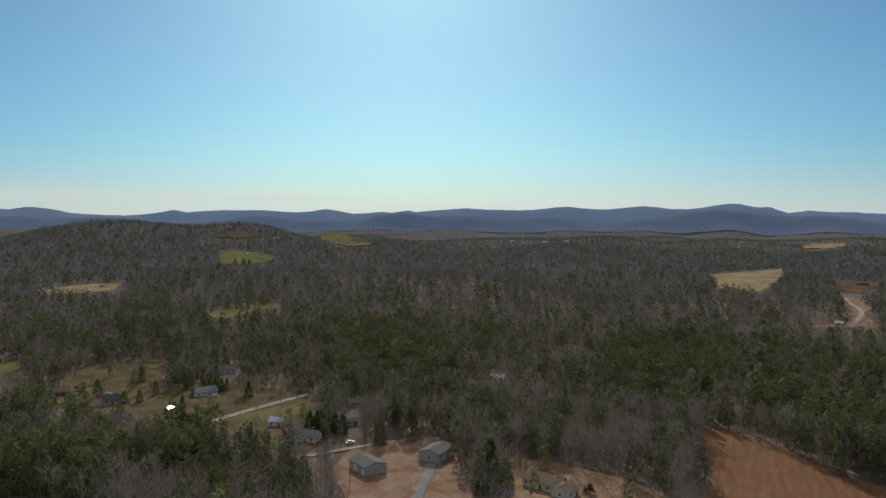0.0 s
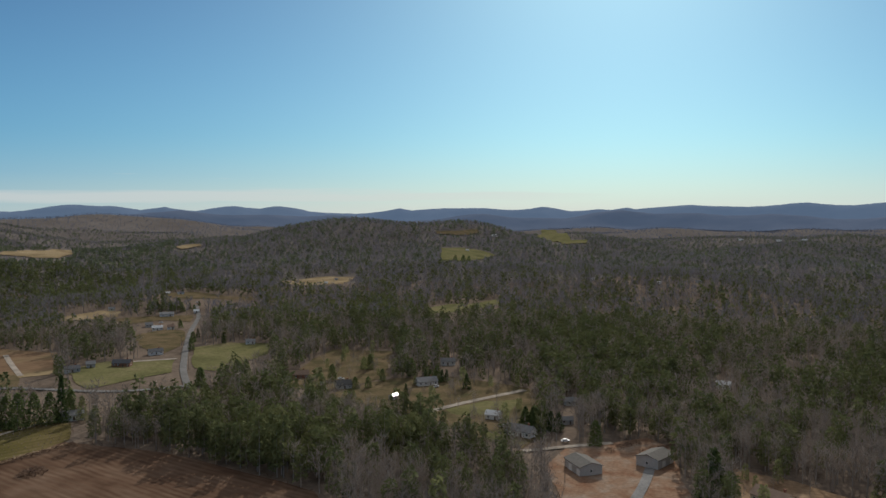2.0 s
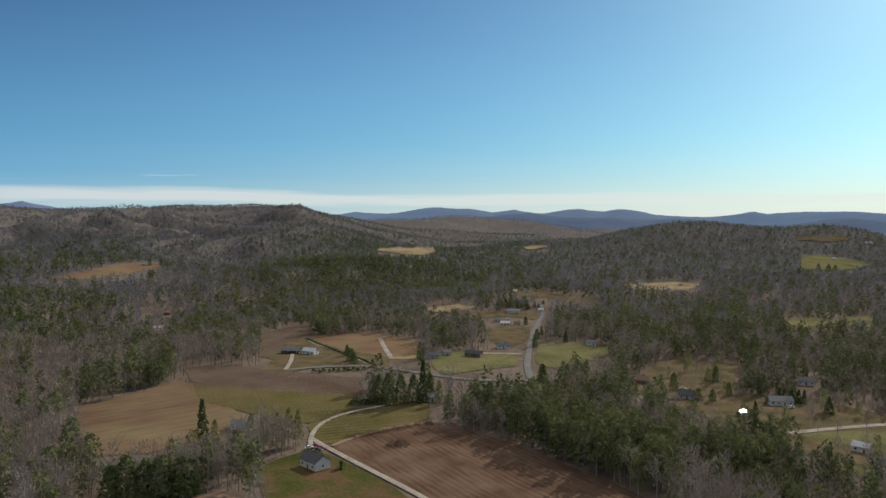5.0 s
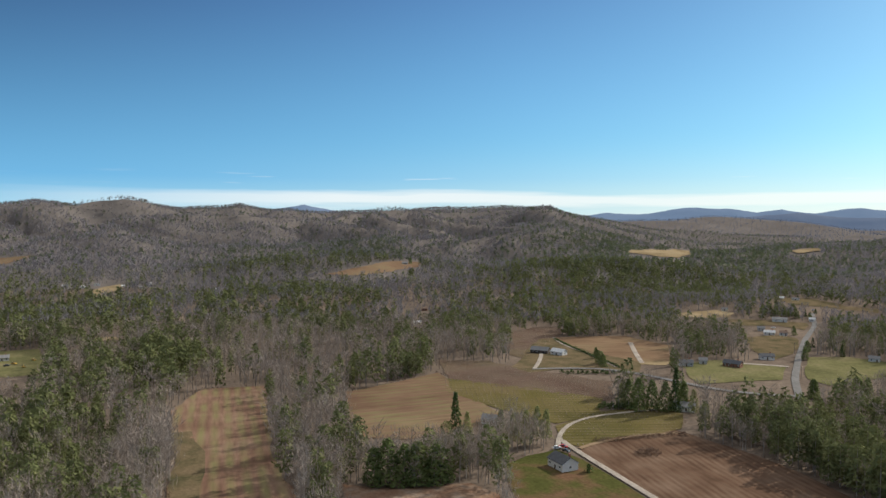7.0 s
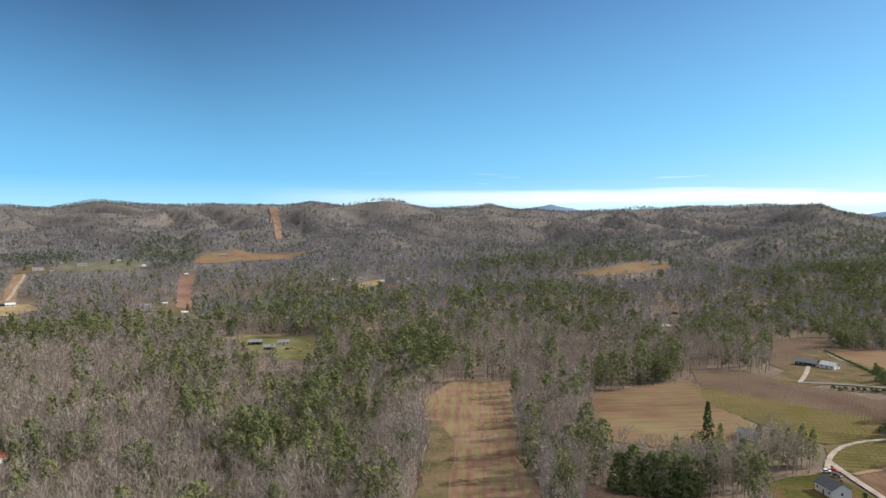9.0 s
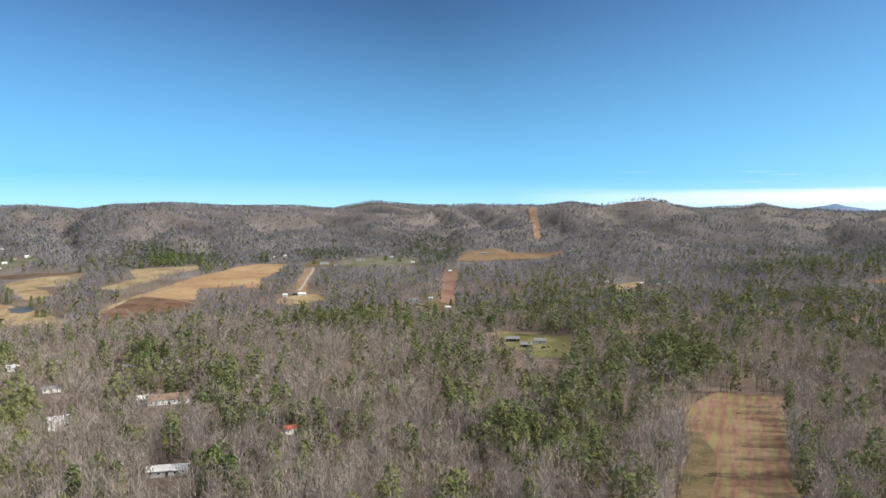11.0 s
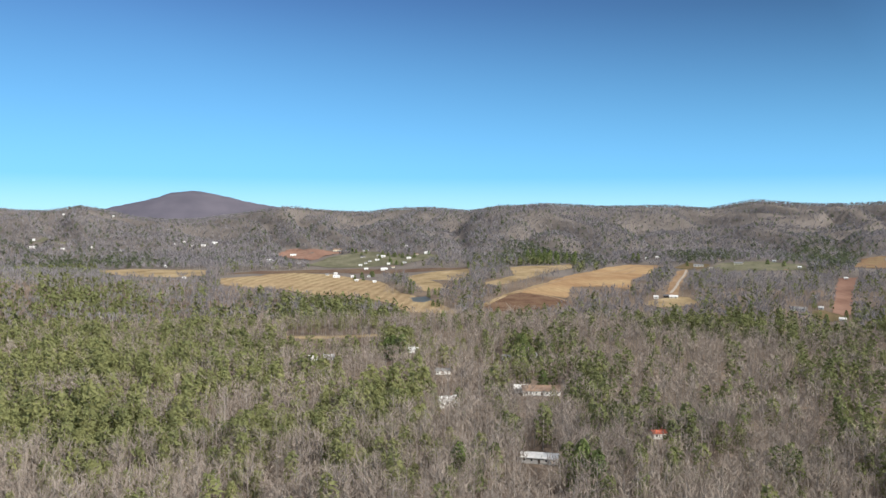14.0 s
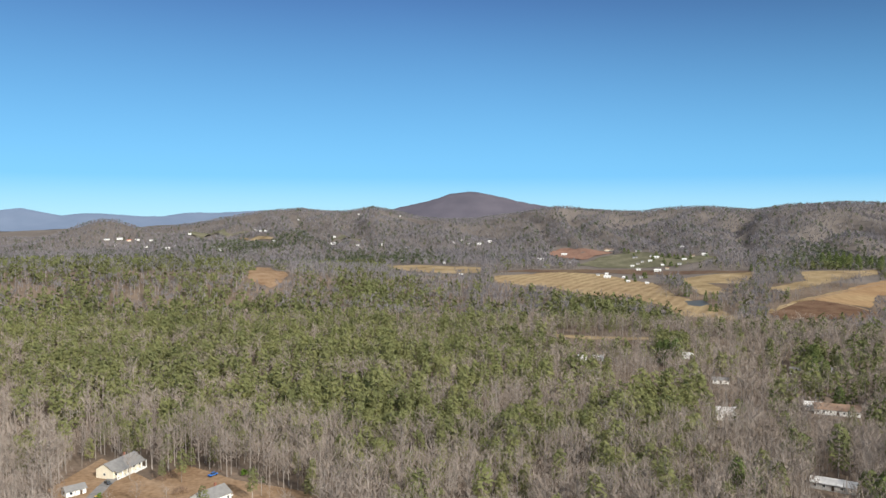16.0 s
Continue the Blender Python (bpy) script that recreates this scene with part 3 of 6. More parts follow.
field("pasture", "green farm clearing with sheds", "grass", [(-735, -41), (-755, -28), (-744, -1), (-739, 30), (-703, 32), (-623, 27), (-620, 4), (-662, -22)])
field("pasture", "tan strip along the farm clearing's upper edge", "straw", [(-748, -58), (-761, -34), (-754, -1), (-742, 0), (-749, -28), (-736, -54)])
field("pasture", "tan strip at a wood's edge", "straw", [(-757, 65), (-774, 82), (-768, 97), (-754, 98), (-756, 80)])
field("village_yard", "pale yards beside the distant road houses", "straw", [(-1222, 117), (-1257, 137), (-1279, 165), (-1256, 172), (-1215, 149), (-1184, 121)])
field("pasture", "orange clearing round a farmhouse", "straw", [(-961, -347), (-1004, -345), (-1053, -333), (-1055, -313), (-1010, -286), (-974, -296), (-948, -318)])
field("clay_bank", "reddish cleared slope with a dirt track", "tanyard", [(-1051, -344), (-1177, -378), (-1394, -435), (-1423, -427), (-1399, -418), (-1152, -355), (-1060, -329)])
field("stubble_field", "pale stubble field with curved mowing lines", "stubble", [(-837, -936), (-905, -985), (-963, -980), (-1008, -931), (-983, -798), (-863, -660), (-827, -586), (-770, -504), (-744, -495), (-737, -530), (-726, -549), (-776, -602), (-810, -697), (-785, -756), (-797, -834), (-781, -874)])
field("stubble_field", "pale stubble field with curved mowing lines", "stubble", [(-808, -982), (-882, -974), (-816, -894), (-781, -855), (-762, -919)])
field("orchard_field", "dark mauve tilled strip behind the hamlet", "rows", [(-842, -1030), (-935, -1031), (-1034, -996), (-1098, -944), (-1119, -855), (-1182, -750), (-1163, -742), (-1088, -832), (-1034, -941), (-907, -994)])
field("stubble_field", "golden stubble field beside the hamlet", "straw", [(-1058, -799), (-1110, -786), (-1170, -739), (-1120, -710), (-1049, -687), (-1030, -730), (-946, -629), (-894, -644), (-973, -720)])
field("stubble_field", "golden stubble field on a gentle slope", "straw", [(-1005, -611), (-1025, -620), (-1118, -619), (-1200, -677), (-1305, -637), (-1386, -634), (-1295, -598), (-1147, -581), (-1046, -580), (-998, -583)])
field("plowed_field", "tan and brown hillside field with pale tracks", "orange", [(-952, -527), (-1045, -530), (-1169, -540), (-1390, -569), (-1445, -544), (-1454, -488), (-1394, -479), (-1153, -434), (-1072, -399), (-1070, -447), (-1042, -481), (-947, -445), (-949, -499)])
field("plowed_field", "dark brown tilled slope below the stubble", "plough", [(-839, -510), (-913, -523), (-945, -519), (-954, -484), (-924, -428), (-899, -415), (-846, -429), (-807, -455), (-793, -474)])
field("pasture", "tan mowing edge of the brown slope", "straw", [(-834, -510), (-921, -528), (-1051, -533), (-1030, -520), (-920, -519), (-825, -499)])
field("plowed_field", "red-brown tilled field above the hamlet", "redsoil", [(-1185, -1252), (-1304, -1340), (-1274, -1226), (-1299, -1157), (-1230, -1135), (-1147, -1112), (-1155, -1175)])
field("village_green", "grassy hillside between hamlet houses", "dullgrass", [(-1076, -1057), (-1184, -1100), (-1264, -1118), (-1281, -1062), (-1244, -980), (-1262, -907), (-1265, -875), (-1211, -871), (-1166, -892), (-1122, -937), (-1079, -996)])
field("pasture", "yellow-green pasture strip below the village", "straw", [(-770, -1266), (-825, -1234), (-845, -1168), (-878, -1108), (-821, -1036), (-768, -1046), (-742, -1092), (-745, -1190)])
field("pasture", "thin tan opening between bare woods", "straw", [(-520, -541), (-533, -514), (-551, -488), (-574, -467), (-564, -457), (-541, -476), (-521, -503), (-510, -527)])
field("pasture", "sandy clearing on the wooded slope", "tanyard", [(-370, -946), (-569, -1418), (-576, -1359), (-441, -977), (-406, -922), (-378, -891), (-369, -916)])
field("village_yard", "pale strip beside far valley houses", "dullgrass", [(-744, -2412), (-813, -2408), (-765, -2120), (-831, -2119), (-825, -2106), (-737, -2090), (-705, -2233)])
field("village_yard", "pale road strip far in the valley", "straw", [(-761, -2024), (-781, -1932), (-793, -1849), (-784, -1848), (-759, -1937)])
field("village_yard", "pale road yards below a wooded rise", "dullgrass", [(-905, -1819), (-927, -1752), (-1006, -1773), (-966, -1708), (-915, -1729)])
field("lawn", "green yards along a hillside road", "dullgrass", [(-1448, -393), (-1498, -383), (-1531, -308), (-1515, -242), (-1451, -226), (-1433, -278), (-1422, -341)])
field("village_yard", "tan yard of a hillside house", "tan", [(-1427, -456), (-1493, -447), (-1486, -403), (-1446, -390), (-1418, -416)])
field("lawn", "pale green yard below the clay strip", "tan", [(-1000, -157), (-1068, -150), (-1037, -122), (-959, -100), (-906, -120)])
field("orchard_field", "mauve brown field of bare planted rows", "rows", [(-524, 371), (-627, 443), (-646, 488), (-633, 512), (-599, 487), (-570, 450), (-540, 420), (-527, 395), (-501, 368)])
field("pasture", "tan pasture beside the country road", "tan", [(-483, 613), (-479, 653), (-453, 654), (-403, 574), (-395, 539), (-422, 551)])
field("pasture", "straw and green pasture beside the barns", "straw", [(-519, 497), (-491, 502), (-459, 491), (-418, 442), (-437, 420)])
field("pond", "small dark pond at the field's foot", "water", [(-832, -623), (-854, -610), (-834, -587), (-808, -582), (-806, -598)])
field("hay_field", "reddish brown mown field with faint green strips", "claygrass", [(145, 411), (157, 409), (171, 373), (179, 335), (193, 320), (171, 280), (135, 270), (94, 272), (106, 313), (121, 337), (130, 382)])
field("yard", "ochre leaf-strewn house yard with thin grass", "tanyard", [(31, 367), (56, 354), (79, 337), (95, 312), (85, 277), (30, 278), (28, 321)])
field("building_plot", "bare orange clay building plot beside new sheds", "clay", [(-50, 348), (-45, 377), (-27, 389), (-8, 406), (6, 388), (9, 344), (14, 314), (14, 284), (-31, 284), (-44, 321)])
field("yard", "dry tan grass yard between the houses", "tan", [(-257, 486), (-270, 549), (-273, 608), (-222, 611), (-191, 518), (-203, 466), (-241, 461)])
field("yard", "tan house yards under scattered trees", "tan", [(-208, 450), (-195, 493), (-182, 510), (-140, 526), (-82, 501), (-64, 419), (-65, 372), (-97, 382), (-123, 412), (-172, 431)])
field("verge", "dry grass verge beside the pale lane", "tan", [(-149, 442), (-134, 473), (-114, 497), (-99, 478), (-122, 429), (-135, 419)])
field("lawn", "dull green lawn beside the pale lane", "grass", [(-123, 433), (-106, 460), (-87, 468), (-84, 426), (-99, 429), (-114, 423)])
field("lawn", "green house lawn with tan patches", "grass", [(-91, 392), (-80, 402), (-66, 378), (-78, 370)])
field("plowed_field", "reddish brown harrowed field with fine furrows", "plough", [(-287, 246), (-299, 284), (-291, 316), (-267, 316), (-242, 316), (-211, 311), (-176, 300), (-139, 288), (-114, 260), (-172, 208), (-220, 230), (-253, 239)])
field("vineyard_field", "green field with thin pale row lines", "stripe", [(-329, 264), (-338, 303), (-333, 343), (-313, 345), (-290, 320), (-291, 283), (-293, 252), (-300, 246)])
field("orchard_field", "mauve brown field of bare planted rows", "rows", [(-538, 309), (-512, 339), (-451, 342), (-393, 365), (-355, 328), (-360, 320), (-396, 305), (-428, 288), (-459, 272)])
field("vineyard_field", "green field with thin pale row lines", "stripe", [(-468, 273), (-433, 291), (-401, 309), (-360, 326), (-334, 299), (-332, 266), (-357, 260), (-389, 254), (-417, 249)])
field("plowed_field", "reddish brown field with faint mowing arcs", "arcs", [(-466, 197), (-476, 242), (-489, 281), (-456, 271), (-418, 252), (-390, 255), (-354, 251), (-348, 231), (-349, 207), (-347, 182), (-362, 164), (-406, 174)])
field("mown_field", "brown striped field between two woods", "mown", [(-423, 79), (-470, 87), (-523, 118), (-512, 158), (-430, 134), (-339, 109), (-296, 104), (-263, 95), (-283, 44), (-321, 59)])
field("grass_strip", "dull green grass strip along the brown field", "tan", [(-423, 79), (-419, 88), (-378, 86), (-315, 69), (-282, 59), (-282, 45), (-321, 59)])
field("lawn", "green and brown lawn round the white farmhouse", "lawn", [(-289, 201), (-294, 218), (-296, 238), (-276, 237), (-224, 229), (-197, 218), (-223, 169), (-262, 187)])
field("dirt_yard", "orange leaf-covered dirt yard under pines", "clay", [(-303, 127), (-285, 145), (-277, 176), (-259, 178), (-232, 164), (-262, 109)])
field("stubble_field", "reddish stubble field above the road", "dullstubble", [(-575, 459), (-550, 524), (-483, 518), (-427, 461), (-441, 433), (-472, 432), (-538, 445)])
field("barnyard", "rough grass round the barns by the road", "tan", [(-475, 337), (-523, 386), (-574, 438), (-575, 459), (-537, 446), (-472, 432), (-441, 436), (-408, 404), (-448, 366), (-448, 335)])
field("pasture", "yellow-green pasture beside the country road", "grass", [(-389, 570), (-375, 601), (-339, 615), (-317, 570), (-314, 520), (-317, 493), (-339, 495)])
field("pasture", "yellow-green pasture by the road houses", "grass", [(-416, 454), (-415, 493), (-370, 517), (-343, 478), (-362, 412)])
field("yard", "dry brown yard with leaf litter", "tanyard", [(-89, -341), (-108, -354), (-119, -320), (-139, -282), (-124, -253), (-54, -301), (-51, -354), (-79, -388)])


road("paved_lane", "pale", 5, [(-133, 424), (-125, 441), (-102, 475), (-87, 496)])
road("gravel_lane", "pale", 4, [(-65, 366), (-56, 374), (-41, 382), (-24, 391)])
road("gravel_driveway", "gravel", 4.5, [(-15, 280), (-11, 314), (-5, 336), (-5, 356)])
road("country_road", "asphalt", 5, [(-302, 438), (-338, 483), (-390, 562), (-443, 647), (-505, 755), (-549, 814)])
road("country_road", "asphalt", 5, [(-459, 345), (-449, 367), (-427, 396), (-397, 401), (-365, 406), (-335, 411), (-309, 443)])
road("gravel_driveway", "pale", 3, [(-576, 458), (-548, 442), (-490, 427), (-431, 403)])
road("gravel_driveway", "pale", 3.2, [(-458, 346), (-481, 369), (-518, 399)])
road("farm_track", "pale", 2.6, [(-299, 241), (-317, 254), (-329, 270), (-337, 292), (-328, 319), (-326, 344)])
road("gravel_driveway", "pale", 3.2, [(-310, 250), (-297, 243), (-285, 245), (-259, 238), (-226, 232), (-191, 223)])
road("farm_track", "tan", 3, [(-291, 248), (-297, 265), (-295, 287), (-286, 313)])
road("gravel_driveway", "pale", 4, [(-434, 432), (-473, 463), (-516, 499)])
road("side_road", "pale", 5, [(-400, 495), (-387, 509), (-370, 522)])
road("gravel_driveway", "gravel", 5, [(-59, -325), (-66, -348), (-76, -354)])
road("dirt_track", "pale", 4, [(-1410, -423), (-1293, -396), (-1130, -354), (-1074, -344)])
road("dirt_track", "pale", 5, [(605, 1475), (597, 1415), (599, 1380)])
road("dirt_track", "pale", 5, [(594, 1129), (535, 993), (479, 871), (448, 824), (428, 801)])
road("dirt_track", "tan", 5, [(-946, -524), (-1049, -522), (-1207, -525), (-1436, -528), (-1440, -472)])
road("dirt_track", "tan", 4, [(-949, -499), (-949, -472), (-917, -423)])
road("dirt_track", "tan", 4, [(-1185, -516), (-1271, -494), (-1383, -509)])



# ---- houses ----
def house(x, y, turn, w, d, h, roof, wall, label):
    r = math.hypot(x, y)
    PLOTS.append((x, y, (max(w, d) * 0.55 + 2) * (0.85 if "woods" in label or "bare" in label else 1)))
    top = new("barn" if "barn" in label else "shed" if ("shed" in label or "garage" in label) else "house")
    tagged(top, label, "house" if top.name.startswith("house") else "farm building", "houses of the valley")
    z = float(height(x, y)) + float(lie(x, y)) * 0.6
    top.matrix_world = pose(x, y, z, 0, 0, turn)
    roof = "tauperoof" if "shop" in label else roof
    rise = d * 0.18 if roof == "tin" else d * (0.15 if "shop" in label else 0.22 if "metal" in label or "mobile" in label else 0.30)
    a, b = w / 2, d / 2
    bm = bmesh.new()
    lo = [bm.verts.new(p) for p in ((-a, -b, -1.0), (a, -b, -1.0), (a, b, -1.0), (-a, b, -1.0))]
    hi = [bm.verts.new(p) for p in ((-a, -b, h), (a, -b, h), (a, b, h), (-a, b, h))]
    g0, g1 = bm.verts.new((-a, 0, h + rise)), bm.verts.new((a, 0, h + rise))
    bm.faces.new((lo[0], lo[1], hi[1], hi[0]))
    bm.faces.new((lo[2], lo[3], hi[3], hi[2]))
    bm.faces.new((lo[1], lo[2], hi[2], g1, hi[1]))
    bm.faces.new((lo[3], lo[0], hi[0], g0, hi[3]))
    part("wall", bm, WALL[wall], top)
    o, k = 0.45, rise / b
    bm = bmesh.new()
    for s in (1, -1):
        slab(bm, [(-a - o, s * (b + o), h - o * k + 0.12), (a + o, s * (b + o), h - o * k + 0.12), (a + o, 0, h + rise + 0.12), (-a - o, 0, h + rise + 0.12)][::s], 0.16)
    part("roof", bm, ROOF[roof], top)
    near = r < 900
    n = max(1, int(w / (3.2 if near else 5.5)))
    for s in (1, -1):
        for q in range(n):
            cx = -a + w * (q + 0.5) / n
            if "shop" in label:
                if s < 0 and q in (1, 3):
                    bm = bmesh.new()
                    box(bm, cx - 1.5, cx + 1.5, -b - 0.05, -b + 0.02, 0.0, 3.0)
                    part("roller_door", bm, TRIM, top)
                continue
            if s < 0 and q == n // 2:
                bm = bmesh.new()
                box(bm, cx - 0.5, cx + 0.5, -b - 0.06, -b + 0.02, 0.1, 2.1)
                part("door", bm, DOOR, top)
                continue
            bm = bmesh.new()
            box(bm, cx - 0.65, cx + 0.65, s * b - 0.05, s * b + 0.05, h * 0.34, h * 0.34 + 1.3)
            win = part("window", bm, TRIM, top)
            bm = bmesh.new()
            box(bm, cx - 0.52, cx + 0.52, s * b - 0.07, s * b + 0.07, h * 0.34 + 0.12, h * 0.34 + 1.18)
            part("pane", bm, GLASS, win)
    if near:
        for s in (1, -1):
            bm = bmesh.new()
            box(bm, s * a - 0.05, s * a + 0.05, -0.6, 0.6, h * 0.34, h * 0.34 + 1.3)
            win = part("window", bm, TRIM, top)
            bm = bmesh.new()
            box(bm, s * a - 0.07, s * a + 0.07, -0.48, 0.48, h * 0.34 + 0.12, h * 0.34 + 1.18)
            part("pane", bm, GLASS, win)
        if "house" in label and "mobile" not in label:
            bm = bmesh.new()
            box(bm, a * 0.45, a * 0.45 + 0.9, b * 0.25, b * 0.25 + 0.7, h, h + rise + 0.9)
            part("chimney", bm, BRICK, top)
    if "porch" in label:
        bm = bmesh.new()
        slab(bm, [(-a, -b - 2.4, h - 0.5), (a, -b - 2.4, h - 0.5), (a, -b - 0.3, h + 0.15), (-a, -b - 0.3, h + 0.15)], 0.14)
        part("porch_roof", bm, ROOF[roof], top)
        bm = bmesh.new()
        box(bm, -a, a, -b - 2.4, -b, -1.0, 0.25)
        part("porch_floor", bm, TRIM, top)
        for q in range(7):
            bm = bmesh.new()
            cx = -a + 0.2 + (w - 0.4) * q / 6
            box(bm, cx - 0.12, cx + 0.12, -b - 2.35, -b - 2.1, 0.2, h - 0.55)
            part("porch_post", bm, TRIM, top)
    return top


house(-517, 397, 33, 15, 8, 3.0, "greyroof", "darkwood", "dark open barn with grey roof")
house(-501, 404, 16, 12, 7, 3.0, "whiteroof", "white", "white-roofed long farm shed")
house(-410, 454, 52, 10, 6, 3.0, "slateroof", "greysiding", "grey house by the road fields")
house(-391, 484, 19, 13, 7, 3.0, "slateroof", "brick", "grey-roofed house by the country road")
house(-399, 534, 52, 11, 6, 3.0, "slateroof", "white", "white house beside the country road")
house(-410, 473, 41, 6, 6, 3.0, "greyroof", "greysiding", "small grey shed by the road fields")
house(-34, 346, -56, 15, 11, 4.2, "greyroof", "greysiding", "grey metal-roofed shop building on clay")
house(-3, 364, 63, 15, 11, 4.5, "greyroof", "greysiding", "grey metal-roofed shop building on clay")
house(43, 325, -42, 15, 9, 3.4, "brownroof", "cream", "brown-roofed ranch house with cream walls")
house(51, 314, 51, 9, 8, 3.2, "brownroof", "white", "brown-roofed white house beside the ranch house")
house(-71, 394, -20, 15, 8, 3.2, "greyroof", "white", "long grey-roofed white house")
house(-92, 422, -8, 8, 6, 3, "whiteroof", "white", "small white house with pale roof")
house(-163, 452, 77, 5.4, 3.6, 2.6, "tin", "greysiding", "low shed with a glaring tin roof")
house(-155, 496, 37, 14, 8, 3, "greyroof", "white", "grey-roofed house beside the lane")
house(-206, 473, 34, 10, 8, 3, "darkroof", "greysiding", "dark-roofed house among trees")
house(-250, 494, 27, 14, 8, 3, "brownroof", "brick", "low brick house with dark roof")
house(39, 539, -4, 9, 6, 3, "whiteroof", "white", "small white house deep in pine woods")
house(-53, 467, 21, 9, 6, 2.6, "greyroof", "greysiding", "grey house behind bare trees")
house(-51, 423, 22, 7, 5, 2.4, "greyroof", "greysiding", "grey shed behind bare trees")
house(-160, 568, 16, 11, 7, 3, "greyroof", "white", "grey house among dark pines")
house(-273, 223, -5, 12, 8.5, 3.8, "slateroof", "white", "white farmhouse with a grey roof on lawn")
house(-350, 236, 36, 11, 7, 3, "greyroof", "white", "white bungalow behind pines")
house(-319, 351, 47, 14, 7, 3, "greyroof", "white", "low white house at the end of the track")
house(-389, -130, 129, 7, 5, 3.0, "redroof", "white", "white house with a red metal roof")
house(-443, -240, 118, 9, 6, 3, "whiteroof", "white", "white cottage joined to a long shed")
house(-444, -226, 122, 24, 9, 3.2, "brownroof", "white", "long brown-roofed white building in bare woods")
house(-381, -257, 139, 11, 7, 4.6, "whiteroof", "white", "white gabled house in bare woods")
house(-319, -163, 112, 17, 7, 2.8, "whiteroof", "greysiding", "pale mobile home behind bare trees")
house(-80, -361, 217, 19, 9, 4, "greyroof", "cream", "cream house with grey roof and white porch")
house(-58, -343, 190, 8, 5, 2.6, "greyroof", "white", "small white garage beside the driveway")
house(-101, -301, 201, 13, 9, 3.2, "greyroof", "white", "grey-roofed house in a brown yard")
house(-440, 1731, 14, 8.0, 5.1, 2.1, "whiteroof", "white", "white-roofed farm building on a pasture")
house(-454, 2089, 12, 16.0, 6.8, 2.6, "whiteroof", "white", "long white-roofed farm building far off")
house(233, 2590, 355, 15.2, 6.8, 2.6, "whiteroof", "white", "bright white farm building far off")
house(337, 2540, 352, 16.8, 6.8, 2.6, "whiteroof", "white", "bright white farm building far off")
house(392, 2437, 351, 16.0, 6.8, 2.6, "whiteroof", "white", "bright white farm building far off")
house(359, 2886, 353, 7.2, 4.5, 2.1, "greyroof", "white", "pale house far off in woods")
house(23, 3396, 0, 12.0, 6.8, 2.6, "greyroof", "white", "pale house far off in woods")
house(-191, 3096, 4, 8.8, 5.1, 2.1, "greyroof", "white", "pale house far off in woods")
house(42, 2166, 359, 6.4, 4.5, 2.1, "whiteroof", "white", "pale house far off in woods")
house(-156, 1685, 5, 6.4, 4.5, 2.1, "greyroof", "cream", "pale house in a small wood clearing")
house(-291, 1606, 10, 5.5, 4.5, 2.1, "greyroof", "white", "pale house far off in woods")
house(-107, 1229, 5, 5.5, 4.5, 2.1, "whiteroof", "white", "white house in the pine woods")
house(-6, 1134, 0, 5.5, 4.5, 2.1, "whiteroof", "white", "white house in the pine woods")
house(48, 1155, 358, 8.8, 5.1, 2.1, "greyroof", "greysiding", "grey house on a narrow clearing")
house(835, 2167, 339, 6.4, 4.5, 2.1, "whiteroof", "white", "white house on the wooded rise")
house(811, 1578, 333, 8.0, 4.5, 2.1, "whiteroof", "white", "white house on the wooded rise")
house(694, 1264, 331, 18.4, 6.8, 2.6, "brownroof", "brick", "long brown building above the plot")
house(657, 1177, 331, 12.0, 6.8, 2.6, "greyroof", "white", "pale house above the clay plot")
house(583, 1171, 334, 8.0, 4.5, 2.1, "greyroof", "greysiding", "grey house by the clay plot")
house(465, 921, 333, 9, 5, 2.4, "greyroof", "white", "grey house by the clay plot")
house(423, 815, 333, 8, 5, 2.4, "whiteroof", "white", "white house by the clay plot")
house(1275, 2328, 331, 17.6, 6.8, 2.6, "greyroof", "greysiding", "grey farm building on a far pasture")
house(-529, 1146, 25, 5.6, 4.5, 2.1, "whiteroof", "white", "pale house in a valley clearing")
house(-539, 1209, 24, 5.6, 4.5, 2.1, "greyroof", "white", "pale house in a valley clearing")
house(-510, 1282, 22, 5.6, 4.5, 2.1, "greyroof", "white", "pale house in a valley clearing")
house(-593, 1166, 27, 5.6, 4.5, 2.1, "brownroof", "cream", "cream house in a valley clearing")
house(-637, 909, 35, 8.8, 5.1, 2.1, "greyroof", "white", "white house at a valley bend")
house(-667, 922, 36, 5.5, 4.5, 2.1, "whiteroof", "white", "small white house at a valley bend")
house(-538, 741, 36, 15, 8, 2.9, "greyroof", "white", "long white mobile home on the hill")
house(-483, 650, 37, 10, 6, 2.8, "whiteroof", "white", "small white house among yards")
house(-507, 669, 37, 7, 6, 2.8, "greyroof", "greysiding", "grey shed among yards")
house(-474, 659, 36, 7, 6, 2.8, "brownroof", "white", "white house among yards")
house(-619, 750, 40, 7, 5, 2.4, "greyroof", "cream", "pale house above the sloping pasture")
house(-521, 773, 34, 6, 5, 2.4, "whiteroof", "white", "white shed beside the country road")
house(-353, 605, 30, 8, 6, 2.8, "greyroof", "white", "pale house behind the pasture")
house(-1263, 654, 63, 10.4, 6.0, 2.6, "greyroof", "greysiding", "grey farmhouse on the crest field")
house(-761, 410, 62, 9, 6, 2.8, "whiteroof", "cream", "small pale house in the woods")
house(-839, 462, 61, 7, 5, 2.4, "brownroof", "brick", "brown house in the woods")
house(-906, 498, 61, 6, 5, 2.4, "greyroof", "cream", "cream house in the woods")
house(-1106, 520, 65, 5.5, 4.5, 2.1, "whiteroof", "white", "pale house between pines")
house(-706, -23, 92, 12, 6, 2.8, "greyroof", "darkwood", "grey barn in a green clearing")
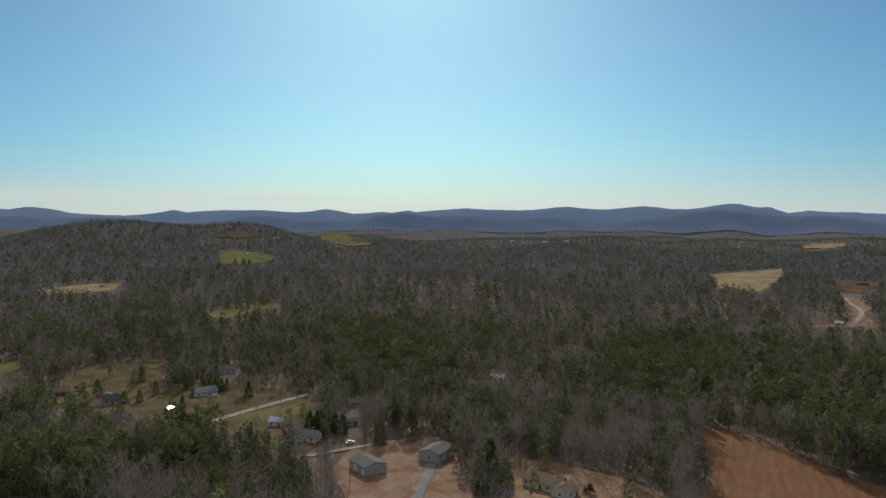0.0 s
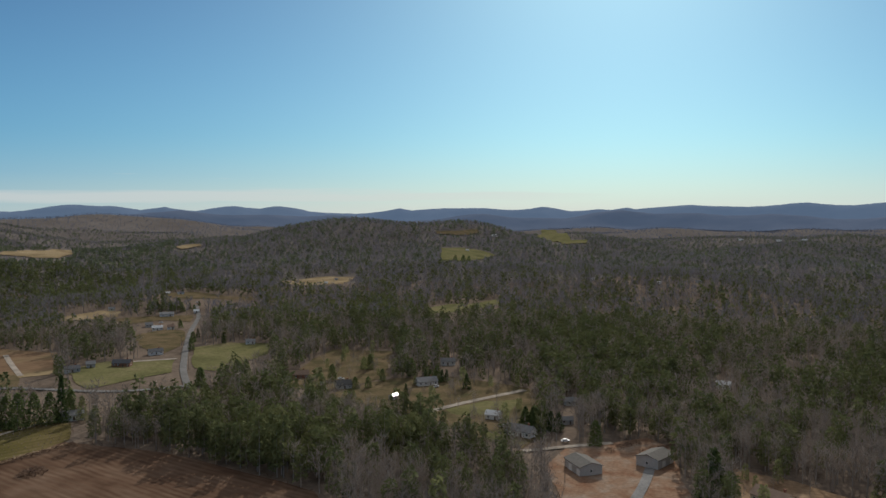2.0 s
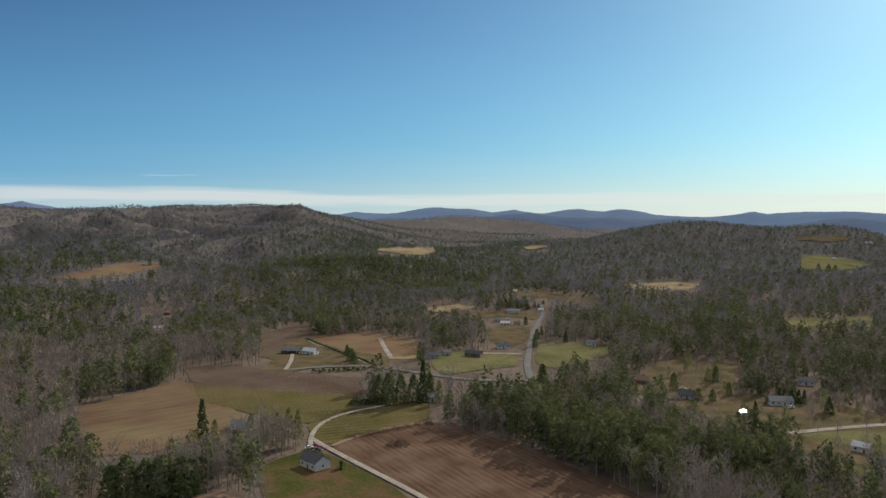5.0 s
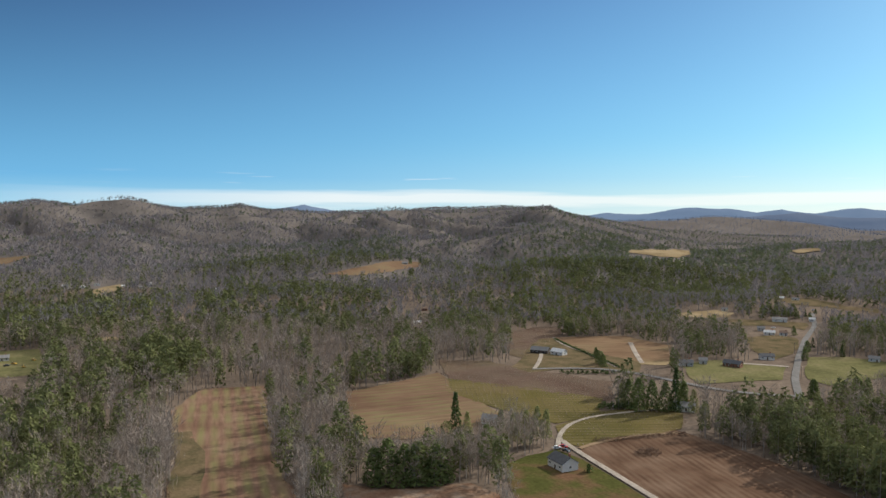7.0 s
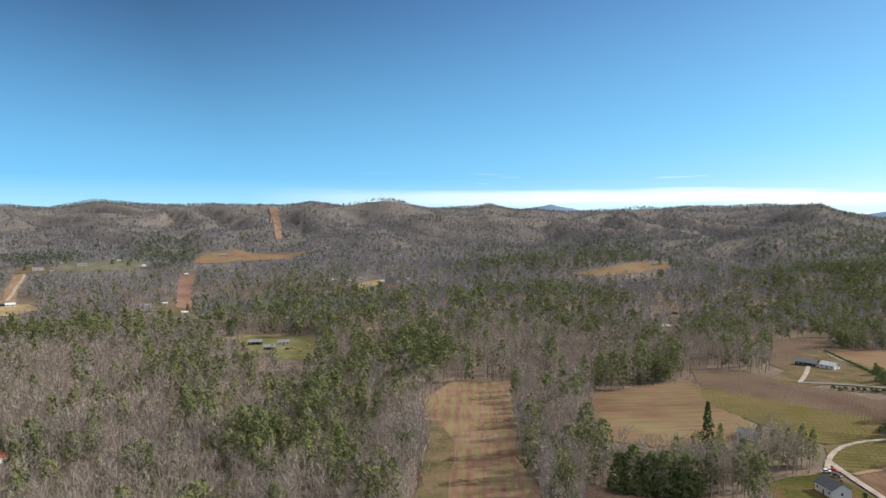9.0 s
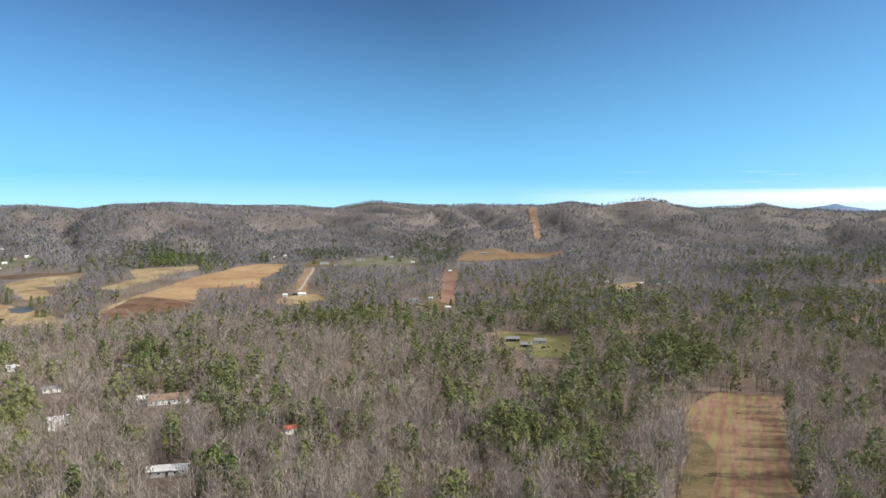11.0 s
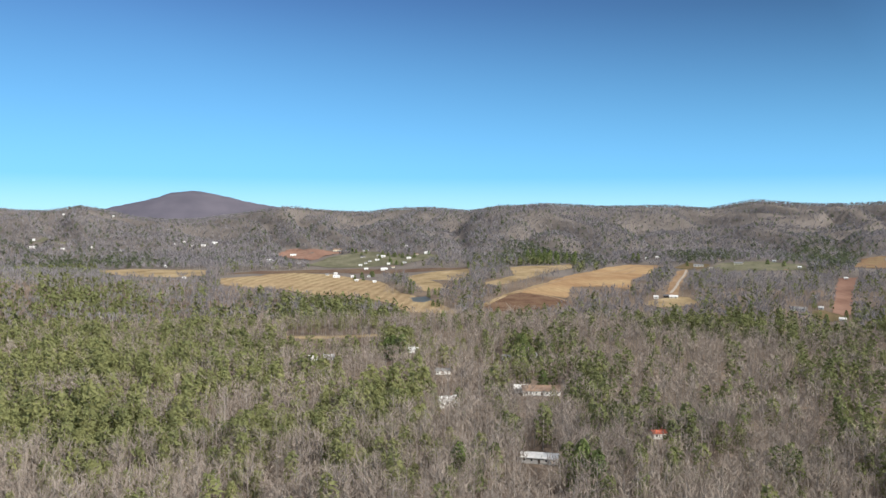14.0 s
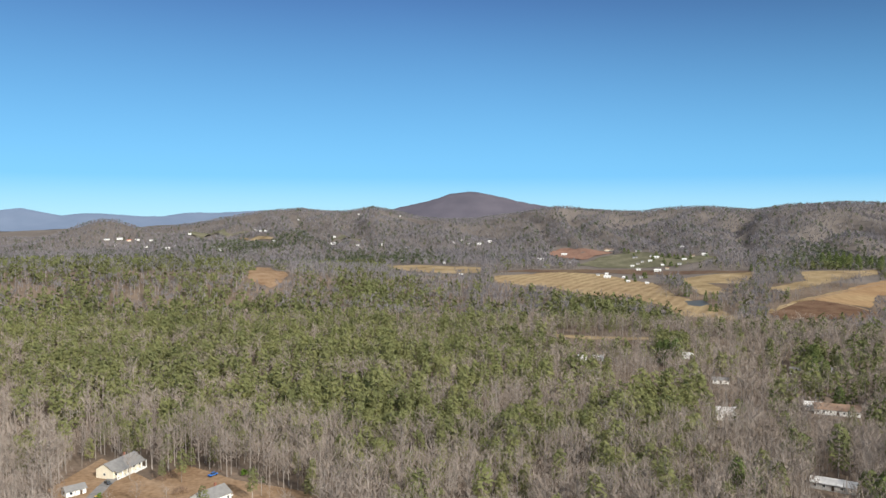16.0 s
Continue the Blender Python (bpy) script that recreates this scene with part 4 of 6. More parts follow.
house(-674, -10, 91, 10, 6, 2.8, "greyroof", "darkwood", "low grey farm shed in a green clearing")
house(-698, 2, 90, 10, 6, 2.8, "greyroof", "white", "white farmhouse in a green clearing")
house(-1032, -171, 99, 17, 8, 2.9, "greyroof", "white", "long white mobile home by the clay strip")
house(-1073, -151, 98, 6, 5, 2.4, "whiteroof", "white", "white house by the clay strip")
house(-936, -110, 97, 7, 5, 2.4, "whiteroof", "white", "white house by the clay strip")
house(-1365, -157, 97, 5.6, 4.5, 2.1, "whiteroof", "white", "white house above the clay strip")
house(-1171, -173, 98, 5.6, 4.5, 2.1, "greyroof", "white", "pale house between pines")
house(-1458, -415, 106, 17.6, 6.8, 2.6, "greyroof", "white", "grey-roofed white house on the hillside")
house(-1447, -389, 105, 7.2, 4.5, 2.1, "brownroof", "cream", "cream shed on the hillside")
house(-1532, -396, 105, 5.5, 4.5, 2.1, "brownroof", "cream", "cream house on the hillside")
house(-1487, -350, 103, 16.0, 6.8, 2.6, "greyroof", "cream", "low cream house on the hillside")
house(-1535, -297, 101, 6.4, 4.5, 2.1, "whiteroof", "white", "white house on the hillside")
house(-1429, -257, 100, 5.6, 4.5, 2.1, "brownroof", "cream", "cream house on the hillside")
house(-1468, -242, 99, 6.4, 4.5, 2.1, "whiteroof", "white", "white house on the hillside")
house(-1529, -540, 109, 6.4, 4.5, 2.1, "whiteroof", "white", "white house on the hillside")
house(-1718, -121, 94, 18.4, 6.8, 2.6, "greyroof", "greysiding", "long grey house on a bare plot")
house(-1715, -96, 93, 8.8, 5.1, 2.1, "brownroof", "cream", "cream house on a bare plot")
house(-1273, 86, 86, 5.5, 4.5, 2.1, "whiteroof", "white", "white house of a hillside row")
house(-1259, 111, 85, 5.6, 4.5, 2.1, "whiteroof", "white", "white house of a hillside row")
house(-1281, 132, 84, 8.8, 5.1, 2.1, "greyroof", "white", "white house of a hillside row")
house(-1249, 165, 82, 5.5, 4.5, 2.1, "whiteroof", "white", "white house of a hillside row")
house(-1263, 180, 82, 5.5, 4.5, 2.1, "whiteroof", "white", "white house of a hillside row")
house(-1230, 188, 81, 5.6, 4.5, 2.1, "greyroof", "greysiding", "grey house of a hillside row")
house(-1265, 207, 81, 5.5, 4.5, 2.1, "whiteroof", "white", "white house of a hillside row")
house(-1167, 288, 76, 8.8, 5.1, 2.6, "whiteroof", "cream", "white-roofed house on the slope")
house(-1089, -1172, 137, 13.6, 6.8, 2.6, "whiteroof", "white", "white mobile home by the red field")
house(-1212, -1229, 135, 12.8, 6.8, 2.6, "whiteroof", "white", "white house by the red field")
house(-1090, -1088, 135, 7.2, 4.5, 2.1, "greyroof", "white", "pale house below the red field")
house(-990, -1057, 137, 5.5, 4.5, 2.1, "greyroof", "greysiding", "grey shed below the red field")
house(-990, -921, 133, 5.6, 4.5, 2.1, "greyroof", "white", "grey-roofed white house on the stubble field")
house(-977, -888, 132, 11.2, 6.0, 2.6, "whiteroof", "white", "white barn on the stubble field")
house(-1015, -924, 132, 5.5, 4.5, 2.1, "whiteroof", "white", "white cottage on the stubble field")
house(-960, -828, 131, 5.6, 4.5, 2.1, "whiteroof", "white", "white farmhouse on the stubble field")
house(-1004, -875, 131, 5.5, 4.5, 2.1, "whiteroof", "white", "white cottage on the stubble field")
house(-1030, -860, 130, 5.6, 4.5, 2.1, "greyroof", "white", "grey-roofed white house on the stubble field")
house(-964, -793, 129, 5.6, 4.5, 2.1, "whiteroof", "white", "white shed on the stubble field")
house(-1099, -924, 130, 7.2, 4.5, 2.1, "whiteroof", "white", "white hamlet house with pale roof")
house(-1105, -886, 129, 12.0, 6.8, 2.6, "whiteroof", "white", "long pale building of the hamlet")
house(-1127, -962, 130, 6.4, 4.5, 2.1, "whiteroof", "white", "white hamlet house with pale roof")
house(-1152, -970, 130, 5.5, 4.5, 2.1, "greyroof", "white", "grey-roofed white house of the hamlet")
house(-1174, -978, 130, 5.5, 4.5, 2.1, "greyroof", "white", "grey-roofed white house of the hamlet")
house(-1186, -969, 129, 7.2, 4.5, 2.1, "whiteroof", "white", "white hamlet house with pale roof")
house(-1217, -979, 129, 9.6, 5.1, 2.6, "whiteroof", "white", "white hamlet house with pale roof")
house(-1230, -1002, 129, 5.5, 4.5, 2.1, "greyroof", "white", "white hamlet house with pale roof")
house(-1157, -917, 128, 5.6, 4.5, 2.1, "whiteroof", "white", "white hamlet house with pale roof")
house(-1177, -894, 127, 7.2, 4.5, 2.1, "greyroof", "white", "grey-roofed white house of the hamlet")
house(-1220, -916, 127, 8.0, 5.1, 2.1, "whiteroof", "white", "white hamlet house with pale roof")
house(-1216, -1031, 130, 9.6, 5.1, 2.6, "slateroof", "greysiding", "long grey barn of the hamlet")
house(-1292, -1087, 130, 12.8, 6.8, 2.6, "slateroof", "greysiding", "grey hillside house above the hamlet")
house(-1312, -1188, 132, 19.2, 6.8, 2.6, "brownroof", "cream", "cream hillside house above the hamlet")
house(-1350, -1020, 127, 8.8, 5.1, 2.1, "whiteroof", "white", "white hillside house above the hamlet")
house(-1266, -904, 126, 10.4, 6.0, 2.6, "whiteroof", "white", "white hillside house above the hamlet")
house(-1254, -921, 126, 6.4, 4.5, 2.1, "brownroof", "cream", "cream hillside house above the hamlet")
house(-1134, -888, 128, 5.6, 4.5, 2.1, "brownroof", "cream", "cream hamlet house with brown roof")
house(-1299, -696, 118, 5.5, 4.5, 2.1, "whiteroof", "white", "white house behind the golden field")
house(-1198, -720, 121, 5.5, 4.5, 2.1, "brownroof", "cream", "cream house behind the golden field")
house(-1549, -525, 109, 6.4, 4.5, 2.1, "whiteroof", "white", "white house on the hillside")
house(-1037, -328, 108, 11, 6, 2.4, "whiteroof", "cream", "long cream house on a clearing")
house(-1038, -338, 108, 8, 5, 2.4, "slateroof", "darkwood", "dark barn on a clearing")
house(-1021, -347, 109, 6, 5, 2.4, "whiteroof", "white", "white shed on a clearing")
house(-534, -303, 120, 7, 6, 2.8, "greyroof", "white", "pale mobile home between pines")
house(-551, -288, 118, 7, 6, 2.8, "whiteroof", "white", "pale house between pines")
house(-464, -317, 124, 11, 6, 2.8, "greyroof", "white", "grey mobile home in bare woods")
house(-519, -385, 127, 8, 6, 2.8, "whiteroof", "white", "white house in bare woods")
house(-495, -393, 128, 8, 6, 2.8, "brownroof", "cream", "low house with a reddish roof")
house(-446, -431, 134, 7, 6, 2.8, "whiteroof", "white", "long white mobile home in woods")
house(-457, -424, 133, 8, 6, 2.8, "whiteroof", "white", "long white mobile home in woods")
house(-468, -2211, 168, 14.4, 6.8, 2.6, "greyroof", "white", "grey-roofed building in a far row")
house(-501, -2212, 167, 14.4, 6.8, 2.6, "whiteroof", "white", "white building in a far row")
house(-521, -2197, 167, 11.2, 6.0, 2.6, "redroof", "cream", "red-roofed building in a far row")
house(-546, -2208, 166, 11.2, 6.0, 2.6, "whiteroof", "white", "white house in a far row")
house(-586, -2218, 165, 11.2, 6.0, 2.6, "greyroof", "white", "white house in a far row")
house(-476, -2146, 167, 6.4, 4.5, 2.1, "whiteroof", "white", "white house in a far row")
house(-534, -2074, 166, 8.8, 5.1, 2.6, "greyroof", "white", "pale house in a far row")
house(-560, -2014, 164, 5.6, 4.5, 2.1, "whiteroof", "white", "white house far in the valley")
house(-558, -1964, 164, 12.0, 6.8, 2.6, "whiteroof", "white", "white house far in the valley")
house(-592, -2015, 164, 5.6, 4.5, 2.1, "whiteroof", "white", "white house far in the valley")
house(-588, -1855, 162, 5.5, 4.5, 2.1, "whiteroof", "white", "white house far in the valley")
house(-629, -1831, 161, 5.5, 4.5, 2.1, "whiteroof", "white", "white house far in the valley")
house(-623, -1767, 161, 11.2, 6.0, 2.6, "greyroof", "white", "pale house far in the valley")
house(-647, -1787, 160, 5.5, 4.5, 2.1, "whiteroof", "white", "white house far in the valley")
house(-705, -2256, 163, 8.8, 5.1, 2.1, "whiteroof", "white", "long pale building far in the valley")
house(-862, -2147, 158, 6.4, 4.5, 2.1, "whiteroof", "white", "white house of a far cluster")
house(-805, -1970, 158, 7.2, 4.5, 2.1, "whiteroof", "white", "white house of a far cluster")
house(-811, -1948, 157, 7.2, 4.5, 2.1, "whiteroof", "white", "white house of a far cluster")
house(-838, -1969, 157, 5.6, 4.5, 2.1, "whiteroof", "white", "white house of a far cluster")
house(-779, -1821, 157, 8.8, 5.1, 2.1, "whiteroof", "white", "white house at the ridge foot")
house(-1071, -2303, 155, 5.6, 4.5, 2.1, "whiteroof", "white", "white house high on the ridge")
house(-1283, -2280, 151, 5.6, 4.5, 2.1, "whiteroof", "white", "white house high on the ridge")
house(-1317, -2073, 148, 5.5, 4.5, 2.1, "whiteroof", "white", "white house high on the ridge")
house(-893, -1716, 153, 12.8, 6.8, 2.6, "whiteroof", "white", "long white building at the ridge foot")
house(-927, -1775, 152, 5.5, 4.5, 2.1, "whiteroof", "white", "white house at the ridge foot")
house(-902, -1609, 151, 8.0, 5.1, 2.1, "whiteroof", "white", "white house at the ridge foot")
house(-932, -1545, 149, 5.6, 4.5, 2.1, "whiteroof", "white", "white house at the ridge foot")
house(-989, -1528, 147, 7.2, 4.5, 2.1, "greyroof", "white", "white house at the ridge foot")
house(-1125, -1524, 144, 5.6, 4.5, 2.1, "whiteroof", "white", "white house above the pasture strip")
house(-1173, -1555, 143, 5.5, 4.5, 2.1, "whiteroof", "white", "white house above the pasture strip")
house(-1157, -1507, 142, 7.2, 4.5, 2.1, "greyroof", "white", "white house above the pasture strip")
house(-1178, -1491, 142, 9.6, 5.1, 2.6, "whiteroof", "white", "white house above the pasture strip")
house(-1243, -1531, 141, 12.8, 6.8, 2.6, "whiteroof", "white", "long white house above the pasture strip")
house(-845, -1325, 147, 5.5, 4.5, 2.1, "whiteroof", "white", "white house by the pasture strip")
house(-876, -1217, 144, 5.5, 4.5, 2.1, "whiteroof", "white", "white house by the pasture strip")
house(-765, -1016, 143, 5.5, 4.5, 2.1, "whiteroof", "white", "white house by the pasture strip")



# ---- trees ----
def in_clearing(x, y, margin=0.0):
    hit = np.zeros(len(x), bool)
    for c in CLEARINGS:
        lo, hi = c.min(0) - 1, c.max(0) + 1
        sel = np.nonzero((x > lo[0]) & (x < hi[0]) & (y > lo[1]) & (y < hi[1]))[0]
        if not len(sel):
            continue
        px, py = x[sel], y[sel]
        ins = np.zeros(len(sel), bool)
        for (ax, ay), (bx, by) in zip(c, np.roll(c, -1, 0)):
            if ay != by:
                ins ^= ((ay > py) != (by > py)) & (px < (bx - ax) * (py - ay) / (by - ay) + ax)
        hit[sel] |= ins
    for line, wide in LANES:
        lo, hi = line.min(0) - 15, line.max(0) + 15
        sel = np.nonzero((x > lo[0]) & (x < hi[0]) & (y > lo[1]) & (y < hi[1]))[0]
        if len(sel):
            d = np.min(np.hypot(x[sel][:, None] - line[:, 0], y[sel][:, None] - line[:, 1]), 1)
            hit[sel] |= d < wide * 0.5 + 5.5
    for hx, hy, rad in PLOTS:
        hit |= (x - hx) ** 2 + (y - hy) ** 2 < rad ** 2
    return hit


def hides_clearing(x, y, tall):
    """Picks trees whose tops would hide a clearing from the camera, to leave out."""
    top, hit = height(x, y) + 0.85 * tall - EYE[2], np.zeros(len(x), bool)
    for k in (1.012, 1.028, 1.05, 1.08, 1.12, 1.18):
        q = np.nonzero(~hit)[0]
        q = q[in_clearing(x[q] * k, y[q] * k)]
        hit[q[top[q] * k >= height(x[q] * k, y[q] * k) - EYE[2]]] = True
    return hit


def blades(rng, centres, axis, length, width):
    """Slim triangles at the centres, pointing along axis with scatter."""
    n = len(centres)
    d = axis + rng.normal(0, 0.45, (n, 3))
    d /= np.linalg.norm(d, axis=1)[:, None]
    s = np.cross(d, rng.normal(0, 1, (n, 3)))
    s /= np.linalg.norm(s, axis=1)[:, None] + 1e-9
    ln, wd = length * rng.uniform(0.7, 1.3, (n, 1)), width * rng.uniform(0.7, 1.3, (n, 1))
    v = np.stack([centres - s * wd / 2 - d * ln * 0.5, centres + s * wd / 2 - d * ln * 0.3, centres + d * ln * 0.5], 1)
    return v.reshape(-1, 3), np.arange(3 * n).reshape(-1, 3)


def scales(rng, centres, normal, length, width, scatter_by):
    """Needle or twig clumps that lie on a crown's outer shell like shingles, roughly facing outwards."""
    n = len(centres)
    nrm = normal / np.linalg.norm(normal, axis=1)[:, None] + rng.normal(0, scatter_by, (n, 3))
    nrm /= np.linalg.norm(nrm, axis=1)[:, None]
    d = np.cross(nrm, rng.normal(0, 1, (n, 3)))
    d /= np.linalg.norm(d, axis=1)[:, None] + 1e-9
    s = np.cross(nrm, d)
    ln, wd = length * rng.uniform(0.7, 1.3, (n, 1)), width * rng.uniform(0.7, 1.3, (n, 1))
    v = np.stack([centres - s * wd / 2 - d * ln * 0.45, centres + s * wd / 2 - d * ln * 0.25, centres + d * ln * 0.55], 1)
    return v.reshape(-1, 3), np.arange(3 * n).reshape(-1, 3)


def stem(path, radii, sides):
    """A tapered limb along a path, as triangles."""
    v, f = [], []
    for p, r in zip(path, radii):
        for s in range(sides):
            a = 6.2832 * s / sides
            v.append((p[0] + r * math.cos(a), p[1] + r * math.sin(a), p[2]))
    for q in range(len(path) - 1):
        for s in range(sides):
            a, b = q * sides + s, q * sides + (s + 1) % sides
            f += [(a, b, b + sides), (a, b + sides, a + sides)]
    return np.array(v, float), np.array(f)


def join(pieces):
    vs, fs, at = [], [], 0
    for v, f in pieces:
        vs.append(v)
        fs.append(f + at)
        at += len(v)
    return np.vstack(vs), np.vstack(fs)


def slivers(p0, p1, base):
    """Two crossed, tapered slivers from p0 to p1: a thin limb."""
    d = (p1 - p0) / np.linalg.norm(p1 - p0)
    a = np.cross(d, (0.3, 0.2, 1.0))
    a /= np.linalg.norm(a)
    b = np.cross(d, a)
    return np.array([p0 - a * base, p0 + a * base, p1, p0 - b * base, p0 + b * base, p1]), np.array([(0, 1, 2), (3, 4, 5)])


def bare_tree(seed, tall, twigs, limbs, sides=3, twig_width=0.13, twig_length=2.4):
    """A leafless broadleaf with an upswept, rounded crown: (trunk and limbs), (twigs)."""
    rng = np.random.RandomState(seed)
    lean = rng.uniform(-0.05, 0.05, 2)
    if sides:
        trunk = [(lean[0] * z + rng.uniform(-.15, .15), lean[1] * z + rng.uniform(-.15, .15), z) for z in ((-0.6, tall * 0.45, tall * 0.9) if limbs > 6 else (-0.6, tall * 0.85))]
        wood = [stem(trunk, [tall * 0.011, tall * 0.007, 0.03] if limbs > 6 else [tall * 0.012, 0.05], sides)]
    else:
        wood = [slivers(np.array([0, 0, -0.6]), np.array([lean[0] * tall, lean[1] * tall, tall * 0.85]), tall * 0.014)]
    cen, axes = [], []
    for q in range(limbs):
        u = (q + rng.uniform(0, 0.9)) / limbs
        z = tall * (0.28 + 0.50 * u)
        a = q * 2.4 + rng.uniform(-.5, .5)
        reach = tall * (0.23 - 0.12 * u ** 1.5) * rng.uniform(0.8, 1.2)
        p0 = np.array([lean[0] * z, lean[1] * z, z])
        p1 = p0 + np.array([math.cos(a) * reach, math.sin(a) * reach, reach * rng.uniform(0.7, 1.3)])
        wood.append(slivers(p0, p1, tall * 0.0045))
        m = twigs // limbs
        t = rng.uniform(0.25, 1.15, (m, 1))
        cen.append(p0 + (p1 - p0) * t + rng.normal(0, tall * 0.052, (m, 3)))
        ax = (p1 - p0) / np.linalg.norm(p1 - p0)
        axes.append(np.tile(ax * 0.7 + np.array([0, 0, 0.5]), (m, 1)))
    v, f = blades(rng, np.vstack(cen), np.vstack(axes), twig_length, twig_width)
    return join(wood), (v, f)


def pine_tree(seed, tall, clumps, foot=0.2, spread=0.2, clump=1.5, sharp=0.6, sides=3, rounded=False):
    """A pine or spruce: tapered trunk, layered boughs of needle clumps with gaps; pointed, or rounded as in a closed wood."""
    rng = np.random.RandomState(seed)
    wood = [stem([(0, 0, -0.6), (0, 0, tall * 0.95)], [tall * 0.012, 0.04], sides) if sides else slivers(np.array([0, 0, -0.6]), np.array([0, 0, tall * 0.95]), tall * 0.013)]
    boughs = max(7, clumps // 4)
    ub = ((np.arange(boughs) + rng.uniform(0, 0.8, boughs)) / boughs) ** (0.95 if rounded else 1.15)
    ab = np.arange(boughs) * 2.4 + rng.uniform(-0.5, 0.5, boughs)
    form = np.sqrt(np.clip(1 - ((ub - 0.28) / 0.76) ** 2, 0, 1)) if rounded else (1 - ub) ** sharp
    lb = tall * spread * form * rng.uniform(0.7, 1.15, boughs) + 0.25
    pick = np.arange(clumps) % boughs
    t = rng.uniform(0.45, 1.0, clumps) ** 0.6
    a = ab[pick] + rng.normal(0, 0.35, clumps)
    rad = lb[pick] * t
    z = tall * (foot + (0.98 - foot) * ub[pick]) + rad * 0.12 - t * 0.5 + rng.normal(0, 0.3, clumps)
    cen = np.stack([np.cos(a) * rad, np.sin(a) * rad, z], 1)
    rise = 0.25 + 0.9 * ub[pick] if rounded else np.full(clumps, 0.65)
    out = np.stack([np.cos(a) * 0.75, np.sin(a) * 0.75, rise], 1)
    v, f = scales(rng, cen, out, clump * 1.45, clump * 0.55, 0.55)
    return join(wood), (v, f)


def tuft(seed, tall, pieces, length, width, reach, needles=False):
    """A far tree, no more than a few sprays of twigs or needles."""
    rng = np.random.RandomState(seed)
    a = np.arange(pieces) * 2.4 + rng.uniform(-0.5, 0.5, pieces)
    u = (np.arange(pieces) + rng.uniform(0, 1, pieces)) / pieces
    rad = reach * (1 - 0.6 * u) * rng.uniform(0.5, 1.1, pieces)
    cen = np.stack([np.cos(a) * rad, np.sin(a) * rad, tall * (0.28 + 0.5 * u)], 1)
    if needles:
        return scales(rng, cen, np.stack([np.cos(a), np.sin(a), 0.3 + 0.9 * u], 1), length, width, 0.3)
    return blades(rng, cen, np.stack([np.cos(a) * 0.3, np.sin(a) * 0.3, np.full(pieces, 1.0)], 1), length, width)


def bush(seed, clumps, wide, tall, clump):
    rng = np.random.RandomState(seed)
    a, u = rng.uniform(0, 6.283, clumps), rng.uniform(0, 1, clumps)
    rad = wide * 0.5 * np.sqrt(1 - u ** 2) * rng.uniform(0.2, 1.1, clumps)
    cen = np.stack([np.cos(a) * rad, np.sin(a) * rad, tall * 0.85 * u + 0.15 * tall], 1)
    out = np.stack([np.cos(a) * (1.1 - u), np.sin(a) * (1.1 - u), 0.3 + u], 1)
    return scales(rng, cen, out, clump * 1.3, clump, 0.35)


def twig_bush(seed, twigs, wide, tall):
    """A wispy leafless shrub of many thin shoots."""
    rng = np.random.RandomState(seed)
    a, u = rng.uniform(0, 6.283, twigs), rng.uniform(0, 1, twigs)
    rad = wide * 0.5 * np.sqrt(rng.uniform(0, 1, twigs)) * np.sqrt(1 - 0.8 * u ** 2)
    cen = np.stack([np.cos(a) * rad, np.sin(a) * rad, tall * (0.2 + 0.7 * u)], 1)
    axis = np.stack([np.cos(a) * 0.5, np.sin(a) * 0.5, np.full(twigs, 1.0)], 1)
    return blades(rng, cen, axis, tall * 0.55, 0.12)


def scatter(cell, r0, r1, a0, a1, seed, tall=0.0):
    """Uneven planting on a jittered grid within a ring sector; points outside clearings."""
    rng = np.random.RandomState(seed)
    n = int(2 * r1 / cell)
    gx, gy = np.meshgrid(np.arange(n), np.arange(n))
    x = (gx.ravel() + rng.uniform(0, 1, n * n)) * cell - r1
    y = (gy.ravel() + rng.uniform(0, 1, n * n)) * cell - r1
    r, a = np.hypot(x, y), (azimuth(x, y) + 100) % 360 - 100
    ok = (r >= r0) & (r < r1) & (a > a0) & (a < a1)
    x, y = x[ok], y[ok]
    thin = rng.uniform(0, 1, len(x)) < 0.84 + 0.24 * waves(x, y, 76, 31)
    x, y = x[thin], y[thin]
    ok = ~in_clearing(x, y)
    # tall woods are thinned to keep the clearings in the camera's view
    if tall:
        ok[ok] = ~hides_clearing(x[ok], y[ok], tall)
    return x[ok], y[ok], rng


# where the pines stand thick: azimuth, distance, half width, half depth, weight
SOUTHERN_STANDS = [
    (22.2, 377, 55, 58, 0.75),
    (5.2, 674, 101, 266, 0.60),
    (-20.4, 573, 101, 123, 0.75),
    (-25.0, 418, 41, 74, 0.85),
    (24.5, 1715, 177, 209, 0.35),
    (32.1, 385, 48, 77, 0.85),
    (18.8, 879, 129, 131, 0.60),
    (20.8, 672, 77, 98, 0.35),
    (46.1, 1376, 176, 241, 0.95),
    (52.2, 929, 110, 191, 0.55),
    (28.7, 1663, 229, 255, 0.35),
    (44.4, 506, 22, 42, 0.60),
    (30.8, 561, 17, 72, 0.40),
]
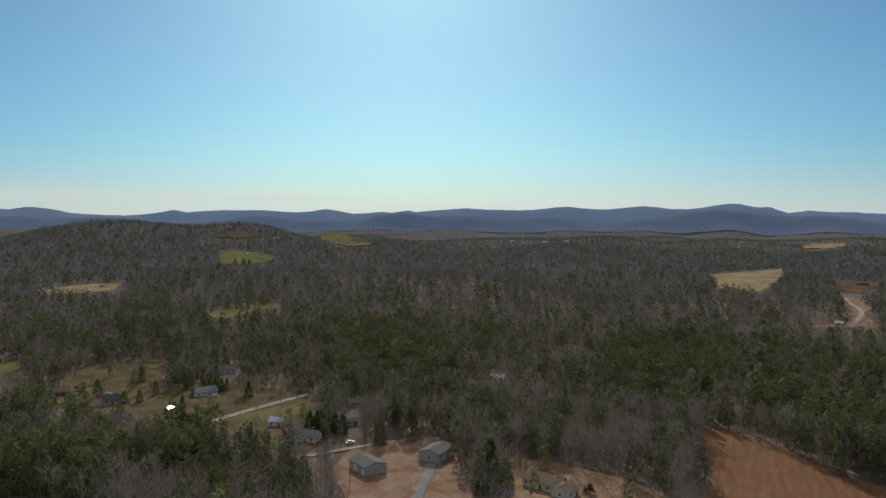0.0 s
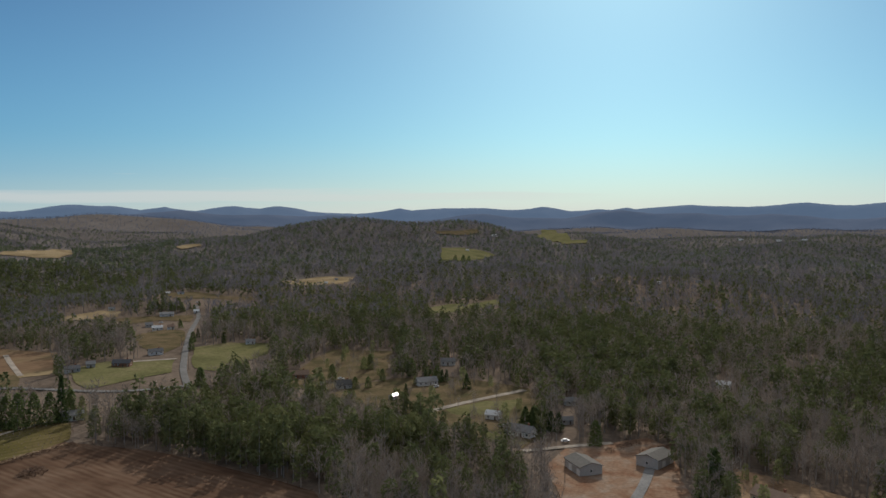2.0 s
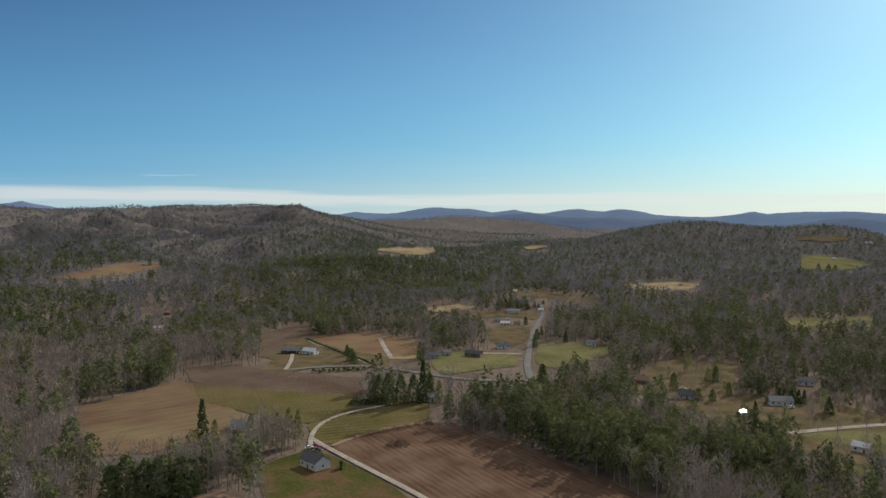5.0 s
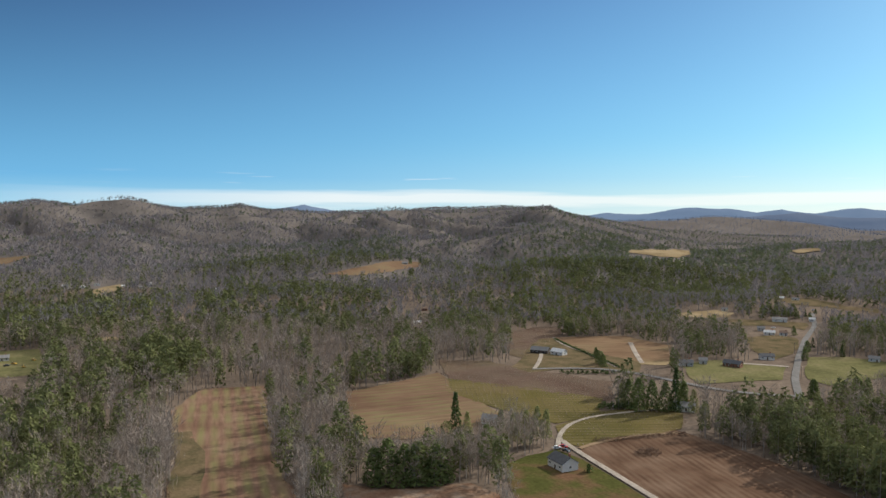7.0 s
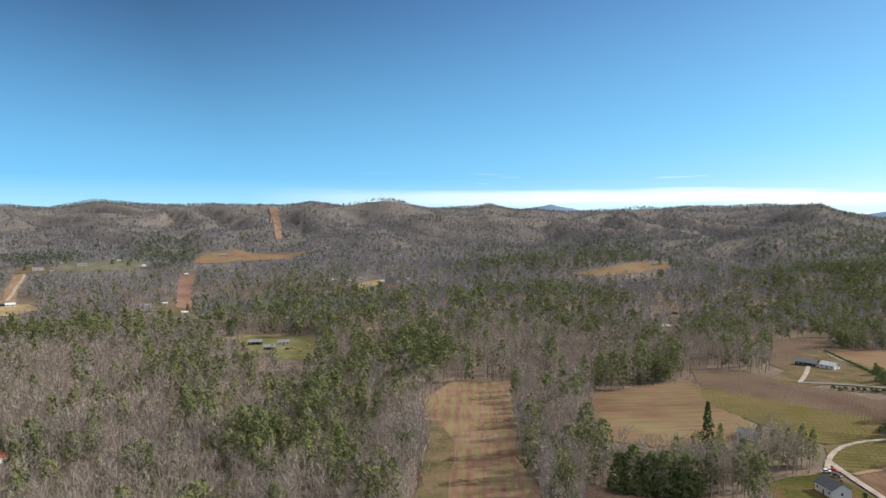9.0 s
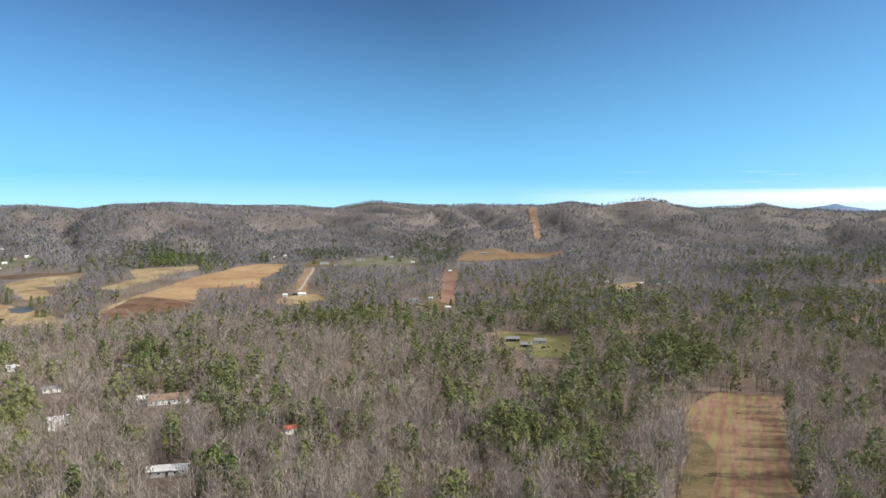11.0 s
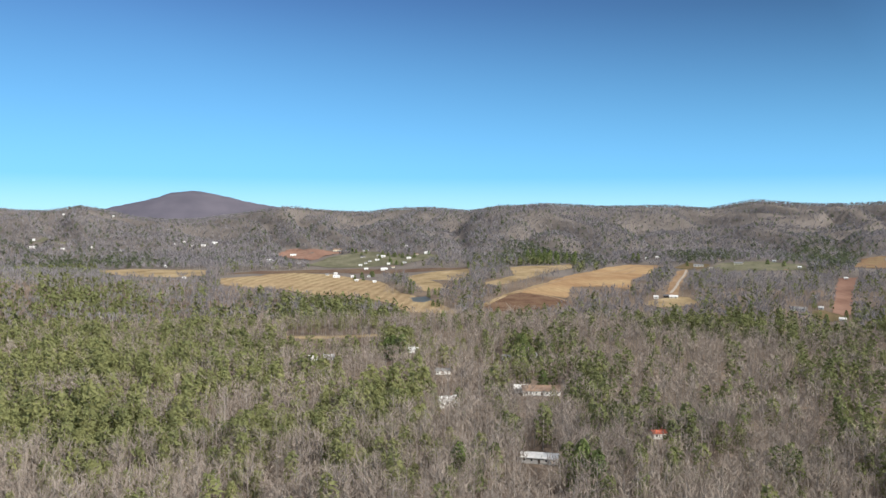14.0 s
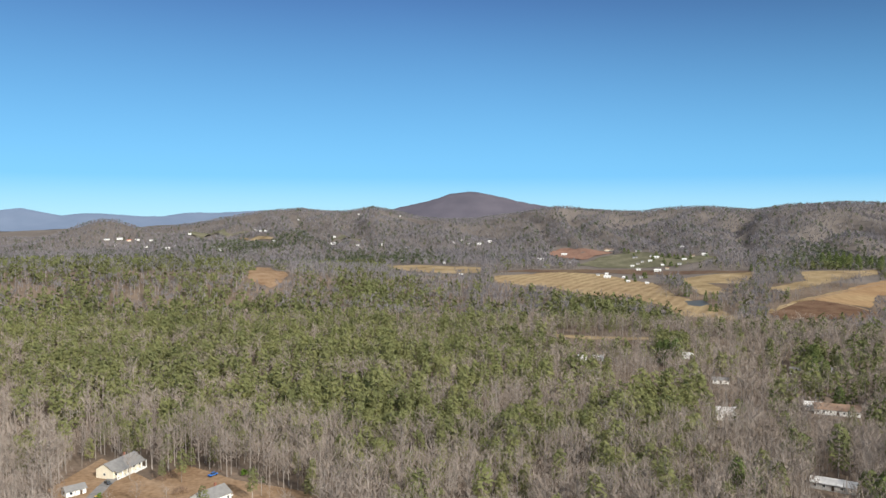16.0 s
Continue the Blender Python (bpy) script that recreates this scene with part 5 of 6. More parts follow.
EASTERN_STANDS = [
    (42.8, 1743, 266, 350, 0.77),
    (49.3, 1026, 96, 151, 0.52),
    (68.5, 1552, 184, 261, 0.56),
    (71.0, 987, 92, 172, 0.65),
    (86.9, 962, 135, 215, 0.47),
    (82.3, 596, 48, 76, 0.69),
    (63.1, 589, 24, 70, 0.56),
    (89.9, 454, 41, 49, 0.65),
    (93.0, 355, 12, 26, 0.52),
    (87.1, 977, 94, 252, 0.65),
    (102.6, 811, 81, 77, 0.73),
    (96.3, 598, 33, 52, 0.52),
    (90.6, 388, 35, 47, 0.65),
    (113.9, 555, 38, 68, 0.43),
    (112.5, 434, 20, 25, 0.56),
    (116.1, 1536, 81, 170, 0.82),
    (97.8, 1730, 59, 219, 0.77),
    (105.6, 1625, 50, 111, 0.69),
]
NORTHERN_STANDS = [
    (128.6, 444, 27, 47, 0.85),
    (164.8, 794, 139, 113, 1.0),
    (153.2, 634, 135, 140, 1.0),
    (152.2, 428, 80, 80, 1.0),
    (170.4, 588, 46, 76, 0.85),
    (148.8, 947, 71, 102, 0.75),
    (132.6, 902, 76, 107, 0.90),
    (132.8, 644, 24, 25, 0.95),
    (137.3, 368, 57, 69, 0.50),
    (167.7, 1385, 173, 350, 0.85),
    (116.4, 1530, 61, 168, 0.90),
    (157.4, 1908, 107, 110, 0.80),
    (118.6, 584, 12, 59, 0.85),
    (149.6, 1522, 95, 147, 0.85),
    (127.8, 660, 14, 39, 0.90),
]


def pine_share(x, y):
    r, a = np.hypot(x, y), azimuth(x, y)
    # southern hills are greener than the mountains; far pines also stand in for shade
    south = smooth(-a, -62, -40) * (np.abs(a) < 90)
    s = 0.10 + south * (0.12 * smooth(r, 450, 650) + 0.08 * smooth(r, 1300, 1500))
    for az, dist, wide, deep, weight in SOUTHERN_STANDS + EASTERN_STANDS + NORTHERN_STANDS:
        ux, uy = unit(az)
        dr, dt = x * ux + y * uy - dist, x * uy - y * ux
        s = np.maximum(s, weight * np.exp(-0.5 * (np.abs(dt / wide) ** 2.6 + np.abs(dr / deep) ** 2.6)))
    # bare trees fringe the yards at the northern edge
    s = s * (1 - 0.9 * smooth(a % 360, 148, 155) * smooth(-r, -410, -360) * (a > 0))
    grain = smooth(r, 500, 1500)
    return np.clip(s * (1 + (0.5 - 0.2 * grain) * waves(x, y, 130, 41)) + (0.08 + 0.3 * smooth(s, 0.1, 0.6)) * waves(x, y, 46, 42), 0, 0.92)


def plant(name, label, x, y, size, rng, kinds, materials):
    """One joined wood: every tree a turned, scaled copy of one of the kinds, (wood, crown) or (crown,)."""
    z = height(x, y)
    pick = rng.randint(0, len(kinds), len(x))
    spin = rng.uniform(0, 6.283, len(x))
    vs, fs, ms, at = [], [], [], 0
    for q, kind in enumerate(kinds):
        sel = np.nonzero(pick == q)[0]
        c, s, k = np.cos(spin[sel])[:, None], np.sin(spin[sel])[:, None], size[sel][:, None]
        for slot, (v, f) in enumerate(kind):
            px = (v[:, 0] * c - v[:, 1] * s) * k + x[sel][:, None]
            py = (v[:, 0] * s + v[:, 1] * c) * k + y[sel][:, None]
            pz = v[:, 2] * k + z[sel][:, None]
            vs.append(np.stack([px, py, pz], -1).reshape(-1, 3))
            fs.append((f[None] + (np.arange(len(sel)) * len(v))[:, None, None] + at).reshape(-1, 3))
            ms.append(np.full(len(fs[-1]), slot))
            at += len(sel) * len(v)
    ob = mesh_object(name, np.vstack(vs), np.vstack(fs), materials, np.concatenate(ms))
    return tagged(ob, label, "woods", kind="stuff")


FAN = (-38, 182)


bare_near = [bare_tree(s, t, 90, 9, 3, 0.22, 2.9) for s, t in ((1, 21), (2, 19), (3, 22), (4, 17), (5, 20))]
pine_near = [pine_tree(s, t, 180, f, w, 1.55, rounded=True) for s, t, f, w in ((11, 18, .26, .17), (12, 16, .18, .18), (13, 19, .34, .165), (14, 15, .14, .19))]
bare_mid = [bare_tree(s, t, 33, 5, 0, 0.38, 3.2) for s, t in ((21, 20), (22, 18), (23, 21), (24, 17))]
old_near = [pine_tree(s, t, 190, f, w, 1.6, rounded=True) for s, t, f, w in ((15, 20, .2, .18), (16, 18, .14, .2), (17, 22, .26, .17))]
old_mid = [pine_tree(s, t, 80, f, .19, 2.3, sides=0, rounded=True) for s, t, f in ((37, 19, .16), (38, 17, .12), (39, 21, .2))]
pine_mid = [pine_tree(s, t, 76, f, .165, 2.25, sides=0, rounded=True) for s, t, f in ((31, 17, .2), (32, 16, .14), (33, 19, .26))]
bare_off = [bare_tree(s, t, 14, 2, 0, 0.75, 4.2) for s, t in ((25, 18), (26, 16), (27, 20))]
pine_off = [pine_tree(s, t, 25, f, .21, 3.75, sides=0, rounded=True) for s, t, f in ((34, 17, .16), (35, 15, .12), (36, 18, .2))]
bare_far = [(tuft(s, t, 5, 6.8, 1.8, 3.2),) for s, t in ((41, 14), (42, 12.5), (43, 15), (44, 13), (45, 11.5))]
pine_far = [(tuft(s, t, 7, 6.2, 2.9, 2.6, True),) for s, t in ((51, 14), (52, 12.5), (53, 15), (54, 12))]

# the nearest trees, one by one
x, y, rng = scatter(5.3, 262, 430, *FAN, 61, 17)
is_pine = rng.uniform(0, 1, len(x)) < pine_share(x, y)
size = rng.uniform(0.72, 1.18, len(x)) * (1 + 0.14 * waves(x, y, 48, 43))
single = np.hypot(x, y) < 270


def tree_kind(name, label, wood, crown, leaf):
    root = new(name)
    tagged(root, label, "tree", "trees at the wood's near edge")
    mesh_object("trunk", wood[0], wood[1], [BARK], parent=root)
    mesh_object("crown", crown[0], crown[1], [leaf], parent=root)
    return root


KINDS = [tree_kind("bare_tree", "leafless grey-brown broadleaf tree in the wood", *k, TWIGS) for k in bare_near]
KINDS_P = [tree_kind("pine_tree", "olive-green pine with a bare lower trunk", *k, NEEDLES) for k in pine_near]
used = set()
for q in np.nonzero(single)[0]:
    proto = KINDS_P[q % 4] if is_pine[q] else KINDS[q % 5]
    m = pose(float(x[q]), float(y[q]), float(height(x[q], y[q])), 0, 0, float(rng.uniform(0, 360)))
    if proto.name not in used:
        used.add(proto.name)
        proto.matrix_world, proto.scale = m, (size[q],) * 3
    else:
        c = copy_thing(proto, m)
        c.scale = (size[q],) * 3

# a few trees stand scattered in the yards
yards = np.random.RandomState(68)
for c in YARDS:
    for q in range(int(np.prod(c.max(0) - c.min(0)) / 300)):
        p = yards.uniform(c.min(0), c.max(0))
        a, b = c - p, np.roll(c, -1, 0) - p
        turn = np.degrees(np.arctan2(a[:, 0] * b[:, 1] - a[:, 1] * b[:, 0], (a * b).sum(1))).sum()
        clear = all(math.hypot(p[0] - hx, p[1] - hy) > rad * 0.8 for hx, hy, rad in PLOTS) and all(np.hypot(*(line - p).T).min() > wide * 0.5 + 2 for line, wide in LANES)
        if abs(turn) > 180 and clear:
            proto = KINDS_P[q % 4] if yards.uniform() < 0.3 else KINDS[q % 5]
            copy_thing(proto, pose(float(p[0]), float(p[1]), float(height(*p)), 0, 0, float(yards.uniform(0, 360)))).scale = (yards.uniform(0.4, 0.85),) * 3

young = (azimuth(x, y) + 100) % 360 - 100 > 122 + 6 * waves(x, y, 200, 77)
s = ~single & is_pine & young
plant("pine_wood", "olive-green pines standing among bare trees", x[s], y[s], size[s], rng, pine_near, [BARK, NEEDLES])
s = ~single & is_pine & ~young
plant("pine_wood", "full green old pines among bare trees", x[s], y[s], size[s], rng, old_near, [BARK, OLDPINE])
s = ~single & ~is_pine
plant("bare_wood", "grey-brown leafless winter wood with pale trunks", x[s], y[s], size[s], rng, bare_near, [BARK, TWIGS])

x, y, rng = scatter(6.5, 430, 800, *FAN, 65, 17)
is_pine = rng.uniform(0, 1, len(x)) < pine_share(x, y)
size = rng.uniform(0.72, 1.18, len(x)) * (1 + 0.14 * waves(x, y, 48, 43))
young = (azimuth(x, y) + 100) % 360 - 100 > 122 + 6 * waves(x, y, 200, 77)
s = is_pine & young
plant("pine_wood", "olive-green groves of young pines", x[s], y[s], size[s], rng, pine_mid, [BARK, NEEDLES])
s = is_pine & ~young
plant("pine_wood", "groves of old green pines among bare trees", x[s], y[s], size[s], rng, old_mid, [BARK, OLDPINE])
s = ~is_pine
plant("bare_wood", "tan-grey leafless woods beyond the fields", x[s], y[s], size[s], rng, bare_mid, [BARK, TWIGS])

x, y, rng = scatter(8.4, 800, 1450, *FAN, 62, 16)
is_pine = rng.uniform(0, 1, len(x)) < pine_share(x, y)
size = rng.uniform(0.75, 1.12, len(x)) * (1 + 0.12 * waves(x, y, 60, 43))
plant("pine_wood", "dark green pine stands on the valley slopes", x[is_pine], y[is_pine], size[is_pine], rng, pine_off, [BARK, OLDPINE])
s = ~is_pine
# these woods share the haze-tinted twig colour of the far slopes
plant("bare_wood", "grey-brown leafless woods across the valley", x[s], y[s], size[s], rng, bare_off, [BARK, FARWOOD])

x, y, rng = scatter(12, 14, 262, -100, 260, 69)
is_pine = rng.uniform(0, 1, len(x)) < 0.2
size = rng.uniform(0.7, 1.1, len(x))
below = np.hypot(x, y) < 95
for s, bare, pine in ((below, bare_near, pine_near), (~below, bare_off, pine_off)):
    q = s & is_pine
    plant("pine_wood", "scattered pines below the viewpoint", x[q], y[q], size[q], rng, pine, [BARK, NEEDLES])
    q = s & ~is_pine
    plant("bare_wood", "leafless wood below the viewpoint", x[q], y[q], size[q], rng, bare, [BARK, TWIGS])
x, y, rng = scatter(19, 262, 900, 182, 260, 70)
plant("bare_wood", "leafless wood behind the viewpoint", x, y, rng.uniform(0.8, 1.2, len(x)), rng, bare_off, [BARK, TWIGS])
x, y, rng = scatter(19, 262, 900, -100, -38, 71)
plant("bare_wood", "leafless wood behind the viewpoint", x, y, rng.uniform(0.8, 1.2, len(x)), rng, bare_off, [BARK, TWIGS])

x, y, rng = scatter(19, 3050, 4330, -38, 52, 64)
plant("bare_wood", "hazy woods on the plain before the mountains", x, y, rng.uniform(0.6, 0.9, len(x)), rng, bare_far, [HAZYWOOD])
for cell, r0, r1, seed in ((8.2, 1450, 2200, 63), (10.0, 2200, 3050, 59)):
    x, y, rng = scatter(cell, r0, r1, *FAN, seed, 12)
    is_pine = rng.uniform(0, 1, len(x)) < pine_share(x, y)
    size = rng.uniform(0.75, 1.2, len(x)) * (1 + 0.1 * waves(x, y, 60, 43)) * (1 - 0.25 * smooth(np.hypot(x, y), 2200, 2600))
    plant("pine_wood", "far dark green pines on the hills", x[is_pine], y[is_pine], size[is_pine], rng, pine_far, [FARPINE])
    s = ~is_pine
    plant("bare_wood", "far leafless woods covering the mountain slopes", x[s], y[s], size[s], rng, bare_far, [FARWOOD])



def thicket(line, wide, count, seed, tall):
    """A belt of leafless trees between the fields."""
    rng = np.random.RandomState(seed)
    p = np.array(line, float)
    at = rng.uniform(0, len(p) - 1.001, count)
    q = at.astype(int)
    xy = p[q] + (p[q + 1] - p[q]) * (at - q)[:, None] + rng.normal(0, wide, (count, 2))
    plant("bare_wood", "belt of grey leafless trees between stubble fields", xy[:, 0], xy[:, 1], tall / 18 * rng.uniform(0.6, 1.15, count), rng, bare_mid, [BARK, TWIGS])


thicket([(-862, -672), (-868, -640)], 9, 26, 131, 15)
thicket([(-1028, -690), (-1062, -656), (-1096, -618)], 7, 46, 132, 13)
thicket([(-931, -566), (-882, -590), (-833, -540), (-786, -489)], 15, 110, 133, 15)
thicket([(-901, -541), (-998, -553), (-1100, -562), (-1232, -584)], 8, 120, 134, 12)

# ---- trees and shrubs that stand out ----
EVERGREENS = {}
for name, label, crown_material, shapes in (
        ("spruce", "tall dark conical spruce", SPRUCE, [pine_tree(71, 20, 480, 0.03, 0.17, 1.3, 0.9, 5), pine_tree(72, 20, 480, 0.05, 0.2, 1.4, 0.8, 5)]),
        ("yard_pine", "full green pine at a field edge", NEEDLES, [pine_tree(73, 20, 440, 0.10, 0.24, 1.4, 0.55, 5), pine_tree(74, 20, 440, 0.2, 0.22, 1.4, 0.5, 5)]),
        ("dark_pine", "dense green pine beside the fields", EVERGREEN, [pine_tree(75, 20, 560, 0.04, 0.27, 1.5, 0.45, 5), pine_tree(76, 20, 560, 0.08, 0.25, 1.5, 0.42, 5)])):
    for shape in shapes:
        tree = mesh_object("trunk", *shape[0], [BARK]), mesh_object("crown", *shape[1], [crown_material])
        EVERGREENS.setdefault(name, []).append((label, tree))


def evergreen(kind, x, y, tall, wide=1.0):
    label, (trunk, crown) = EVERGREENS[kind][int(abs(x) + abs(y)) % 2]
    root = new(kind)
    tagged(root, label, "tree", "evergreens that stand alone")
    for piece in (trunk, crown):
        c = new(piece.name.split(".")[0], piece.data)
        c.parent = root
    root.matrix_world = pose(x, y, float(height(x, y)), 0, 0, (x * 37 + y * 11) % 360) @ Matrix.Diagonal((tall / 20 * wide, tall / 20 * wide, tall / 20, 1))
    return root


evergreen("dark_pine", -1263, -1090, 10, 1.5)
evergreen("dark_pine", -1194, -969, 11, 1.6)
evergreen("dark_pine", -1231, -958, 11, 1.6)
evergreen("dark_pine", -1230, -939, 10, 1.8)
evergreen("dark_pine", -1229, -925, 9, 1.8)
evergreen("dark_pine", -1233, -911, 10, 1.6)
evergreen("dark_pine", -967, -838, 10, 1.4)
evergreen("dark_pine", -975, -826, 8, 1.5)
evergreen("dark_pine", -1033, -853, 11, 1.3)
evergreen("dark_pine", -892, -660, 15, 0.95)
evergreen("dark_pine", -872, -609, 10, 1.2)
evergreen("dark_pine", -1178, -749, 13, 1.1)
evergreen("dark_pine", -1184, -741, 11, 1.2)
evergreen("dark_pine", -1190, -728, 14, 1)
evergreen("dark_pine", -1192, -714, 12, 1.2)
evergreen("dark_pine", -1205, -705, 14, 1)
evergreen("dark_pine", -1216, -702, 11, 1.2)
evergreen("dark_pine", -1232, -698, 13, 1.1)
evergreen("dark_pine", -1240, -1055, 7, 1.8)
evergreen("dark_pine", -1190, -940, 8, 1.6)
evergreen("dark_pine", -1257, -893, 9, 1.6)
evergreen("spruce", -602, 772, 7, 1.5)
evergreen("spruce", -582, 775, 9, 1.6)
evergreen("spruce", -576, 777, 9, 1.6)
evergreen("spruce", -571, 781, 9, 1.6)
evergreen("spruce", -564, 783, 9, 1.6)
evergreen("spruce", -558, 785, 9, 1.6)
evergreen("spruce", -553, 789, 9, 1.6)
evergreen("spruce", -543, 793, 8, 1.6)
evergreen("spruce", -548, 819, 6, 1.8)
evergreen("dark_pine", -300, 448, 13, 1.3)
evergreen("dark_pine", -291, 466, 12, 1.1)
evergreen("dark_pine", -290, 478, 14, 1.1)
evergreen("dark_pine", -469, 669, 8, 1.2)
evergreen("dark_pine", -405, 595, 10, 1.3)
evergreen("spruce", -416, 619, 9, 1.2)
evergreen("spruce", -376, 599, 11, 1)
evergreen("dark_pine", -285, 579, 13, 1.1)
evergreen("dark_pine", -281, 525, 12, 1.1)
evergreen("dark_pine", -198, 474, 8, 1.5)
evergreen("dark_pine", -190, 477, 8, 1.3)
evergreen("dark_pine", -188, 499, 9, 1.2)
evergreen("spruce", -157, 459, 9, 1.6)
evergreen("spruce", -158, 504, 9, 1.6)
evergreen("spruce", -155, 505, 9, 1.6)
evergreen("spruce", -151, 506, 9, 1.6)
evergreen("spruce", -147, 507, 9, 1.6)
evergreen("spruce", -144, 508, 9, 1.6)
evergreen("spruce", -125, 490, 11, 1.5)
evergreen("spruce", -72, 413, 11, 1.6)
evergreen("spruce", -68, 413, 11, 1.6)
evergreen("spruce", -66, 402, 11, 1.6)
evergreen("spruce", -63, 405, 11, 1.6)
evergreen("spruce", -60, 405, 11, 1.6)
evergreen("spruce", -57, 406, 11, 1.6)
evergreen("spruce", -53, 406, 11, 1.6)
evergreen("dark_pine", -32, 386, 13, 1.2)
evergreen("dark_pine", -1234, -993, 11, 1.6)
evergreen("dark_pine", -390, -221, 7, 1.5)
evergreen("dark_pine", -391, -216, 8, 1.5)
evergreen("spruce", -523, -282, 18, 1.3)
evergreen("dark_pine", -528, -277, 15, 1.1)
evergreen("dark_pine", -553, -280, 16, 1.2)
evergreen("dark_pine", -549, -271, 15, 1.2)
evergreen("yard_pine", -321, -139, 17, 1.2)
evergreen("yard_pine", -417, -204, 13, 1.1)
evergreen("dark_pine", -423, -191, 11, 1.4)
evergreen("dark_pine", -420, -183, 10, 1.4)
evergreen("dark_pine", -424, -178, 11, 1.5)
evergreen("spruce", -371, -183, 12, 1.3)
evergreen("dark_pine", -481, -198, 13, 1.3)
evergreen("dark_pine", -1231, -977, 9, 1.8)
evergreen("dark_pine", -1237, -967, 9, 1.8)
evergreen("dark_pine", -1241, -955, 8, 1.6)
evergreen("dark_pine", -1169, -921, 9, 1.7)
evergreen("dark_pine", -1160, -900, 10, 1.7)
evergreen("dark_pine", -1152, -881, 7, 1.6)
evergreen("dark_pine", -1016, -864, 10, 1.3)
evergreen("dark_pine", -1037, -861, 10, 1.2)
evergreen("dark_pine", -867, -647, 21, 0.8)
evergreen("dark_pine", -851, -605, 14, 0.8)
evergreen("dark_pine", -787, -553, 9, 1.2)
evergreen("dark_pine", -789, -547, 10, 1.2)
evergreen("dark_pine", -1193, -714, 14, 1)
evergreen("dark_pine", -1195, -707, 14, 1)
evergreen("dark_pine", -1208, -696, 16, 1)
evergreen("dark_pine", -1296, -690, 26, 0.9)
evergreen("dark_pine", -1304, -683, 28, 0.9)
evergreen("dark_pine", -1313, -675, 27, 0.9)
evergreen("dark_pine", -1323, -668, 28, 0.9)
evergreen("dark_pine", -1337, -663, 26, 0.9)
evergreen("dark_pine", -1350, -657, 24, 0.9)
evergreen("dark_pine", -1375, -647, 22, 1)
evergreen("dark_pine", -1401, -640, 23, 1)
evergreen("dark_pine", -1466, -545, 21, 1)
evergreen("dark_pine", -1469, -536, 21, 1)
evergreen("dark_pine", -1271, -1108, 12, 1.5)
evergreen("dark_pine", -1255, -1056, 10, 1.6)
evergreen("dark_pine", -1243, -678, 17, 1.2)
evergreen("dark_pine", -1297, -662, 22, 1.1)
evergreen("dark_pine", -1310, -653, 24, 1)
evergreen("dark_pine", -1328, -644, 24, 1)
evergreen("dark_pine", -1363, -626, 22, 1)
evergreen("dark_pine", -992, -113, 10, 1.2)
evergreen("dark_pine", -1080, -160, 11, 1.3)
evergreen("dark_pine", -860, -116, 14, 1.1)
evergreen("dark_pine", -761, -45, 17, 1.1)
evergreen("dark_pine", -1480, -270, 11, 1.6)
evergreen("dark_pine", -1496, -301, 10, 1.8)
evergreen("dark_pine", -1456, -436, 11, 1.2)
evergreen("dark_pine", -918, -202, 18, 0.9)
evergreen("dark_pine", -1199, 316, 17, 1.3)
evergreen("dark_pine", -1191, 323, 16, 1.3)
evergreen("dark_pine", -1203, 308, 15, 1.3)
evergreen("dark_pine", -1187, 331, 15, 1.3)
evergreen("dark_pine", -1270, 669, 13, 1.3)
evergreen("dark_pine", -1286, 700, 15, 1.4)
evergreen("dark_pine", -762, -49, 16, 0.9)
evergreen("dark_pine", -487, -381, 20, 1.3)
evergreen("dark_pine", -489, -374, 21, 1.3)
evergreen("dark_pine", -485, -386, 18, 1.2)
evergreen("dark_pine", -498, -273, 20, 0.8)
evergreen("dark_pine", -496, -268, 22, 0.8)
evergreen("dark_pine", -512, -268, 17, 0.9)
evergreen("dark_pine", -567, 774, 10, 1.5)
evergreen("dark_pine", -554, 774, 11, 1.5)
evergreen("dark_pine", -540, 774, 9, 1.5)
evergreen("dark_pine", -582, 776, 9, 1.5)
evergreen("dark_pine", -534, 788, 7, 1.4)
evergreen("dark_pine", -483, 687, 7, 1.2)
evergreen("dark_pine", -413, 443, 15, 0.75)
evergreen("dark_pine", -470, 417, 9, 1.2)
evergreen("dark_pine", -449, 401, 11, 1.1)
evergreen("dark_pine", -383, 560, 11, 1.2)
evergreen("dark_pine", -301, 451, 12, 1.2)
evergreen("dark_pine", -288, 478, 11, 1.3)
evergreen("dark_pine", -289, 489, 12, 1.3)
evergreen("dark_pine", -288, 459, 10, 1.2)
evergreen("dark_pine", -418, 1542, 12, 1.6)
evergreen("dark_pine", -401, 1543, 14, 1.6)
evergreen("dark_pine", -393, 1557, 12, 1.6)
evergreen("dark_pine", -391, -149, 9, 1.7)
evergreen("dark_pine", -397, -144, 10, 1.7)
evergreen("dark_pine", -405, -139, 11, 1.7)
evergreen("dark_pine", -403, -131, 9, 1.7)
evergreen("dark_pine", -400, -122, 10, 1.7)
evergreen("dark_pine", -398, -114, 11, 1.7)
evergreen("dark_pine", -398, -107, 9, 1.7)
evergreen("dark_pine", -397, -101, 10, 1.7)
evergreen("dark_pine", -289, -128, 24, 1.15)
evergreen("dark_pine", -288, -121, 21, 1.2)
evergreen("dark_pine", -270, -176, 20, 1.1)
evergreen("dark_pine", -268, -167, 18, 1.1)
evergreen("dark_pine", -359, -205, 13, 1.5)
evergreen("dark_pine", -379, -190, 13, 1.4)
evergreen("yard_pine", -385, -186, 15, 1.2)
evergreen("dark_pine", -414, -176, 17, 1.3)
evergreen("yard_pine", -521, -285, 18, 1.1)
evergreen("dark_pine", -528, -280, 16, 1.2)
evergreen("dark_pine", -458, -232, 14, 1.2)
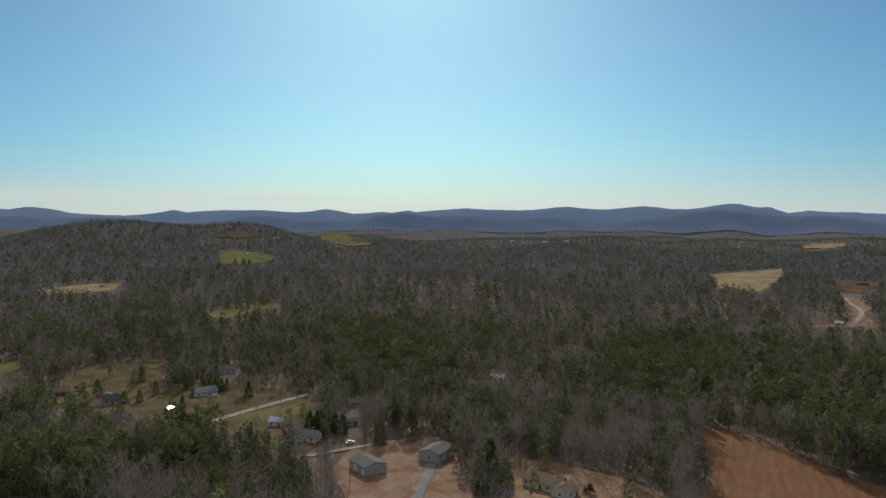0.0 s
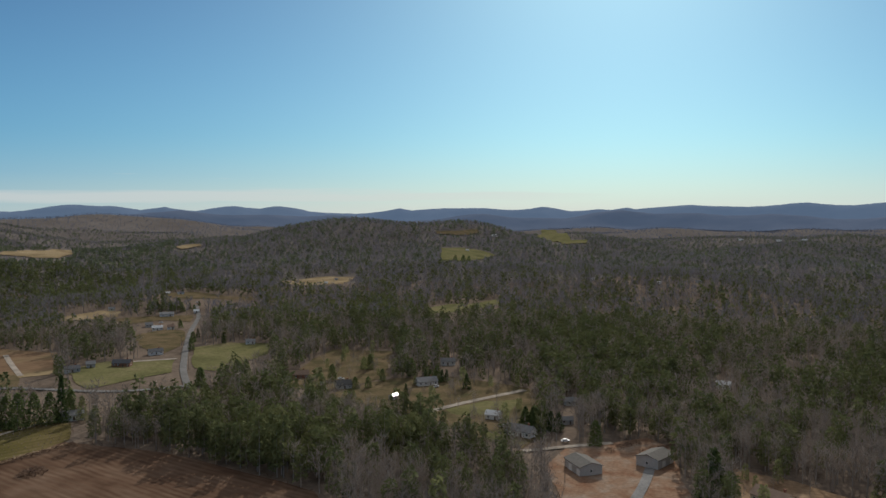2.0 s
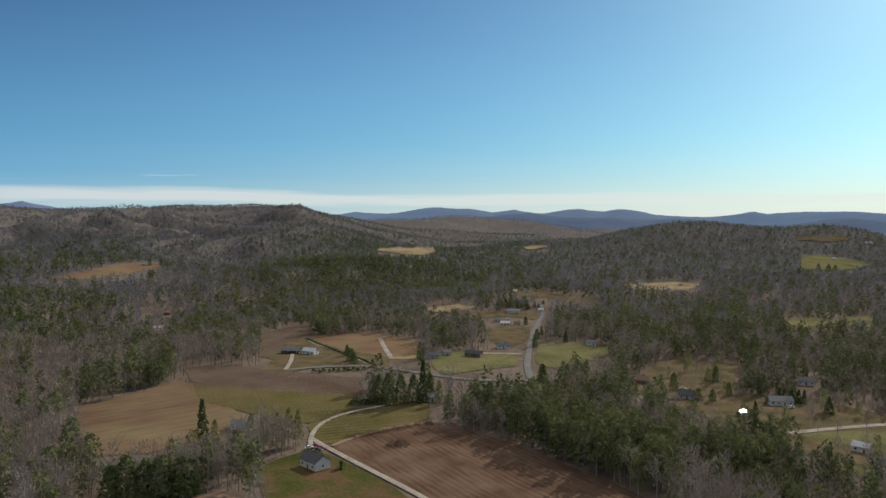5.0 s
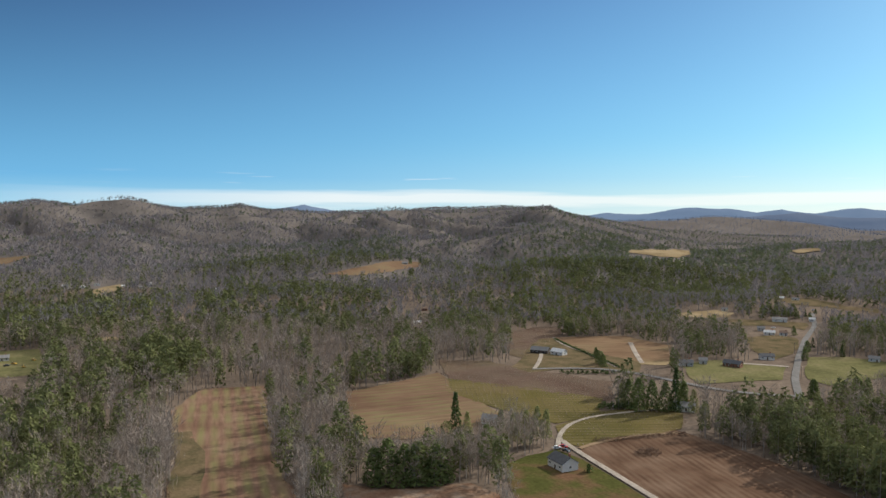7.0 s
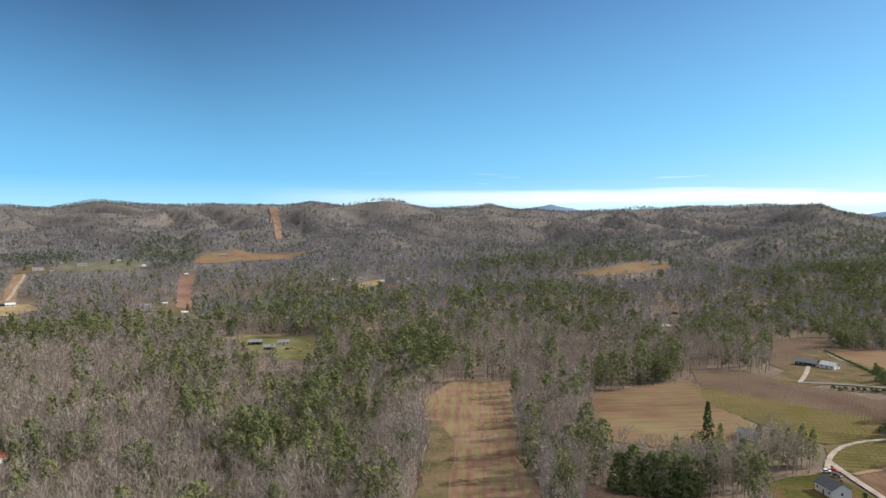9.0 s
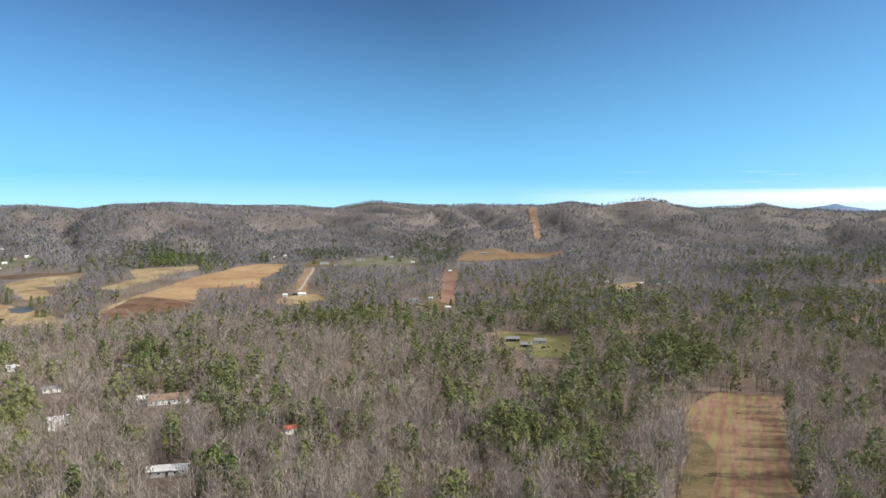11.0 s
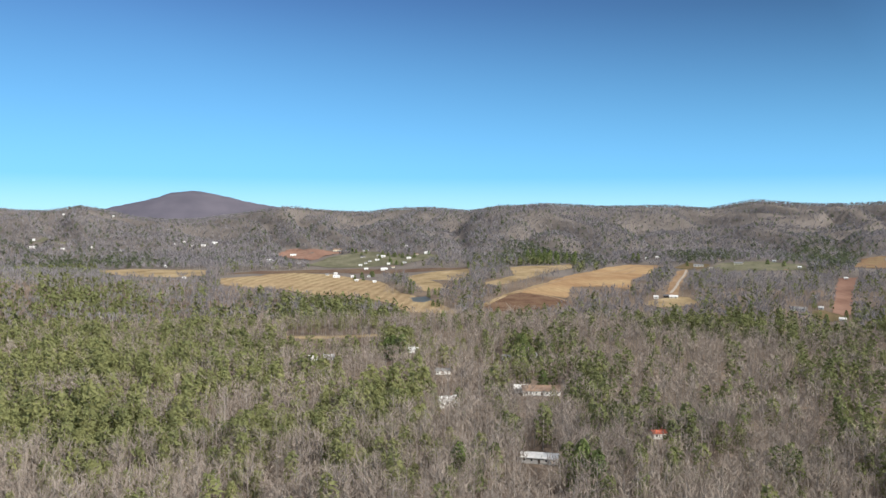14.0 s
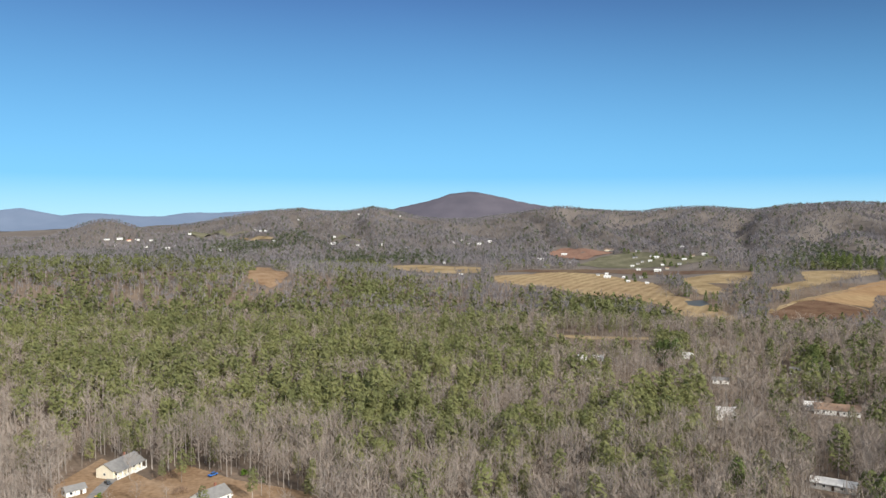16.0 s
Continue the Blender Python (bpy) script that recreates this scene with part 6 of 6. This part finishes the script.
evergreen("spruce", 20, 317, 24, 1.5)
evergreen("dark_pine", -295, 138, 17, 1.35)
evergreen("dark_pine", -294, 144, 20, 1.35)
evergreen("dark_pine", -290, 150, 18, 1.35)
evergreen("dark_pine", -287, 155, 19, 1.35)
evergreen("dark_pine", -283, 162, 18, 1.35)
evergreen("dark_pine", -284, 167, 15, 1.35)
evergreen("yard_pine", -293, 112, 15, 1)
evergreen("spruce", -337, 204, 25, 0.8)
evergreen("yard_pine", -332, 208, 15, 0.9)
evergreen("yard_pine", -311, 222, 17, 0.9)
evergreen("yard_pine", -307, 227, 19, 0.8)
evergreen("yard_pine", -307, 234, 20, 0.8)
evergreen("yard_pine", -306, 239, 18, 0.8)
evergreen("dark_pine", -326, 225, 15, 0.9)
evergreen("dark_pine", -337, 325, 18, 1)
evergreen("dark_pine", -330, 326, 20, 1)
evergreen("dark_pine", -326, 333, 19, 1)
evergreen("dark_pine", -322, 340, 18, 1.1)
evergreen("spruce", -319, 345, 27, 0.9)
evergreen("dark_pine", -321, 354, 17, 1)
evergreen("yard_pine", -338, 320, 16, 1)
evergreen("yard_pine", -309, 349, 15, 1)
evergreen("yard_pine", -446, 401, 11, 1.3)
evergreen("dark_pine", -438, 396, 10, 1.3)
evergreen("dark_pine", -289, 463, 12, 1.3)
evergreen("dark_pine", -286, 475, 13, 1.2)
evergreen("yard_pine", -279, 474, 12, 1.2)
evergreen("dark_pine", -72, 412, 10, 1.6)
evergreen("dark_pine", -67, 413, 11, 1.6)
evergreen("dark_pine", -61, 416, 10, 1.6)
evergreen("dark_pine", -223, 492, 12, 1.2)
evergreen("dark_pine", -216, 534, 10, 1.2)
evergreen("dark_pine", -212, 536, 12, 1)
evergreen("dark_pine", -150, 506, 12, 1.3)
evergreen("dark_pine", -173, 518, 14, 1.2)
evergreen("yard_pine", -209, 445, 16, 1)
evergreen("dark_pine", -64, 502, 16, 1.2)
evergreen("yard_pine", -137, -283, 16, 1.1)
evergreen("yard_pine", -189, -225, 16, 1)
evergreen("yard_pine", -89, -380, 15, 1.1)
evergreen("yard_pine", -114, -402, 22, 0.7)
evergreen("yard_pine", -524, -414, 20, 1.3)
evergreen("yard_pine", -524, -404, 20, 1.4)
evergreen("yard_pine", -531, -398, 19, 1.3)
evergreen("dark_pine", -540, -291, 22, 1)
evergreen("dark_pine", -548, -299, 20, 1)

for kind in EVERGREENS.values():
    for label, pieces in kind:
        for piece in pieces:
            bpy.data.objects.remove(piece)

BUSH_GREEN = foliage("bright_evergreen", (0.06, 0.10, 0.02), (0.10, 0.16, 0.03), (0.15, 0.21, 0.045), 3)
BUSHES = {"green": (bush(81, 60, 3.0, 2.6, 0.8), BUSH_GREEN, "rounded bright green shrub in a yard"),
          "dark": (bush(82, 60, 3.0, 2.6, 0.8), SPRUCE, "rounded dark evergreen shrub in a yard"),
          "brown": (twig_bush(83, 110, 3.8, 1.9), BRUSH, "tangle of reddish brown brush")}
BUSH_MESH = {}


def shrub(kind, x, y, size, wide=1.0):
    shape, material, label = BUSHES[kind]
    if kind not in BUSH_MESH:
        ob = mesh_object("shrub", shape[0], shape[1], [material])
        BUSH_MESH[kind] = ob.data
    else:
        ob = new("shrub", BUSH_MESH[kind])
    ob.matrix_world = pose(x, y, float(height(x, y)) + 0.2, 0, 0, (x * 53 + y * 17) % 360) @ Matrix.Diagonal((size * wide, size * wide, size, 1))
    return tagged(ob, label, "shrub", "shrubs of the yards")


shrub("brown", -268, 272, 1.6, 2)
shrub("brown", -270, 270, 1.3, 1.6)
shrub("brown", -268, 275, 1.3, 1.8)
shrub("dark", -262, 229, 1.5, 0.9)
shrub("dark", 61, 316, 1.6, 1.1)
shrub("dark", -127, -311, 0.9, 1)
shrub("brown", -96, -341, 1.5, 1.3)
shrub("brown", -92, -338, 1.3, 1.3)
shrub("green", -124, -325, 0.9, 1.6)
shrub("brown", -94, -318, 1.6, 1.2)
shrub("green", -65, -330, 1, 1)
shrub("dark", -436, 355, 0.9, 1.5)
shrub("dark", -430, 355, 0.9, 1.5)
shrub("dark", -431, 360, 0.9, 1.5)
shrub("dark", -427, 362, 0.9, 1.5)
shrub("dark", -428, 367, 0.9, 1.5)
shrub("dark", -423, 367, 0.9, 1.5)
shrub("dark", -423, 373, 0.9, 1.5)
shrub("dark", -420, 374, 0.9, 1.5)
shrub("dark", -420, 379, 0.9, 1.5)
shrub("dark", -415, 379, 0.9, 1.5)
shrub("dark", -415, 385, 0.9, 1.5)
shrub("green", -422, -150, 3.3, 1.3)
shrub("green", -416, -143, 3.3, 1.3)
shrub("green", -410, -137, 3.3, 1.3)
shrub("green", -422, -137, 3.3, 1.3)
shrub("green", -416, -131, 3.3, 1.3)
shrub("green", -411, -126, 3.3, 1.3)
shrub("green", -422, -125, 3.3, 1.3)
shrub("green", -415, -119, 3.3, 1.3)
shrub("green", -410, -114, 3.3, 1.3)
shrub("green", -421, -113, 3.3, 1.3)
shrub("green", -414, -107, 3.3, 1.3)
shrub("dark", -344, 309, 1.2, 1.2)
shrub("dark", -347, 315, 1.2, 1.2)
shrub("dark", -342, 314, 1.2, 1.2)
shrub("dark", -343, 318, 1.2, 1.2)
shrub("dark", -339, 317, 1.2, 1.2)
shrub("dark", -342, 323, 1.2, 1.2)
shrub("dark", -337, 322, 1.2, 1.2)
shrub("dark", -339, 326, 1.2, 1.2)
shrub("dark", -334, 325, 1.2, 1.2)
shrub("dark", -337, 331, 1.2, 1.2)
shrub("brown", -296, 263, 0.9, 1.1)
shrub("brown", -294, 265, 1.05, 1.1)
shrub("brown", -294, 268, 1.2, 1.1)
shrub("brown", -294, 271, 0.9, 1.1)
shrub("brown", -292, 273, 1.05, 1.1)
shrub("brown", -292, 276, 1.2, 1.1)
shrub("brown", -292, 280, 0.9, 1.1)
shrub("brown", -291, 283, 1.05, 1.1)
shrub("brown", -289, 285, 1.2, 1.1)
shrub("brown", -290, 289, 0.9, 1.1)
shrub("brown", -289, 291, 1.05, 1.1)
shrub("brown", -287, 293, 1.2, 1.1)
shrub("brown", -288, 298, 0.9, 1.1)
shrub("brown", -286, 299, 1.05, 1.1)
shrub("brown", -285, 303, 1.2, 1.1)
shrub("brown", -286, 307, 0.9, 1.1)
shrub("brown", -284, 309, 1.05, 1.1)
shrub("brown", -282, 311, 1.2, 1.1)
shrub("brown", -24, 377, 1.2, 1.2)
shrub("brown", -20, 383, 1.2, 1.2)
shrub("brown", -16, 388, 1.2, 1.2)
shrub("brown", -12, 392, 1.2, 1.2)
shrub("brown", -8, 378, 1.2, 1.2)
shrub("brown", -4, 382, 1.2, 1.2)
shrub("brown", -0, 388, 1.2, 1.2)
shrub("brown", 4, 392, 1.2, 1.2)

for q in range(34):
    k = q / 33
    shrub("dark", -568 + 136 * k, 453 - 48 * k, 0.55 + 0.2 * ((q * 7) % 5) / 5, 2.0)


# brush along the edges of the near fields
rng = np.random.RandomState(91)
ex, ey = [], []
for c in CLEARINGS:
    if np.hypot(*c.mean(0)) > 480:
        continue
    for p, q in zip(c, np.roll(c, -1, 0)):
        n = int(np.hypot(*(q - p)) / 2.6)
        t = rng.uniform(0, 1, (n, 1))
        pts = p + (q - p) * t + rng.normal(0, 1.6, (n, 2))
        ex.append(pts[:, 0])
        ey.append(pts[:, 1])
ex, ey = np.concatenate(ex), np.concatenate(ey)
keep = (rng.uniform(0, 1, len(ex)) < 0.55 + 0.5 * waves(ex, ey, 90, 92)) & (np.hypot(ex, ey) > 240)
for line, wide in LANES:
    keep &= np.min(np.hypot(ex[:, None] - line[:, 0], ey[:, None] - line[:, 1]), 1) > wide * 0.5 + 1.5
for hx, hy, rad in PLOTS:
    keep &= np.hypot(ex - hx, ey - hy) > rad
ex, ey = ex[keep], ey[keep]
keep = ~in_clearing(ex, ey)
ex, ey = ex[keep], ey[keep]
brush = plant("brush", "brown brush and weeds along field edges", ex, ey, rng.uniform(0.5, 1.3, len(ex)), rng, [(twig_bush(s, 26, 2.6, 1.8),) for s in (93, 94, 95)], [BRUSH])
tagged(brush, category="brush")


def planted_rows(corners, turn, gap, along, seed):
    """Bare orchard or vine stock in rows."""
    c, a = np.array(corners, float), radians(-turn)
    ux, uy = -math.sin(a), math.cos(a)
    mid, rng = c.mean(0), np.random.RandomState(seed)
    u, v = np.meshgrid(np.arange(-160, 160, along), np.arange(-160, 160, gap))
    x = mid[0] + ux * u.ravel() + uy * v.ravel() + rng.normal(0, 0.2, u.size)
    y = mid[1] + uy * u.ravel() - ux * v.ravel() + rng.normal(0, 0.2, u.size)
    ins = np.zeros(len(x), bool)
    for (ax, ay), (bx, by) in zip(c, np.roll(c, -1, 0)):
        if ay != by:
            ins ^= ((ay > y) != (by > y)) & (x < (bx - ax) * (y - ay) / (by - ay) + ax)
    return x[ins], y[ins], rng


x, y, rng = planted_rows([(-329, 264), (-338, 303), (-333, 343), (-313, 345), (-290, 320), (-291, 283), (-293, 252), (-300, 246)], 28, 5.5, 3, 100)
rows = plant("orchard_rows", "low bare bushes planted in straight rows", x, y, rng.uniform(0.34, 0.5, len(x)), rng, [(bush(s, 6, 2.2, 2.2, 1.1),) for s in (96, 97)], [TWIGS])
tagged(rows, category="orchard rows")
x, y, rng = planted_rows([(-538, 309), (-512, 339), (-451, 342), (-393, 365), (-355, 328), (-360, 320), (-396, 305), (-428, 288), (-459, 272)], 69, 4.5, 2.2, 101)
rows = plant("orchard_rows", "low bare bushes planted in straight rows", x, y, rng.uniform(0.34, 0.5, len(x)), rng, [(bush(s, 6, 2.2, 2.2, 1.1),) for s in (96, 97)], [TWIGS])
tagged(rows, category="orchard rows")
x, y, rng = planted_rows([(-468, 273), (-433, 291), (-401, 309), (-360, 326), (-334, 299), (-332, 266), (-357, 260), (-389, 254), (-417, 249)], 28, 5.5, 3, 102)
rows = plant("orchard_rows", "low bare bushes planted in straight rows", x, y, rng.uniform(0.34, 0.5, len(x)), rng, [(bush(s, 6, 2.2, 2.2, 1.1),) for s in (96, 97)], [TWIGS])
tagged(rows, category="orchard rows")
x, y, rng = planted_rows([(-524, 371), (-627, 443), (-646, 488), (-633, 512), (-599, 487), (-570, 450), (-540, 420), (-527, 395), (-501, 368)], 69, 4.5, 2.2, 103)
rows = plant("orchard_rows", "low bare bushes planted in straight rows", x, y, rng.uniform(0.34, 0.5, len(x)), rng, [(bush(s, 6, 2.2, 2.2, 1.1),) for s in (96, 97)], [TWIGS])
tagged(rows, category="orchard rows")



# ---- vehicles and small things ----
def car(x, y, turn, paint, label):
    top = new("car")
    tagged(top, label, "car", "parked vehicles")
    bm = bmesh.new()
    box(bm, -2.2, 2.2, -0.88, 0.88, 0.35, 0.95)
    bmesh.ops.bevel(bm, geom=bm.edges[:], offset=0.12, segments=1, affect="EDGES")
    body = part("body", bm, CAR[paint], top)
    bm = bmesh.new()
    v = [bm.verts.new(p) for p in ((-1.5, -0.82, 0.93), (1.1, -0.82, 0.93), (1.1, 0.82, 0.93), (-1.5, 0.82, 0.93), (-1.1, -0.66, 1.48), (0.5, -0.66, 1.48), (0.5, 0.66, 1.48), (-1.1, 0.66, 1.48))]
    for f in ((0, 1, 5, 4), (1, 2, 6, 5), (2, 3, 7, 6), (3, 0, 4, 7)):
        bm.faces.new([v[q] for q in f])
    part("windows", bm, GLASS, top)
    bm = bmesh.new()
    box(bm, -1.12, 0.52, -0.67, 0.67, 1.47, 1.53)
    part("roof", bm, CAR[paint], top)
    for px in (-1.35, 1.35):
        for py in (-0.82, 0.82):
            bm = bmesh.new()
            bmesh.ops.create_cone(bm, segments=12, radius1=0.33, radius2=0.33, depth=0.22, cap_ends=True, matrix=pose(px, py, 0.33, 90, 0, 0))
            part("wheel", bm, RUBBER, top)
    top.matrix_world = pose(x, y, float(height(x, y)) + float(lie(x, y)) + 0.15, 0, 0, turn)
    return top



def utility_pole(x, y, turn):
    top = new("utility_pole")
    tagged(top, "weathered wooden utility pole with a crossarm beside a lane", "pole", "utility poles")
    bm = bmesh.new()
    bmesh.ops.create_cone(bm, segments=8, radius1=0.16, radius2=0.1, depth=10, cap_ends=True, matrix=pose(0, 0, 4.6))
    part("post", bm, POLE_WOOD, top)
    bm = bmesh.new()
    box(bm, -1.1, 1.1, -0.06, 0.06, 8.7, 8.85)
    part("crossarm", bm, POLE_WOOD, top)
    for px in (-0.95, 0.95):
        bm = bmesh.new()
        bmesh.ops.create_cone(bm, segments=8, radius1=0.06, radius2=0.04, depth=0.22, cap_ends=True, matrix=pose(px, 0, 8.96))
        part("insulator", bm, TRIM, top)
    top.matrix_world = pose(x, y, float(height(x, y)) + float(lie(x, y)), 0, 0, turn)
    return top


utility_pole(-40, 328, 0)
utility_pole(-99, -377, 37)
utility_pole(-59, 466, 74)
utility_pole(-132, 482, 111)
utility_pole(-339, 492, 148)
utility_pole(-403, 575, 5)
utility_pole(-502, 752, 42)

car(-296, 242, 40, "red", "red car parked in the gravel drive")
car(-290, 239, 10, "dark", "dark car parked in the gravel drive")
car(-296, 238, 70, "white", "white car parked beside the drive")
car(-72, -347, 100, "dark", "dark car parked in front of a house")
car(-218, 496, 20, "white", "white car parked in a yard")
car(-83, 406, 30, "white", "white car parked beside a house")
car(-146, 489, 60, "white", "white car parked by the lane")
car(-47, 387, 20, "white", "white car parked under trees")
car(-108, -301, 30, "white", "white car parked by a house")
# a car body stands in for a blue tarp here
car(-112, -331, 20, "blue", "car shape standing in for a blue tarp in the yard")
car(-674, 10, 40, "yellow", "yellow farm machine on a green lot")
car(-656, 16, 10, "yellow", "yellow farm machine on a green lot")
car(-668, 5, 80, "dark", "dark vehicle on a green lot")
car(-511, 694, 40, "white", "white car among the yards")
car(-559, 832, 40, "white", "white van beside the road")
car(-684, 24, 20, "yellow", "yellow farm machine in a clearing")
# a car body marks a yellow object of unknown kind
car(-64, -330, 60, "yellow", "yellow car-shaped object beside the garage")
